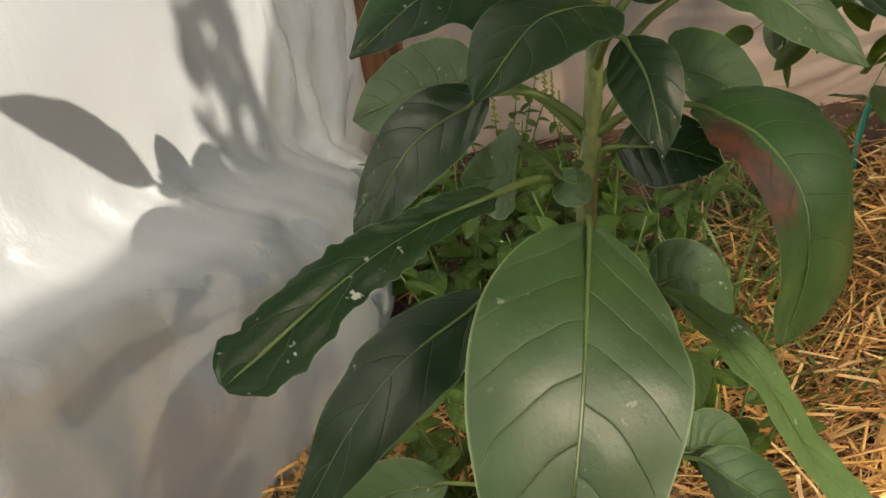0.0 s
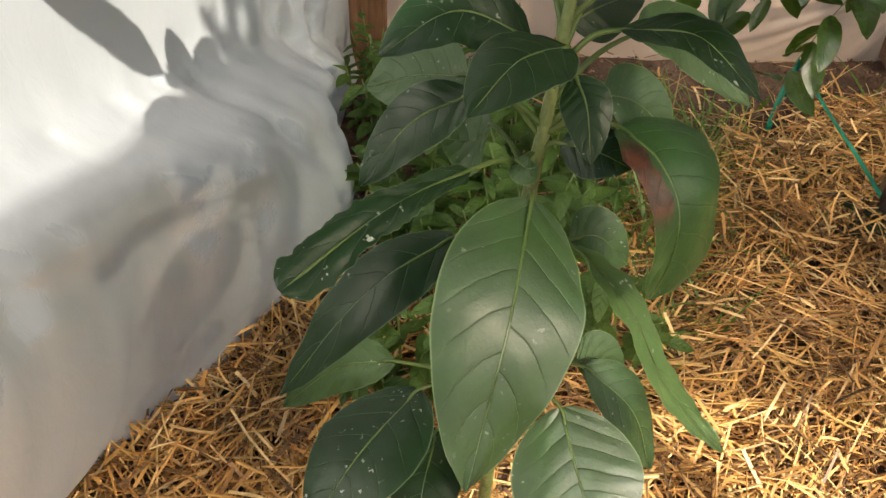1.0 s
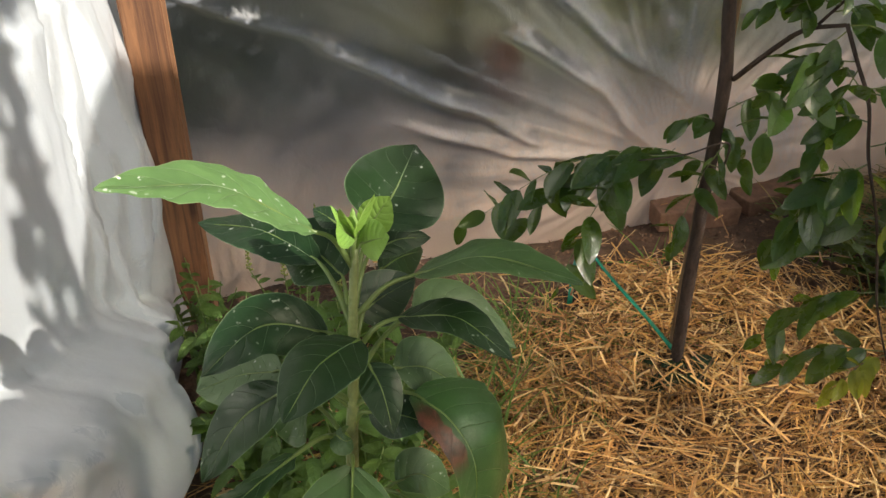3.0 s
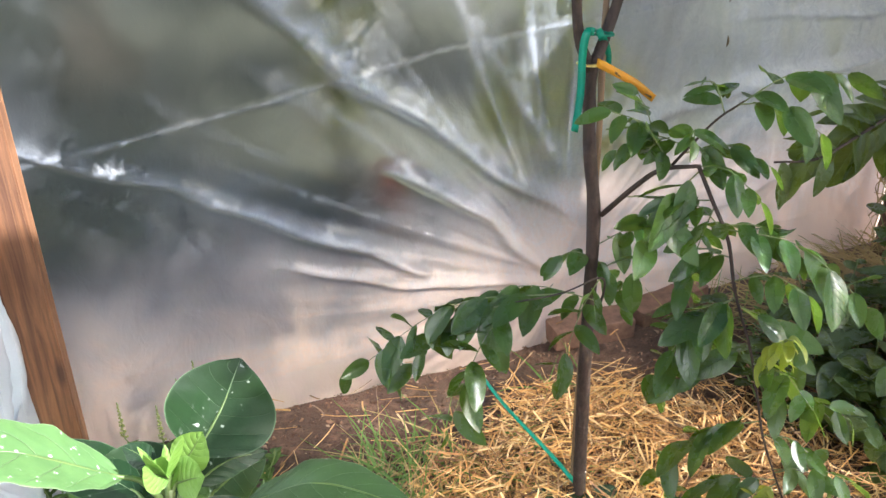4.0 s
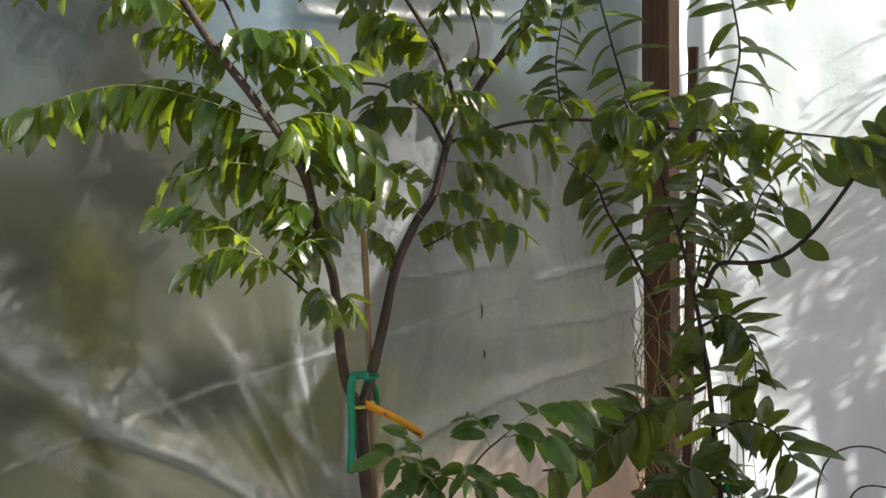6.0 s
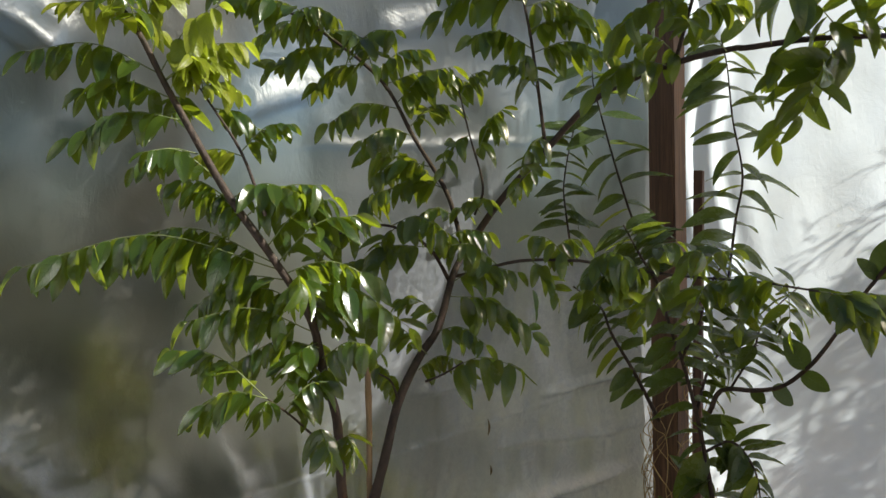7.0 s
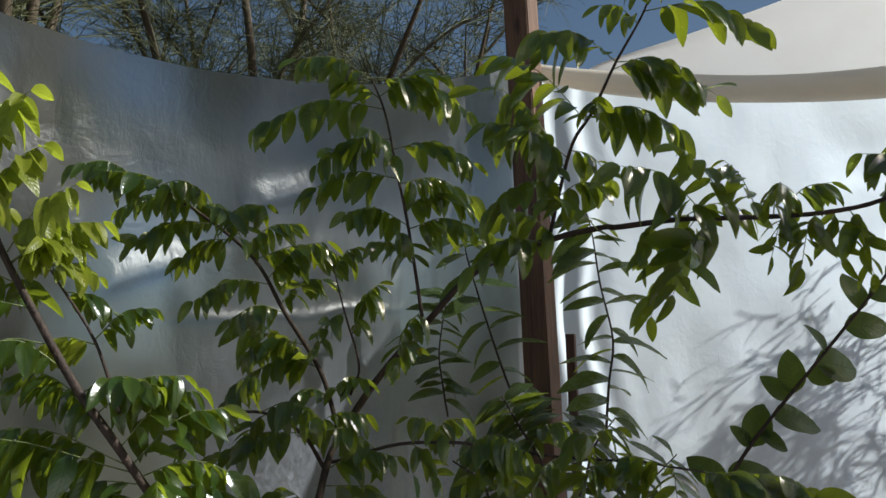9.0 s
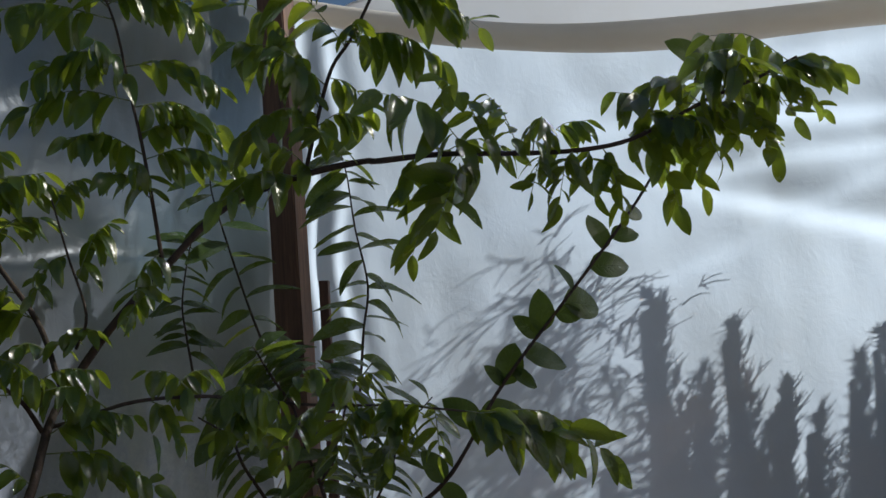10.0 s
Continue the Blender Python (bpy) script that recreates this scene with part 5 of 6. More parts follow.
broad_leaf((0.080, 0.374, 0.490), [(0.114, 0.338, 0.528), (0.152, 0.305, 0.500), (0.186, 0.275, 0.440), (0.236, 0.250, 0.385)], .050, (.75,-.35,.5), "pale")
broad_leaf((0.080, 0.374, 0.462), [(0.121, 0.380, 0.497), (0.146, 0.385, 0.495), (0.175, 0.385, 0.462)], .06, (.0,-.6,.8), "pale2")
broad_leaf((0.078, 0.373, 0.347), [(0.115, 0.300, 0.382), (0.127, 0.240, 0.352), (0.143, 0.200, 0.316)], .115, (.1,-.85,.5), "glossy")
broad_leaf((0.078, 0.373, 0.349), [(0.142, 0.340, 0.384), (0.188, 0.320, 0.344), (0.210, 0.300, 0.284)], .075, (.8,-.5,.3), "pale2")
broad_leaf((0.078, 0.373, 0.345), [(0.137, 0.350, 0.380), (0.161, 0.360, 0.370), (0.187, 0.360, 0.341)], .06, (.2,-.7,.7), "pale2")
broad_leaf((0.078, 0.373, 0.324), [(0.000, 0.340, 0.359), (-0.050, 0.280, 0.357), (-0.093, 0.230, 0.324)], .115, (-.6,-.6,.5), "big")
broad_leaf((0.077, 0.372, 0.264), [(0.018, 0.340, 0.299), (0.003, 0.290, 0.285), (-0.005, 0.260, 0.241)], .08, (-.2,-.85,.45), "big")
broad_leaf((0.078, 0.373, 0.302), [(-0.020, 0.390, 0.337), (-0.073, 0.400, 0.318), (-0.131, 0.400, 0.259)], .06, (-.2,-.6,.75), "weedy")
broad_leaf((0.082, 0.375, 0.554), [(0.054, 0.410, 0.589), (0.044, 0.430, 0.559), (0.018, 0.440, 0.555)], .075, (-.1,-.5,.85), "weedy")
broad_leaf((0.085, 0.375, 0.602), [(0.033, 0.400, 0.637), (-0.002, 0.420, 0.625), (-0.039, 0.430, 0.609)], .075, (-.1,-.55,.8), "weedy")
broad_leaf((0.083, 0.375, 0.575), [(0.097, 0.365, 0.604), (0.120, 0.352, 0.606), (0.143, 0.340, 0.600)], .050, (.1,-.7,.6), "big")
broad_leaf((0.083, 0.375, 0.558), [(0.066, 0.360, 0.593), (0.071, 0.345, 0.598), (0.076, 0.335, 0.607)], .03, (.0,-.8,.6), "weedy")

m = Mesh()
m.tube(spline(AVOCADO_STEM, 30), [0.0034 + 0.0040 * i / 29 for i in range(30)], 10)
under(avocado, "stem", m.data("stem", BARK_GREEN), "green-brown upright stem")
m = Mesh()
tip = Vector(AVOCADO_STEM[0])
for k in range(5):
    an = k * 1.35
    way = Vector((0.35 * math.cos(an), 0.35 * math.sin(an), 1)).normalized()
    v, f, uv = blade(1, 0.3, 0.5, -0.15, 0.02, 1, k)
    mat = aim(tip + Vector((0, 0, 0.003 * k)), way, Vector((math.cos(an), math.sin(an), -0.2)), 0.022 + 0.006 * k)
    m.add([mat @ Vector(q) for q in v], f, uv)
under(avocado, "bud", m.data("bud", LEAF_BIG_NEW), "cluster of unfolding yellow-green buds")


# ---------------------------------------------------------------- corner shrub
shrub = empty("corner_shrub", "leggy shrub with dark simple leaves beside the corner post", "shrub", (1.88, 0.98, 0))
SIMPLE = {"d": blades("leaf", LEAF_DARK, 9, 0.48, 0.3, 0.3, 60), "y": blades("leaf", LEAFLET_YELLOW, 3, 0.3, 0.25, 0.3, 80)}
ROUND = blades("leaf", LEAF_ROUND, 5, 0.66, 0.22, 0.2, 90)
rh = random.Random(5)


def shrub_leaf(a, b, width, kind, parent=None):
    a, b = Vector(a), Vector(b)
    way = b - a
    if way.length > 0.14:
        way *= 0.14 / way.length
    face = Vector((rh.uniform(-0.4, 0.2), rh.uniform(-0.7, -0.1), 0.9))
    if width > 0.55:
        face = Vector((-0.64 + rh.uniform(-0.5, 0.5), -0.77 + rh.uniform(-0.4, 0.4), rh.uniform(0.1, 0.8)))
    me = rh.choice(ROUND if width > 0.55 else SIMPLE[kind])
    ob = under(shrub, "leaf", me)
    ob.matrix_basis = aim(a, way, face, max(0.03, way.length * (0.82 if width > 0.55 else 1.02)))


def shrub_limb(name, r0, r1, count, size, *pts):
    under(shrub, name, limb_mesh(name, r0, r1, pts, BARK))
    line = spline(pts, 60)
    for i in range(max(0, count) * 3):
        u = 0.12 + 0.88 * (i + rh.random() * 0.6) / (count * 3)
        k = min(58, int(u * 59))
        t = (line[k + 1] - line[k]).normalized()
        side = t.cross(Vector((0.64, 0.77, 0)))
        side = side.normalized() if side.length > 0.1 else Vector((0.77, -0.64, 0))
        s = 1 if i % 2 else -1
        way = t * 0.25 + side * s * 0.9 + Vector((rh.uniform(-0.45, 0.45), rh.uniform(-0.45, 0.45), rh.uniform(-0.55, 0.15)))
        if abs(t.z) > 0.85:
            way.z -= 0.15
        b = line[k] + way.normalized() * size * rh.uniform(0.7, 1.2)
        shrub_leaf(line[k], b, 0.4, "y" if rh.random() < 0.07 else "d")


shrub_limb("stem", 0.008, 0.003, 10, 0.095, (1.872, 0.985, -0.03), (1.867, 0.989, 0.158), (1.837, 0.989, 0.371), (1.823, 1.000, 0.538), (1.795, 0.997, 0.679), (1.781, 1.009, 0.798), (1.767, 1.020, 0.888), (1.726, 1.028, 1.017), (1.709, 1.042, 1.078), (1.673, 1.047, 1.187))
shrub_limb("branch", 0.006, 0.0022, -1, 0.06, (1.791, 1.001, 0.889), (1.796, 0.971, 0.944), (1.820, 0.899, 0.950), (1.827, 0.840, 0.967), (1.812, 0.775, 1.014), (1.810, 0.725, 1.073), (1.826, 0.634, 1.210), (1.874, 0.516, 1.357), (1.946, 0.404, 1.506), (1.996, 0.337, 1.609), (2.077, 0.269, 1.750), (2.124, 0.231, 1.872))
shrub_limb("branch", 0.004, 0.0016, 9, 0.125, (2.102, 1.158, 1.154), (2.120, 1.143, 1.331), (2.135, 1.130, 1.450), (2.116, 1.146, 1.601), (2.106, 1.154, 1.738), (2.094, 1.164, 1.814))
shrub_limb("branch", 0.005, 0.002, 9, 0.085, (1.767, 1.125, 0.852), (1.713, 1.156, 0.973), (1.673, 1.189, 1.065), (1.654, 1.206, 1.130), (1.582, 1.226, 1.183))
shrub_limb("branch", 0.005, 0.002, 6, 0.09, (1.788, 1.003, 0.653), (1.696, 1.002, 0.646), (1.572, 1.014, 0.645), (1.486, 1.020, 0.613), (1.394, 1.032, 0.572), (1.310, 1.063, 0.568))
shrub_limb("branch", 0.003, 0.0012, 8, 0.085, (1.746, 1.388, 1.269), (1.738, 1.395, 1.358), (1.734, 1.398, 1.432), (1.748, 1.387, 1.536), (1.761, 1.376, 1.595))
shrub_limb("branch", 0.0035, 0.0014, 6, 0.11, (1.847, 1.240, 1.281), (1.802, 1.251, 1.396), (1.758, 1.261, 1.525), (1.715, 1.271, 1.666), (1.712, 1.274, 1.724))
shrub_limb("branch", 0.004, 0.0015, 8, 0.08, (1.767, 1.020, 0.888), (1.850, 1.042, 0.980), (1.924, 1.046, 1.012), (2.029, 1.023, 1.018))
shrub_limb("branch", 0.004, 0.0015, 7, 0.09, (1.825, 0.998, 0.538), (1.838, 0.936, 0.577), (1.840, 0.856, 0.568), (1.842, 0.802, 0.504))
shrub_limb("branch", 0.004, 0.0015, 6, 0.09, (1.834, 0.991, 0.399), (1.700, 0.972, 0.495), (1.638, 0.972, 0.460))
shrub_limb("branch", 0.004, 0.0015, 9, 0.08, (1.783, 1.007, 0.798), (1.813, 0.957, 0.825), (1.834, 0.913, 0.764), (1.837, 0.897, 0.664))
shrub_limb("branch", 0.004, 0.0015, 9, 0.085, (1.726, 1.028, 1.017), (1.725, 0.977, 1.114), (1.733, 0.945, 1.206), (1.757, 0.899, 1.270))
shrub_limb("branch", 0.004, 0.0015, 8, 0.085, (1.673, 1.047, 1.187), (1.624, 1.061, 1.258), (1.581, 1.071, 1.326))
shrub_limb("branch", 0.003, 0.0014, 8, 0.085, (1.843, 0.983, 0.935), (1.850, 0.926, 1.030), (1.818, 0.875, 1.112), (1.838, 0.805, 1.186))
shrub_leaf((1.826, 0.634, 1.210), (1.784, 0.649, 1.261), 0.62, "d")
shrub_leaf((1.826, 0.634, 1.210), (1.871, 0.600, 1.310), 0.62, "d")
shrub_leaf((1.834, 0.616, 1.233), (1.884, 0.564, 1.196), 0.62, "d")
shrub_leaf((1.845, 0.588, 1.267), (1.956, 0.504, 1.240), 0.62, "d")
shrub_leaf((1.856, 0.561, 1.301), (1.821, 0.600, 1.359), 0.62, "d")
shrub_leaf((1.859, 0.552, 1.312), (1.839, 0.535, 1.411), 0.62, "d")
shrub_leaf((1.870, 0.525, 1.346), (1.903, 0.460, 1.341), 0.62, "d")
shrub_leaf((1.880, 0.507, 1.368), (2.023, 0.415, 1.352), 0.62, "d")
shrub_leaf((1.891, 0.490, 1.391), (1.855, 0.501, 1.460), 0.62, "d")
shrub_leaf((1.913, 0.456, 1.437), (1.993, 0.369, 1.439), 0.62, "d")
shrub_leaf((1.929, 0.430, 1.471), (1.953, 0.449, 1.571), 0.62, "d")
shrub_leaf((1.940, 0.413, 1.494), (2.008, 0.354, 1.510), 0.62, "d")
shrub_leaf((1.961, 0.384, 1.537), (2.033, 0.350, 1.559), 0.62, "d")
shrub_leaf((2.095, 0.254, 1.797), (2.031, 0.306, 1.840), 0.62, "d")
shrub_leaf((2.106, 0.245, 1.825), (2.209, 0.170, 1.814), 0.62, "d")
shrub_leaf((2.124, 0.231, 1.872), (2.031, 0.280, 1.922), 0.62, "d")
shrub_leaf((2.120, 0.234, 1.862), (2.219, 0.162, 1.854), 0.62, "d")
shrub_leaf((2.124, 0.231, 1.872), (2.193, 0.202, 1.980), 0.62, "d")
shrub_leaf((1.818, 0.683, 1.136), (1.975, 0.553, 1.180), 0.62, "d")
shrub_leaf((1.817, 0.690, 1.126), (1.769, 0.748, 1.208), 0.62, "d")
shrub_leaf((1.824, 0.863, 0.960), (1.888, 0.823, 0.916), 0.62, "d")
shrub_leaf((1.816, 0.790, 1.003), (1.850, 0.728, 0.960), 0.62, "d")
shrub_leaf((1.812, 0.775, 1.014), (1.785, 0.818, 1.095), 0.62, "d")
shrub_leaf((1.816, 0.910, 0.949), (1.857, 0.883, 0.911), 0.62, "d")
shrub_leaf((1.565, 1.014, 0.643), (1.523, 1.034, 0.396), .36, "d")
shrub_leaf((1.591, 1.012, 0.645), (1.569, 0.994, 0.434), .4, "d")
shrub_leaf((1.559, 1.015, 0.640), (1.462, 1.123, 0.618), .3, "d")
shrub_leaf((1.539, 1.016, 0.633), (1.431, 1.104, 0.588), .3, "d")
shrub_leaf((1.493, 1.020, 0.616), (1.454, 1.069, 0.458), .4, "d")
shrub_leaf((1.658, 1.006, 0.646), (1.684, 1.013, 0.539), .5, "d")
shrub_leaf((1.572, 1.014, 0.645), (1.536, 1.061, 0.712), .3, "d")
shrub_leaf((1.591, 1.012, 0.645), (1.662, 0.986, 0.657), .3, "d")
shrub_leaf((1.429, 1.027, 0.588), (1.341, 1.093, 0.502), .3, "d")
shrub_leaf((1.422, 1.028, 0.585), (1.375, 1.091, 0.623), .4, "d")
shrub_leaf((1.835, 0.990, 0.397), (1.709, 1.090, 0.363), .28, "y")
shrub_leaf((1.834, 0.991, 0.399), (1.769, 1.079, 0.413), .28, "y")
shrub_leaf((1.844, 0.989, 0.322), (1.761, 1.087, 0.298), .28, "y")
shrub_leaf((1.825, 0.998, 0.538), (1.776, 1.008, 0.466), .4, "d")
shrub_leaf((1.829, 0.995, 0.461), (1.878, 0.926, 0.406), .4, "d")
shrub_leaf((1.837, 0.989, 0.371), (1.895, 0.918, 0.319), .4, "d")
shrub_leaf((1.795, 0.997, 0.679), (1.768, 1.056, 0.793), .4, "d")
shrub_leaf((1.789, 1.003, 0.734), (1.733, 1.044, 0.683), .4, "d")
shrub_leaf((1.783, 1.007, 0.798), (1.724, 1.067, 0.654), .4, "d")
shrub_leaf((1.846, 0.989, 0.305), (1.775, 1.033, 0.261), .4, "d")
shrub_leaf((1.855, 0.989, 0.240), (1.925, 0.932, 0.247), .4, "d")


# ---------------------------------------------------------------- stakes, ties and clutter near the corner
m = Mesh()
box(m, (-0.017, -0.013, -0.08), (0.017, 0.013, 1.475), 0.003, jit=0.002)
st = new("wooden_stake", m.data("wooden_stake", STAKE_RED, smooth=False))
st.matrix_world = pose(2.182, 1.327, 0, 1.0, -0.5, 25)
tagged(st, "square reddish-brown wooden stake driven in by the corner post", "stake")

m = Mesh()
m.tube(spline([(1.955, 0.955, -0.05), (1.950, 0.962, 0.16), (1.935, 0.975, 0.34)], 12), 0.009, 8)
tagged(new("cane_stake", m.data("cane_stake", BAMBOO)), "short pale cane leaning by the shrub's stem", "stake")


def stem_tie(at, r, tail):
    m = Mesh()
    a = Vector(at)
    tape(m, [a + Vector((r * math.cos(k), r * math.sin(k), 0.003 * math.sin(3 * k))) for k in np.linspace(0, 6.5, 16)], 0.010, (0, 0, 1), n=30)
    tape(m, [a + Vector((-r * 0.7, -r * 0.7, 0)), a + Vector((-r - 0.01, -r - 0.008, -0.015)), a + Vector((-r - 0.004, -r - 0.012, -tail))], 0.010, (0.64, 0.77, 0), n=10, twist=0.6)
    tagged(new("green_tie_tape", m.data("green_tie_tape", TAPE_GREEN)), "green plastic tie tape round the shrub's thin stem", "tie tape")


stem_tie((1.860, 0.995, 0.42), 0.013, 0.04)
stem_tie((1.866, 0.991, 0.27), 0.013, 0.05)

# green tape stretched low from the young tree's foot to the ground, looped over a short peg
m = Mesh()
tape(m, [(0.812, 0.925, 0.05), (0.80, 1.02, 0.07), (0.775, 1.16, 0.10), (0.765, 1.262, 0.125)], 0.011, (0.2, -0.5, 0.85), n=20, twist=0.3)
tape(m, [(0.765, 1.262, 0.127), (0.735, 1.235, 0.07), (0.715, 1.205, 0.004)], 0.011, (0.0, -0.9, 0.4), n=10, twist=0.3)
tagged(new("green_tie_tape", m.data("green_tie_tape", TAPE_GREEN)), "green plastic tape stretched low over the straw", "tie tape")

m = Mesh()
box(m, (-0.11, -0.045, 0.0), (0.11, 0.045, 0.055), 0.006, jit=0.004)
bk = new("clay_brick", m.data("clay_brick", BRICK, smooth=False))
bk.matrix_world = pose(1.17, 1.455, -0.006, 0, 2, -6)
tagged(bk, "worn reddish clay brick holding down the film's edge", "brick")
m = Mesh()
box(m, (-0.12, -0.05, 0.0), (0.12, 0.05, 0.05), 0.006, jit=0.004)
bk = new("clay_brick", m.data("clay_brick", BRICK, smooth=False))
bk.matrix_world = pose(1.43, 1.49, -0.006, 0, -2, 8)
tagged(bk, "worn reddish clay brick holding down the film's edge", "brick")

# black irrigation wires that arch up by the bright wall
WIRE = plain("black_wire", (0.015, 0.015, 0.015), 0.4)
for pts in (((1.90, 0.80, -0.02), (1.905, 0.80, 0.30), (1.93, 0.78, 0.50), (2.02, 0.70, 0.52), (2.08, 0.62, 0.40)),
            ((1.965, 0.75, -0.02), (1.965, 0.75, 0.33), (1.985, 0.735, 0.43), (2.05, 0.67, 0.42), (2.10, 0.60, 0.33)),
            ((2.02, 1.02, -0.02), (2.0, 0.98, 0.25), (1.98, 0.92, 0.45), (1.93, 0.90, 0.55))):
    m = Mesh()
    m.tube(spline(pts, 24), 0.0022, 6)
    tagged(new("irrigation_wire", m.data("irrigation_wire", WIRE)), "thin black irrigation tube arching out of the ground", "wire", "irrigation wires")


# ---------------------------------------------------------------- dry vines on the corner post
rv = random.Random(21)
vine = empty("dry_vine", "tangle of dry straw-coloured vine stems on the corner post", "vine", (2.2, 1.36, 0))
for k in range(46):
    an = rv.uniform(0, 6.28)
    z = rv.uniform(-0.02, 0.25)
    pts = []
    top = rv.choice([0.35, 0.5, 0.7, 0.85, 1.0])
    while z < top:
        r = rv.uniform(0.062, 0.10)
        pts.append((2.21 + r * math.cos(an), 1.42 + r * math.sin(an), z))
        an += rv.uniform(-0.9, 0.9)
        z += rv.uniform(0.02, 0.09)
    if len(pts) > 2:
        m = Mesh()
        m.tube(spline(pts, 4 * len(pts)), rv.uniform(0.0010, 0.0022), 4)
        under(vine, "vine_stem", m.data("vine_stem", VINE_DRY))
for k in range(26):
    a = Vector((2.12 + rv.uniform(-0.1, 0.16), 1.30 + rv.uniform(-0.12, 0.08), rv.uniform(0.35, 0.62)))
    m = Mesh()
    b = a + Vector((rv.uniform(-0.05, 0.05), rv.uniform(-0.08, 0.02), -a.z + 0.01))
    m.tube(spline([a, a.lerp(b, 0.5) + Vector((rv.uniform(-0.05, 0.05), rv.uniform(-0.05, 0.05), 0.02)), b], 10), 0.0014, 4)
    under(vine, "hanging_stem", m.data("hanging_stem", VINE_DRY))


# ---------------------------------------------------------------- grass, weeds and low plants
def grass_blade(mesh, at, way, length, width, rr, slot=0):
    """A narrow blade that bends over, from a few crossing strips."""
    p, d = Vector(at), Vector(way).normalized()
    s = d.cross(Vector((0, 0, 1)))
    s = s.normalized() if s.length > 0.05 else Vector((1, 0, 0))
    verts, n = [], 5
    bend = rr.uniform(0.3, 1.1)
    for i in range(n + 1):
        w = width * (1 - (i / n) ** 1.5) + 0.0002
        verts += [p - s * w, p + s * w + Vector((0, 0, w * 0.5))]
        d = (d + Vector((d.x, d.y, 0)) * bend / n + Vector((0, 0, -bend * 0.8 / n))).normalized()
        p = p + d * length / n
    mesh.add(verts, [(2 * i, 2 * i + 1, 2 * i + 3, 2 * i + 2) for i in range(n)], None, slot)


def tuft(name, at, count, spread, length, mats, label, seed, flat=0.5):
    rr = random.Random(seed)
    m = Mesh()
    for _ in range(count):
        a, r = rr.uniform(0, 6.28), spread * math.sqrt(rr.random())
        q = (at[0] + r * math.cos(a), at[1] + r * math.sin(a), at[2] - 0.004)
        b = rr.uniform(0, 6.28)
        way = (flat * math.cos(b), flat * math.sin(b), 1)
        grass_blade(m, q, way, length * rr.uniform(0.45, 1.1), rr.uniform(0.0012, 0.003), rr, rr.randrange(len(mats)))
    tagged(new(name, m.data(name, mats)), label, "grass", kind="stuff")


tuft("grass_tuft", (0.47, 1.00, 0), 90, 0.10, 0.20, [GRASS, GRASS, GRASS_DRY], "green grass blades growing through the straw", 1, 0.7)
tuft("grass_tuft", (0.60, 1.07, 0), 110, 0.13, 0.22, [GRASS_DRY, GRASS], "pale dry grass stalks lying over the straw", 2, 1.6)
tuft("grass_tuft", (0.52, 1.16, 0), 70, 0.07, 0.17, [GRASS, GRASS, GRASS_DRY], "green grass blades on the bare soil", 11, 0.5)
tuft("dry_grass_tuft", (0.70, 1.06, 0), 60, 0.09, 0.30, [GRASS_DRY, GRASS_DRY, GRASS], "long pale grass stalks beside the young tree", 12, 2.2)
tuft("grass_tuft", (0.33, 0.86, 0), 80, 0.09, 0.24, [GRASS, GRASS], "green grass blades behind the broad-leaved plant", 3, 0.5)
tuft("grass_tuft", (0.40, 0.72, 0), 50, 0.08, 0.16, [GRASS], "short green grass in the straw", 4, 0.6)
tuft("grass_tuft", (0.95, 1.15, 0), 60, 0.16, 0.16, [GRASS_DRY, GRASS], "sparse dry grass by the young tree", 5, 1.4)
tuft("dry_grass_tuft", (1.86, 1.24, 0), 520, 0.26, 0.24, [GRASS_DRY, GRASS_DRY, VINE_DRY], "thick tuft of tangled dry grass by the corner post", 6, 2.4)
tuft("dry_grass_tuft", (2.12, 1.30, 0), 420, 0.18, 0.30, [GRASS_DRY, VINE_DRY], "thick tuft of tangled dry grass by the corner post", 7, 1.3)
tuft("dry_grass_tuft", (1.72, 1.08, 0), 170, 0.22, 0.22, [GRASS_DRY, VINE_DRY, GRASS], "tangled dry grass under the shrub", 9, 1.1)
tuft("dry_grass_tuft", (1.55, 1.30, 0), 220, 0.18, 0.16, [GRASS_DRY, GRASS], "dry grass along the foot of the film", 8, 1.0)

WEED = blades("leaf", LEAF_WEED, 5, 0.5, 0.25, 0.3, 120)
WEED_DARK = blades("leaf", LEAF_DARK, 5, 0.62, 0.2, 0.3, 140)


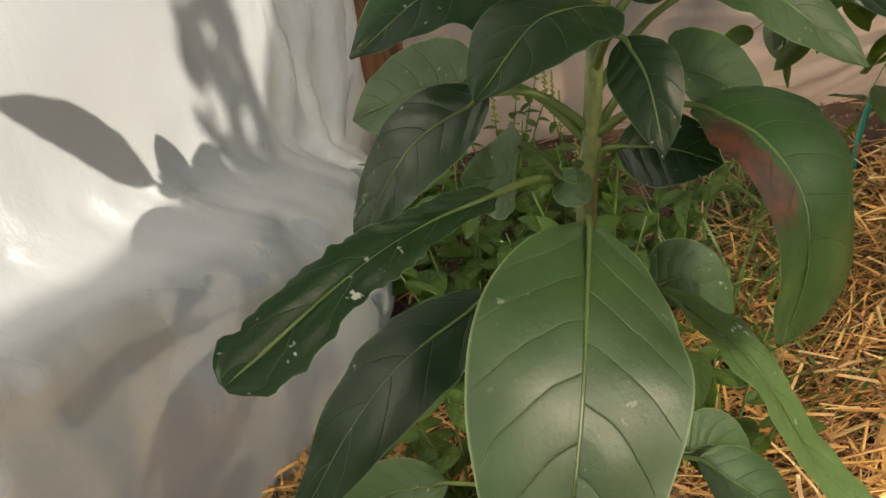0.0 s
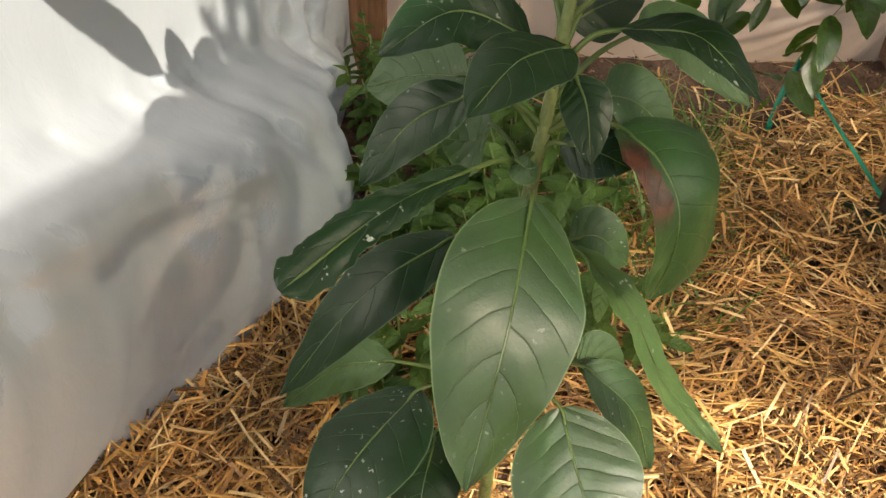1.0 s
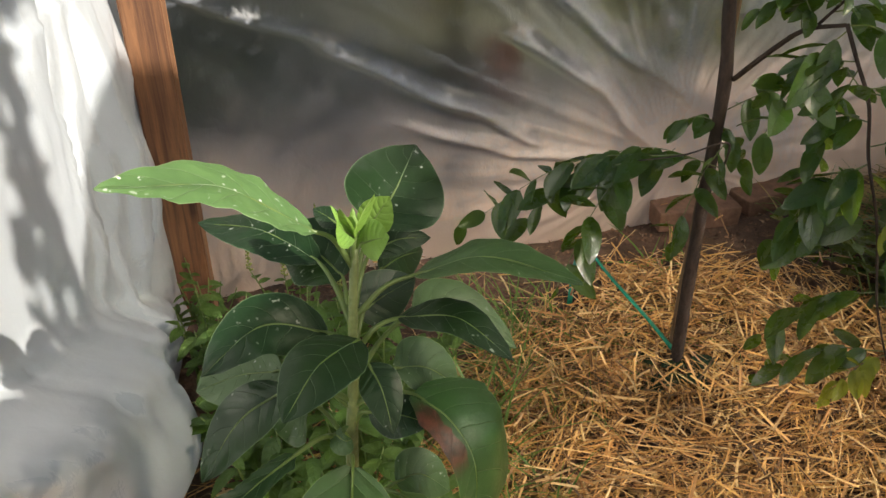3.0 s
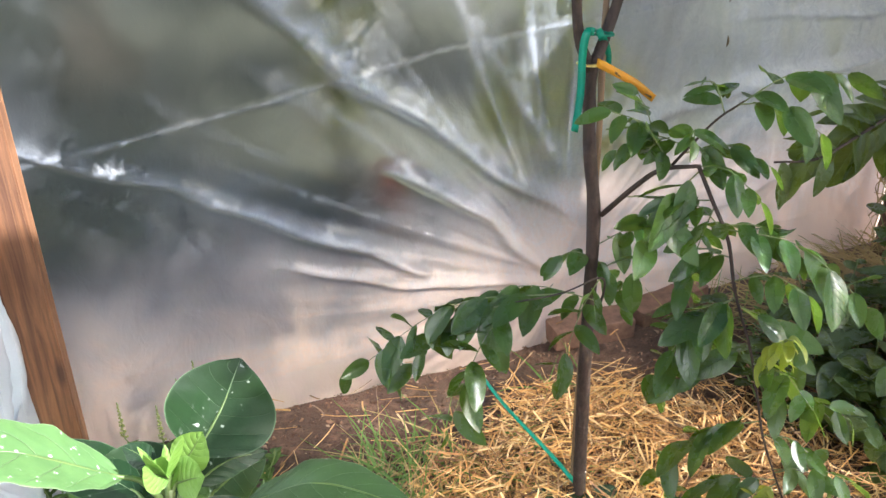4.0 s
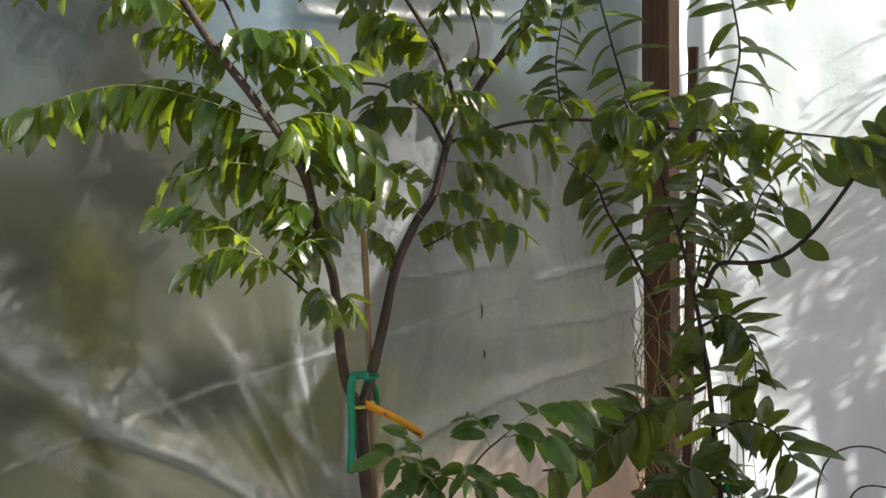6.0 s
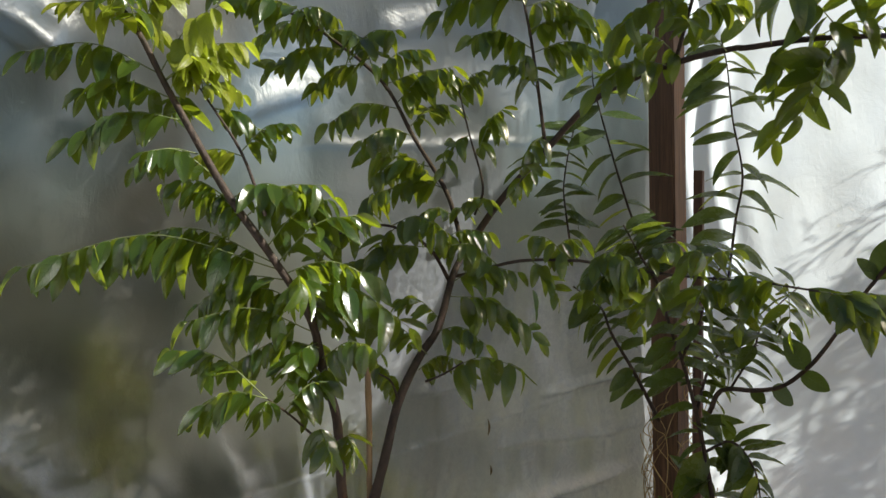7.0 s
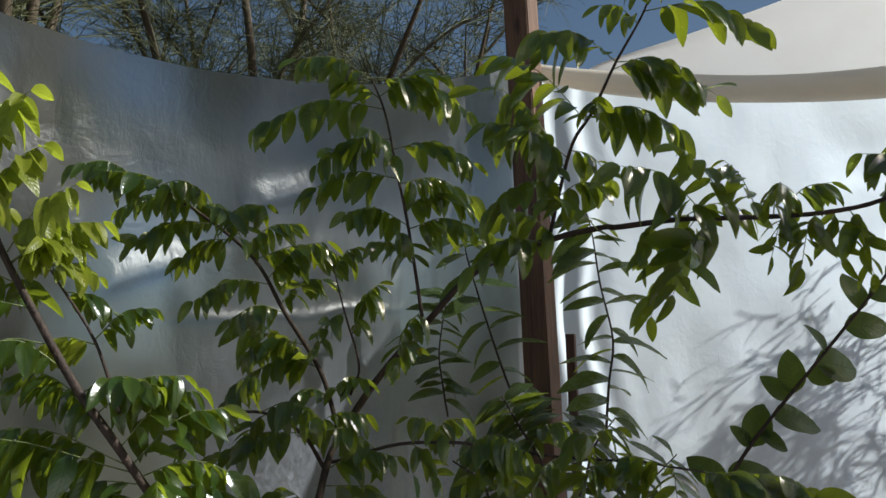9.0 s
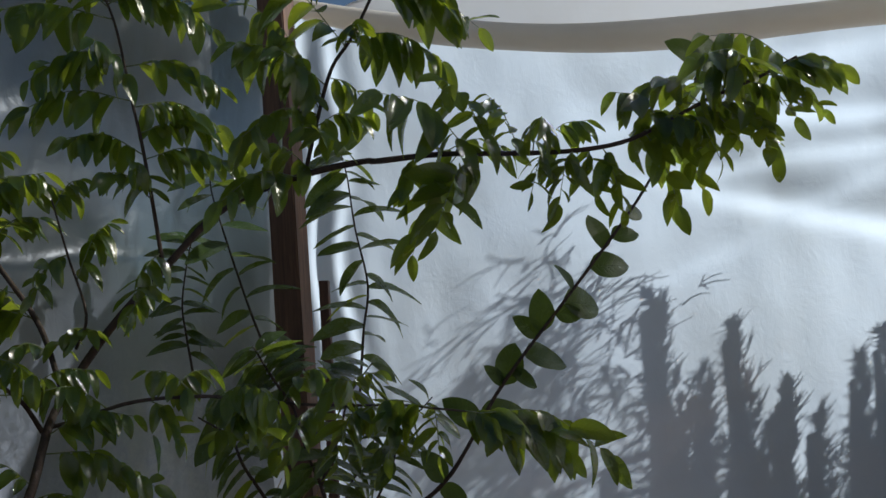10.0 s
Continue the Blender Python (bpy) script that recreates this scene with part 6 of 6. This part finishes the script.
def herb(name, at, stems, height, spread, leaves, size, label, seed, meshes=None, spikes=False, category="weed"):
    """A leafy herb: thin stems, each with leaves in turn, some with a flower spike."""
    rr = random.Random(seed)
    ob = empty(name, label, category, at)
    for _ in range(stems):
        b, r = rr.uniform(0, 6.28), spread * math.sqrt(rr.random())
        base = Vector(at) + Vector((0.35 * r * math.cos(b), 0.35 * r * math.sin(b), -0.006))
        top = Vector(at) + Vector((r * math.cos(b), r * math.sin(b), height * rr.uniform(0.55, 1.1)))
        line = spline([base, base.lerp(top, 0.5) + Vector((0, 0, 0.15 * height)), top], 12)
        m = Mesh()
        m.tube(line, [0.0022 - 0.0001 * i for i in range(12)], 5)
        if spikes:
            for q in range(26):
                u = q / 25
                p = top + Vector((0, 0, 0.075 * u))
                a2 = q * 2.4
                e = p + Vector((math.cos(a2), math.sin(a2), 0.3)) * 0.006 * (1.15 - u)
                m.tube([p, e], [0.0016, 0.0024], 4, 1)
            m.tube([top, top + Vector((0, 0, 0.078))], 0.0011, 4)
        under(ob, "stem", m.data("stem", [STALK, SPIKE]))
        for i in range(leaves):
            k = 2 + int(9 * (i + rr.random()) / leaves)
            a2 = rr.uniform(0, 6.28)
            way = Vector((math.cos(a2), math.sin(a2), rr.uniform(-0.35, 0.45)))
            lf = under(ob, "leaf", rr.choice(meshes or WEED))
            lf.matrix_basis = aim(line[min(k, 11)], way, Vector((rr.uniform(-0.3, 0.3), rr.uniform(-0.3, 0.3), 1)), size * rr.uniform(0.6, 1.15))
    return ob


SPIKE = plain("flower_spike", (0.30, 0.32, 0.08), 0.6, 0.4, 200)
herb("weed", (-0.02, 1.06, 0), 7, 0.24, 0.11, 9, 0.045, "leafy green weed at the foot of the white film", 31)
herb("weed", (0.10, 1.00, 0), 9, 0.26, 0.13, 10, 0.055, "bushy green weed behind the broad-leaved plant", 32)
herb("weed", (0.20, 0.84, 0), 8, 0.28, 0.12, 10, 0.055, "bushy green weed behind the broad-leaved plant", 33)
herb("weed", (0.04, 0.78, 0), 7, 0.25, 0.12, 9, 0.05, "bushy green weed behind the broad-leaved plant", 34)
herb("weed", (0.27, 0.62, 0), 6, 0.22, 0.09, 8, 0.045, "pale green weed in the straw", 35)
herb("weed", (0.02, 0.92, 0), 9, 0.27, 0.12, 11, 0.050, "bushy green weed behind the broad-leaved plant", 53)
herb("weed", (0.14, 0.72, 0), 9, 0.26, 0.12, 11, 0.048, "bushy green weed behind the broad-leaved plant", 54)
herb("weed", (0.30, 0.98, 0), 9, 0.22, 0.12, 11, 0.045, "bushy green weed among the grass", 55)
herb("weed", (-0.06, 1.20, 0), 9, 0.20, 0.12, 11, 0.035, "small-leaved weed at the foot of the white film", 56)
herb("weed", (0.22, 1.10, 0), 9, 0.20, 0.12, 11, 0.040, "bushy green weed among the grass", 57)
herb("weed", (0.00, 0.62, 0), 9, 0.20, 0.12, 11, 0.045, "bushy green weed behind the broad-leaved plant", 58)
herb("weed", (-0.03, 1.30, 0), 6, 0.17, 0.07, 8, 0.03, "small-leaved weed beside the timber post", 36)
herb("flowering_weed", (0.13, 1.27, 0), 5, 0.20, 0.10, 7, 0.03, "weed with upright yellow-green flower spikes", 37, None, True)
herb("flowering_weed", (0.25, 1.24, 0), 3, 0.17, 0.08, 6, 0.03, "weed with upright yellow-green flower spikes", 38, None, True)
herb("low_plant", (1.55, 0.92, 0), 12, 0.24, 0.22, 8, 0.085, "low dark-leaved plant over the straw", 41, WEED_DARK, category="plant")
herb("low_plant", (1.75, 0.80, 0), 12, 0.22, 0.22, 8, 0.085, "low dark-leaved plant over the straw", 42, WEED_DARK, category="plant")
herb("low_plant", (1.95, 0.70, 0), 9, 0.26, 0.18, 7, 0.085, "low dark-leaved plant over the straw", 44, WEED_DARK, category="plant")
herb("low_plant", (1.36, 0.95, 0), 11, 0.16, 0.17, 8, 0.060, "low dark-leaved plant over the soil", 46, WEED_DARK, category="plant")
herb("low_plant", (1.42, 0.70, 0), 11, 0.16, 0.17, 8, 0.070, "low dark-leaved plant over the soil", 47, WEED_DARK, category="plant")
herb("low_plant", (1.62, 1.12, 0), 11, 0.20, 0.17, 8, 0.065, "low dark-leaved plant over the soil", 48, WEED_DARK, category="plant")
herb("low_plant", (1.80, 1.02, 0), 11, 0.26, 0.17, 8, 0.070, "low dark-leaved plant over the soil", 49, WEED_DARK, category="plant")
herb("low_plant", (1.60, 0.62, 0), 11, 0.16, 0.17, 8, 0.075, "low dark-leaved plant over the soil", 50, WEED_DARK, category="plant")
herb("low_plant", (1.40, 1.18, 0), 11, 0.12, 0.17, 8, 0.050, "low dark-leaved plant over the soil", 51, WEED_DARK, category="plant")
herb("low_plant", (1.95, 1.15, 0), 11, 0.28, 0.17, 8, 0.065, "low dark-leaved plant over the soil", 52, WEED_DARK, category="plant")
herb("low_plant", (2.02, 1.02, 0), 8, 0.40, 0.18, 7, 0.085, "low dark-leaved plant by the bright film", 45, WEED_DARK, category="plant")


# ---------------------------------------------------------------- straw
def straw_cover():
    rr = random.Random(77)
    v, f = [], []

    def one(x, y, z, a, tilt, length, r, bend):
        n = len(v)
        d = Vector((math.cos(a) * math.cos(tilt), math.sin(a) * math.cos(tilt), math.sin(tilt)))
        s = Vector((-math.sin(a), math.cos(a), 0))
        up = s.cross(d) * -1
        for i in range(4):
            u = i / 3 - 0.5
            p = Vector((x, y, z)) + d * length * u + s * bend * (u * u - 0.08) * length - Vector((0, 0, 0.10 * length * u * u * (bend > 0)))
            for k in range(3):
                an = 2.094 * k + a
                q = p + (s * math.cos(an) + up * math.sin(an) * 0.7) * r
                v.append((q.x, q.y, max(q.z, -0.004)))
        for i in range(3):
            for k in range(3):
                f.append((n + 3 * i + k, n + 3 * i + (k + 1) % 3, n + 3 * i + 3 + (k + 1) % 3, n + 3 * i + 3 + k))

    made = 0
    while made < 21500:
        x, y = rr.uniform(-0.55, 2.3), rr.uniform(0.1, 1.5)
        keep = 1.0
        bare = 0.94 + 0.24 * min(1.0, max(0.0, x - 0.45) / 0.4) - 0.15 * min(1.0, max(0.0, x - 1.1) / 0.2) + 0.08 * noise.noise(Vector((x * 5, y * 5, 14)))
        if y > bare:
            keep *= max(0.012, 1 - (y - bare) / 0.14)
        if x > 1.15 and y > 0.55:
            keep *= max(0.10, 1 - (x - 1.15) / 0.3)
        edge = belly_line(y) - 0.03
        if x < edge + 0.02:
            continue
        if x < 0.15 and y > 0.75:
            keep *= 0.18
        keep *= 0.7 + 0.5 * (noise.noise(Vector((x * 4.5, y * 4.5, 4))) > -0.18)
        if rr.random() > keep:
            continue
        lump = 0.5 + 0.5 * noise.noise(Vector((x * 6, y * 6, 8)))
        turn = 2.2 * noise.noise(Vector((x * 5, y * 5, 21)))
        if rr.random() < 0.3:
            one(x, y, 0.010 + rr.random() * (0.030 + 0.035 * lump), rr.uniform(0, 6.28), rr.gauss(0.15, 0.35), rr.uniform(0.03, 0.09), rr.uniform(0.0012, 0.0030), rr.uniform(-0.2, 0.2))
            made += 1
            continue
        one(x, y, 0.004 + rr.random() ** 1.6 * (0.022 + 0.045 * lump), rr.gauss(0.4 + turn, 0.75), rr.gauss(0, 0.17), rr.uniform(0.05, 0.17), rr.uniform(0.0006, 0.0018), rr.uniform(-0.2, 0.35))
        made += 1
    ob = new("straw_mulch", mesh_from("straw_mulch", v, f, STRAW, False))
    tagged(ob, "loose golden straw mulch spread over the soil", "straw", kind="stuff")
    # crumbs, chips and dry leaf bits on the bare soil
    m = Mesh()
    for _ in range(4200):
        x, y = rr.uniform(-0.1, 1.6), rr.uniform(0.82, 1.5)
        if y < 1.05 and rr.random() < 0.6:
            continue
        s = rr.uniform(0.002, 0.009)
        c = Vector((x, y, ground_height(x, y) + s * 0.4))
        pts = [c + Vector((rr.uniform(-1, 1), rr.uniform(-1, 1), rr.uniform(-0.6, 0.7))) * s for _ in range(4)]
        m.add(pts, [(0, 1, 2), (0, 3, 1), (1, 3, 2), (2, 3, 0)])
    tagged(new("soil_crumbs", m.data("soil_crumbs", CRUMB, smooth=False)), "brown soil crumbs and bark chips by the film", "soil", kind="stuff")


def crumb_material():
    m = Nodes("crumbs")
    c = m.ramp(m.island(), (0.0, (0.05, 0.03, 0.02)), (0.5, (0.16, 0.085, 0.05)), (0.85, (0.27, 0.15, 0.085)), (1.0, (0.4, 0.3, 0.2)))
    return m.done(m.principled(c, 0.95))


CRUMB = crumb_material()
straw_cover()

# dark weed round the young tree's foot
low = empty("low_weed", "dark flat-leaved weed at the young tree's foot", "weed", (0.80, 0.90, 0))
rl = random.Random(9)
LOW = blades("leaf", LEAF_BIG, 4, 0.6, 0.15, 0.3, 160)
for k in range(12):
    a2 = rl.uniform(0, 6.28)
    lf = under(low, "leaf", rl.choice(LOW))
    lf.matrix_basis = aim((0.80 + rl.uniform(-0.04, 0.04), 0.90 + rl.uniform(-0.04, 0.04), 0.025 + rl.uniform(0, 0.02)), (math.cos(a2), math.sin(a2), rl.uniform(-0.1, 0.3)), (0, 0, 1), rl.uniform(0.035, 0.065))


# ---------------------------------------------------------------- outside: trees and bushes beyond the film
FAR_TWIG = plain("green_twig", (0.12, 0.13, 0.05), 0.7, 0.4, 20)
FAR_LEAF = plain("far_leaf", (0.030, 0.040, 0.027), 0.6, 0.5, 6, (0.06, 0.085, 0.035))
# sunlit brightness of the shaded bushes is put into their leaf colour
FAR_LEAF_SUNLIT = plain("far_sunlit_leaf", (0.62, 0.60, 0.10), 0.6, 0.3, 6, (0.8, 0.78, 0.1))
CLAY = plain("terracotta", (0.42, 0.13, 0.06), 0.8)


def strand(verts, faces, a, b, r0, r1, sag=0.0, segs=3):
    """A thin three-sided twig."""
    n = len(verts)
    d = (b - a)
    s = d.cross(Vector((0.3, 0.5, 0.8))).normalized()
    t = d.cross(s).normalized()
    for i in range(segs + 1):
        u = i / segs
        p = a + d * u + Vector((0, 0, -sag * u * u))
        r = r0 + (r1 - r0) * u
        verts += [p + s * r, p - s * r * 0.5 + t * r * 0.87, p - s * r * 0.5 - t * r * 0.87]
    for i in range(segs):
        for k in range(3):
            faces.append((n + 3 * i + k, n + 3 * i + (k + 1) % 3, n + 3 * i + 3 + (k + 1) % 3, n + 3 * i + 3 + k))


def feathery_tree(at, height, spread, limbs, seed, twigs, label, low=0.9, thick=1.0, reach=1.0):
    """A many-stemmed tree with green twigs like needles: trunk and limbs, then thin strands along every limb."""
    rr = random.Random(seed)
    tree = empty("tree", label, "tree", at)
    base = Vector(at)
    ends = []
    m = Mesh()
    stub = base + Vector((rr.uniform(-0.1, 0.1), rr.uniform(-0.1, 0.1), low))
    m.tube(spline([base - Vector((0, 0, 0.2)), stub], 6), [thick * r for r in (0.11, 0.10, 0.095, 0.09, 0.085, 0.08)], 9)
    under(tree, "trunk", m.data("trunk", BARK_GREY))
    for k in range(limbs):
        a = 6.28 * k / limbs + rr.uniform(-0.4, 0.4)
        q = stub + Vector((math.cos(a), math.sin(a), 0)) * spread * rr.uniform(0.35, 1.0) + Vector((0, 0, (height - low) * rr.uniform(0.75, 1.05)))
        mid = stub.lerp(q, 0.5) + Vector((rr.uniform(-0.2, 0.2), rr.uniform(-0.2, 0.2), 0.25)) * reach
        line = spline([stub, mid, q], 20)
        m = Mesh()
        m.tube(line, [thick * (0.055 - 0.0024 * i) for i in range(20)], 7)
        under(tree, "limb", m.data("limb", BARK_GREY))
        ends.append(line)
        for _ in range(5):
            i = rr.randrange(5, 18)
            b = line[i] + Vector((rr.uniform(-0.7, 0.7), rr.uniform(-0.7, 0.7), rr.uniform(0.2, 0.9))) * (0.4 + 0.6 * thick) * reach
            sub = spline([line[i], line[i].lerp(b, 0.5) + Vector((0, 0, 0.1)), b], 12)
            m = Mesh()
            m.tube(sub, [thick * (0.018 - 0.0012 * j) for j in range(12)], 6)
            under(tree, "limb", m.data("limb", BARK_GREY))
            ends.append(sub)
    v, f = [], []
    for _ in range(twigs):
        line = rr.choice(ends)
        p = line[rr.randrange(len(line) // 4, len(line))] + Vector((rr.gauss(0, 0.05), rr.gauss(0, 0.05), rr.gauss(0, 0.05)))
        d = Vector((rr.gauss(0, 1), rr.gauss(0, 1), rr.gauss(0.45, 0.7))).normalized()
        q = p + d * rr.uniform(0.25, 0.6) * (0.45 + 0.55 * thick) * reach
        strand(v, f, p, q, 0.004, 0.0015, rr.uniform(-0.05, 0.12))
        for _ in range(4):
            u = rr.uniform(0.2, 1)
            w = p.lerp(q, u)
            e = w + (d + Vector((rr.gauss(0, 0.55), rr.gauss(0, 0.55), rr.gauss(0, 0.5)))).normalized() * rr.uniform(0.10, 0.30) * reach
            strand(v, f, w, e, 0.0022, 0.001, 0.02, 2)
    under(tree, "crown", mesh_from("crown", v, f, FAR_TWIG, False))
    return tree


feathery_tree((1.6, 4.3, 0), 5.2, 1.7, 6, 1, 2500, "feathery green-twigged tree rising beyond the hazy film")
feathery_tree((3.6, 5.2, 0), 5.6, 1.9, 6, 2, 2500, "feathery green-twigged tree rising beyond the hazy film")
feathery_tree((5.6, 5.4, 0), 5.2, 1.7, 5, 3, 1900, "feathery green-twigged tree beyond the corner post")
feathery_tree((0.2, 5.6, 0), 5.4, 1.6, 5, 4, 1900, "feathery green-twigged tree rising beyond the hazy film")


def pointed_tree(at, height, radius, seed, count, from_h):
    """A slim upright conifer-like tree: trunk, and sprays that point up and out."""
    rr = random.Random(seed)
    tree = empty("slim_tree", "slim pointed evergreen outside the bright film", "tree", at, "evergreens outside")
    base = Vector(at)
    m = Mesh()
    m.tube([base - Vector((0, 0, 0.2)), base + Vector((0, 0, height * 0.5)), base + Vector((0.02, 0, height * 0.97))], [0.06, 0.035, 0.006], 7)
    under(tree, "trunk", m.data("trunk", BARK_GREY))
    v, f = [], []
    for _ in range(2 * count):
        u = rr.random()
        h = from_h + (height - from_h) * u
        a = rr.uniform(0, 6.28)
        gap = noise.noise(Vector((math.cos(a) * 1.2, math.sin(a) * 1.2, h * 11 + seed)))
        if gap < -0.12:
            continue
        r = (2.5 * radius * (1 - u) + 0.003) * (0.15 + 0.9 * max(0.0, gap) + 0.65 * rr.random())
        p = base + Vector((0.15 * r * math.cos(a), 0.15 * r * math.sin(a), h - 1.1 * r - 0.02))
        q = base + Vector((math.cos(a) * r, math.sin(a) * r, h))
        strand(v, f, p, q, 0.0022, 0.0012, 0.0)
        for _ in range(6):
            w = p.lerp(q, rr.uniform(0.25, 1))
            e = w + Vector((rr.gauss(0, 0.010), rr.gauss(0, 0.010), rr.uniform(0.008, 0.035)))
            strand(v, f, w, e, 0.0024, 0.0008, 0, 2)
    under(tree, "crown", mesh_from("crown", v, f, FAR_TWIG, False))
    return tree


SHADE_AT = Vector((SUN_DIR.x, SUN_DIR.y, SUN_DIR.z)) / math.hypot(SUN_DIR.x, SUN_DIR.y)
for k, (x, y, z, far, r, n) in enumerate([(2.58, 0.49, 1.33, 0.55, 0.060, 150), (2.60, 0.40, 1.06, 0.7, 0.055, 110), (2.62, 0.31, 1.20, 0.6, 0.055, 130), (2.66, 0.18, 1.02, 0.5, 0.06, 130),
                                        (2.71, -0.03, 1.10, 0.65, 0.065, 150), (2.69, 0.08, 0.96, 0.6, 0.055, 110), (2.74, -0.12, 1.20, 0.55, 0.06, 130),
                                        (2.78, -0.32, 1.1, 0.6, 0.08, 150), (2.64, 0.24, 0.90, 0.75, 0.05, 110)]):
    top = Vector((x - 0.03, y + 0.18, z - 0.08)) + SHADE_AT * 1.3 * far
    pointed_tree((top.x, top.y, 0), top.z, r, 50 + k, n, max(0.15, top.z - 0.8))


q = Vector((2.36, 1.17, 0.50)) + SHADE_AT * 1.2
feathery_tree((q.x, q.y, 0), q.z + 0.60, 0.12, 6, 9, 420, "feathery small tree outside the bright film", q.z - 0.3, 0.07, 0.22)


def pinnate_shadow_tree(at, seed):
    """An unseen small tree by the front film, added so its drooping leaflets throw their shade on the white film."""
    rr = random.Random(seed)
    tree = empty("pinnate_shadow_tree", "unseen small tree with drooping narrow leaflets, added to shade the white film", "tree", at)
    base = Vector(at)
    head = Vector((-0.25, 1.03, 0.98)) + SHADE_AT * 2.2
    m = Mesh()
    m.tube(spline([base - Vector((0, 0, 0.1)), base.lerp(head, 0.5) + Vector((0.06, 0.02, 0)), head], 14), [0.030 - 0.0014 * i for i in range(14)], 8)
    under(tree, "trunk", m.data("trunk", BARK))
    tips = [(0.10, -0.33, -0.02), (0.04, -0.16, -0.10), (0.0, 0.02, -0.16), (-0.04, 0.16, -0.22), (0.05, -0.26, 0.10), (-0.02, 0.10, 0.02), (0.0, -0.06, -0.62)]
    crown = Mesh()
    for k, tip in enumerate(tips):
        q = head + Vector(tip)
        line = spline([head, head.lerp(q, 0.5) + Vector((0, 0, 0.05)), q], 14)
        m = Mesh()
        m.tube(line, [0.005 - 0.0003 * i for i in range(14)], 6)
        under(tree, "limb", m.data("limb", BARK))
        for i in range(105 if k < 6 else 80):
            p = line[rr.randrange(2, 14)] + Vector((rr.gauss(0, 0.02), rr.gauss(0, 0.025), rr.gauss(0, 0.02)))
            way = Vector((rr.gauss(0, 0.35), rr.gauss(0.35, 0.35), -1))
            v, f, uv = blade(1, 0.30, 0.3, 0.2, 0.02, 1, i, 6, 2)
            mat = aim(p, way, Vector((rr.gauss(0.7, 0.4), rr.gauss(-0.5, 0.4), 0.4)), rr.uniform(0.08, 0.13))
            crown.add([mat @ Vector(c) for c in v], f, uv)
    under(tree, "crown", crown.data("crown", LEAFLET))


pinnate_shadow_tree((1.30, -0.72, 0), 77)


def bush(at, size, seed, mat, label, count=1600, leaf=0.05):
    rr = random.Random(seed)
    ob = empty("bush", label, "bush", at)
    base = Vector(at)
    m = Mesh()
    for k in range(6):
        a = rr.uniform(0, 6.28)
        m.tube(spline([base - Vector((0, 0, 0.1)), base + Vector((0.3 * size[0] * math.cos(a), 0.3 * size[1] * math.sin(a), size[2] * 0.5)), base + Vector((0.7 * size[0] * math.cos(a), 0.7 * size[1] * math.sin(a), size[2] * 0.9))], 8), [0.02 - 0.002 * i for i in range(8)], 5)
    under(ob, "branches", m.data("branches", BARK_GREY))
    m = Mesh()
    for _ in range(count):
        d = Vector((rr.gauss(0, 1), rr.gauss(0, 1), rr.gauss(0, 1))).normalized() * rr.uniform(0.55, 1.0)
        w = 0.8 + 0.45 * noise.noise(d * 2.1 + Vector((seed, 0, 0)))
        p = base + Vector((d.x * size[0] * w, d.y * size[1] * w, size[2] * 0.55 + d.z * size[2] * 0.5 * w))
        if p.z < 0.02:
            continue
        t = Vector((rr.gauss(0, 1), rr.gauss(0, 1), rr.gauss(0, 1))).normalized()
        s = t.cross(Vector((rr.gauss(0, 1), rr.gauss(0, 1), rr.gauss(0, 1)))).normalized()
        lf = leaf * rr.uniform(0.6, 1.3)
        m.add([p, p + t * lf * 0.5 + s * lf * 0.25, p + t * lf, p + t * lf * 0.5 - s * lf * 0.25], [(0, 1, 2, 3)])
    under(ob, "foliage", m.data("foliage", mat))


bush((-0.3, 3.2, 0), (0.9, 0.6, 2.3), 61, FAR_LEAF, "dense dark-green bush behind the hazy film", 2600, 0.09)
bush((1.0, 3.4, 0), (0.9, 0.6, 2.5), 62, FAR_LEAF, "dense dark-green bush behind the hazy film", 2600, 0.09)
bush((2.5, 3.3, 0), (0.9, 0.6, 2.4), 63, FAR_LEAF, "dense dark-green bush behind the hazy film", 2600, 0.09)
bush((4.0, 3.2, 0), (0.9, 0.6, 2.2), 64, FAR_LEAF, "dense dark-green bush behind the hazy film", 2200, 0.09)
bush((1.33, 2.0, 0), (0.24, 0.12, 0.80), 65, FAR_LEAF_SUNLIT, "yellow-green bush close behind the hazy film", 1300, 0.07)
bush((0.84, 2.5, 0), (0.14, 0.10, 1.15), 66, FAR_LEAF_SUNLIT, "yellow-green bush close behind the hazy film", 130, 0.07)
m = Mesh()
prof = [(0.04, 0.0), (0.055, 0.08), (0.065, 0.11), (0.065, 0.125), (0.055, 0.125), (0.05, 0.06), (0.0, 0.05)]
v = [(0.92 + r * math.cos(6.2832 * k / 20), 2.30 + r * math.sin(6.2832 * k / 20), 0.12 + z) for r, z in prof for k in range(20)]
m.add(v, [(i * 20 + k, i * 20 + (k + 1) % 20, (i + 1) * 20 + (k + 1) % 20, (i + 1) * 20 + k) for i in range(len(prof) - 1) for k in range(20)])
tagged(new("clay_pot", m.data("clay_pot", CLAY)), "orange clay pot on a block behind the film", "pot")

m = Mesh()
box(m, (0.86, 2.24, -0.01), (0.98, 2.36, 0.12), 0.008)
tagged(new("wood_block", m.data("wood_block", DARK_WOOD)), "dark wooden block under the clay pot", "block")
q = Vector((2.41, 0.98, 0)) + SHADE_AT * 0.9
bush((q.x, q.y, 0), (0.16, 0.16, 1.3), 67, FAR_LEAF, "sparse leafy bush outside the bright film", 80, 0.05)
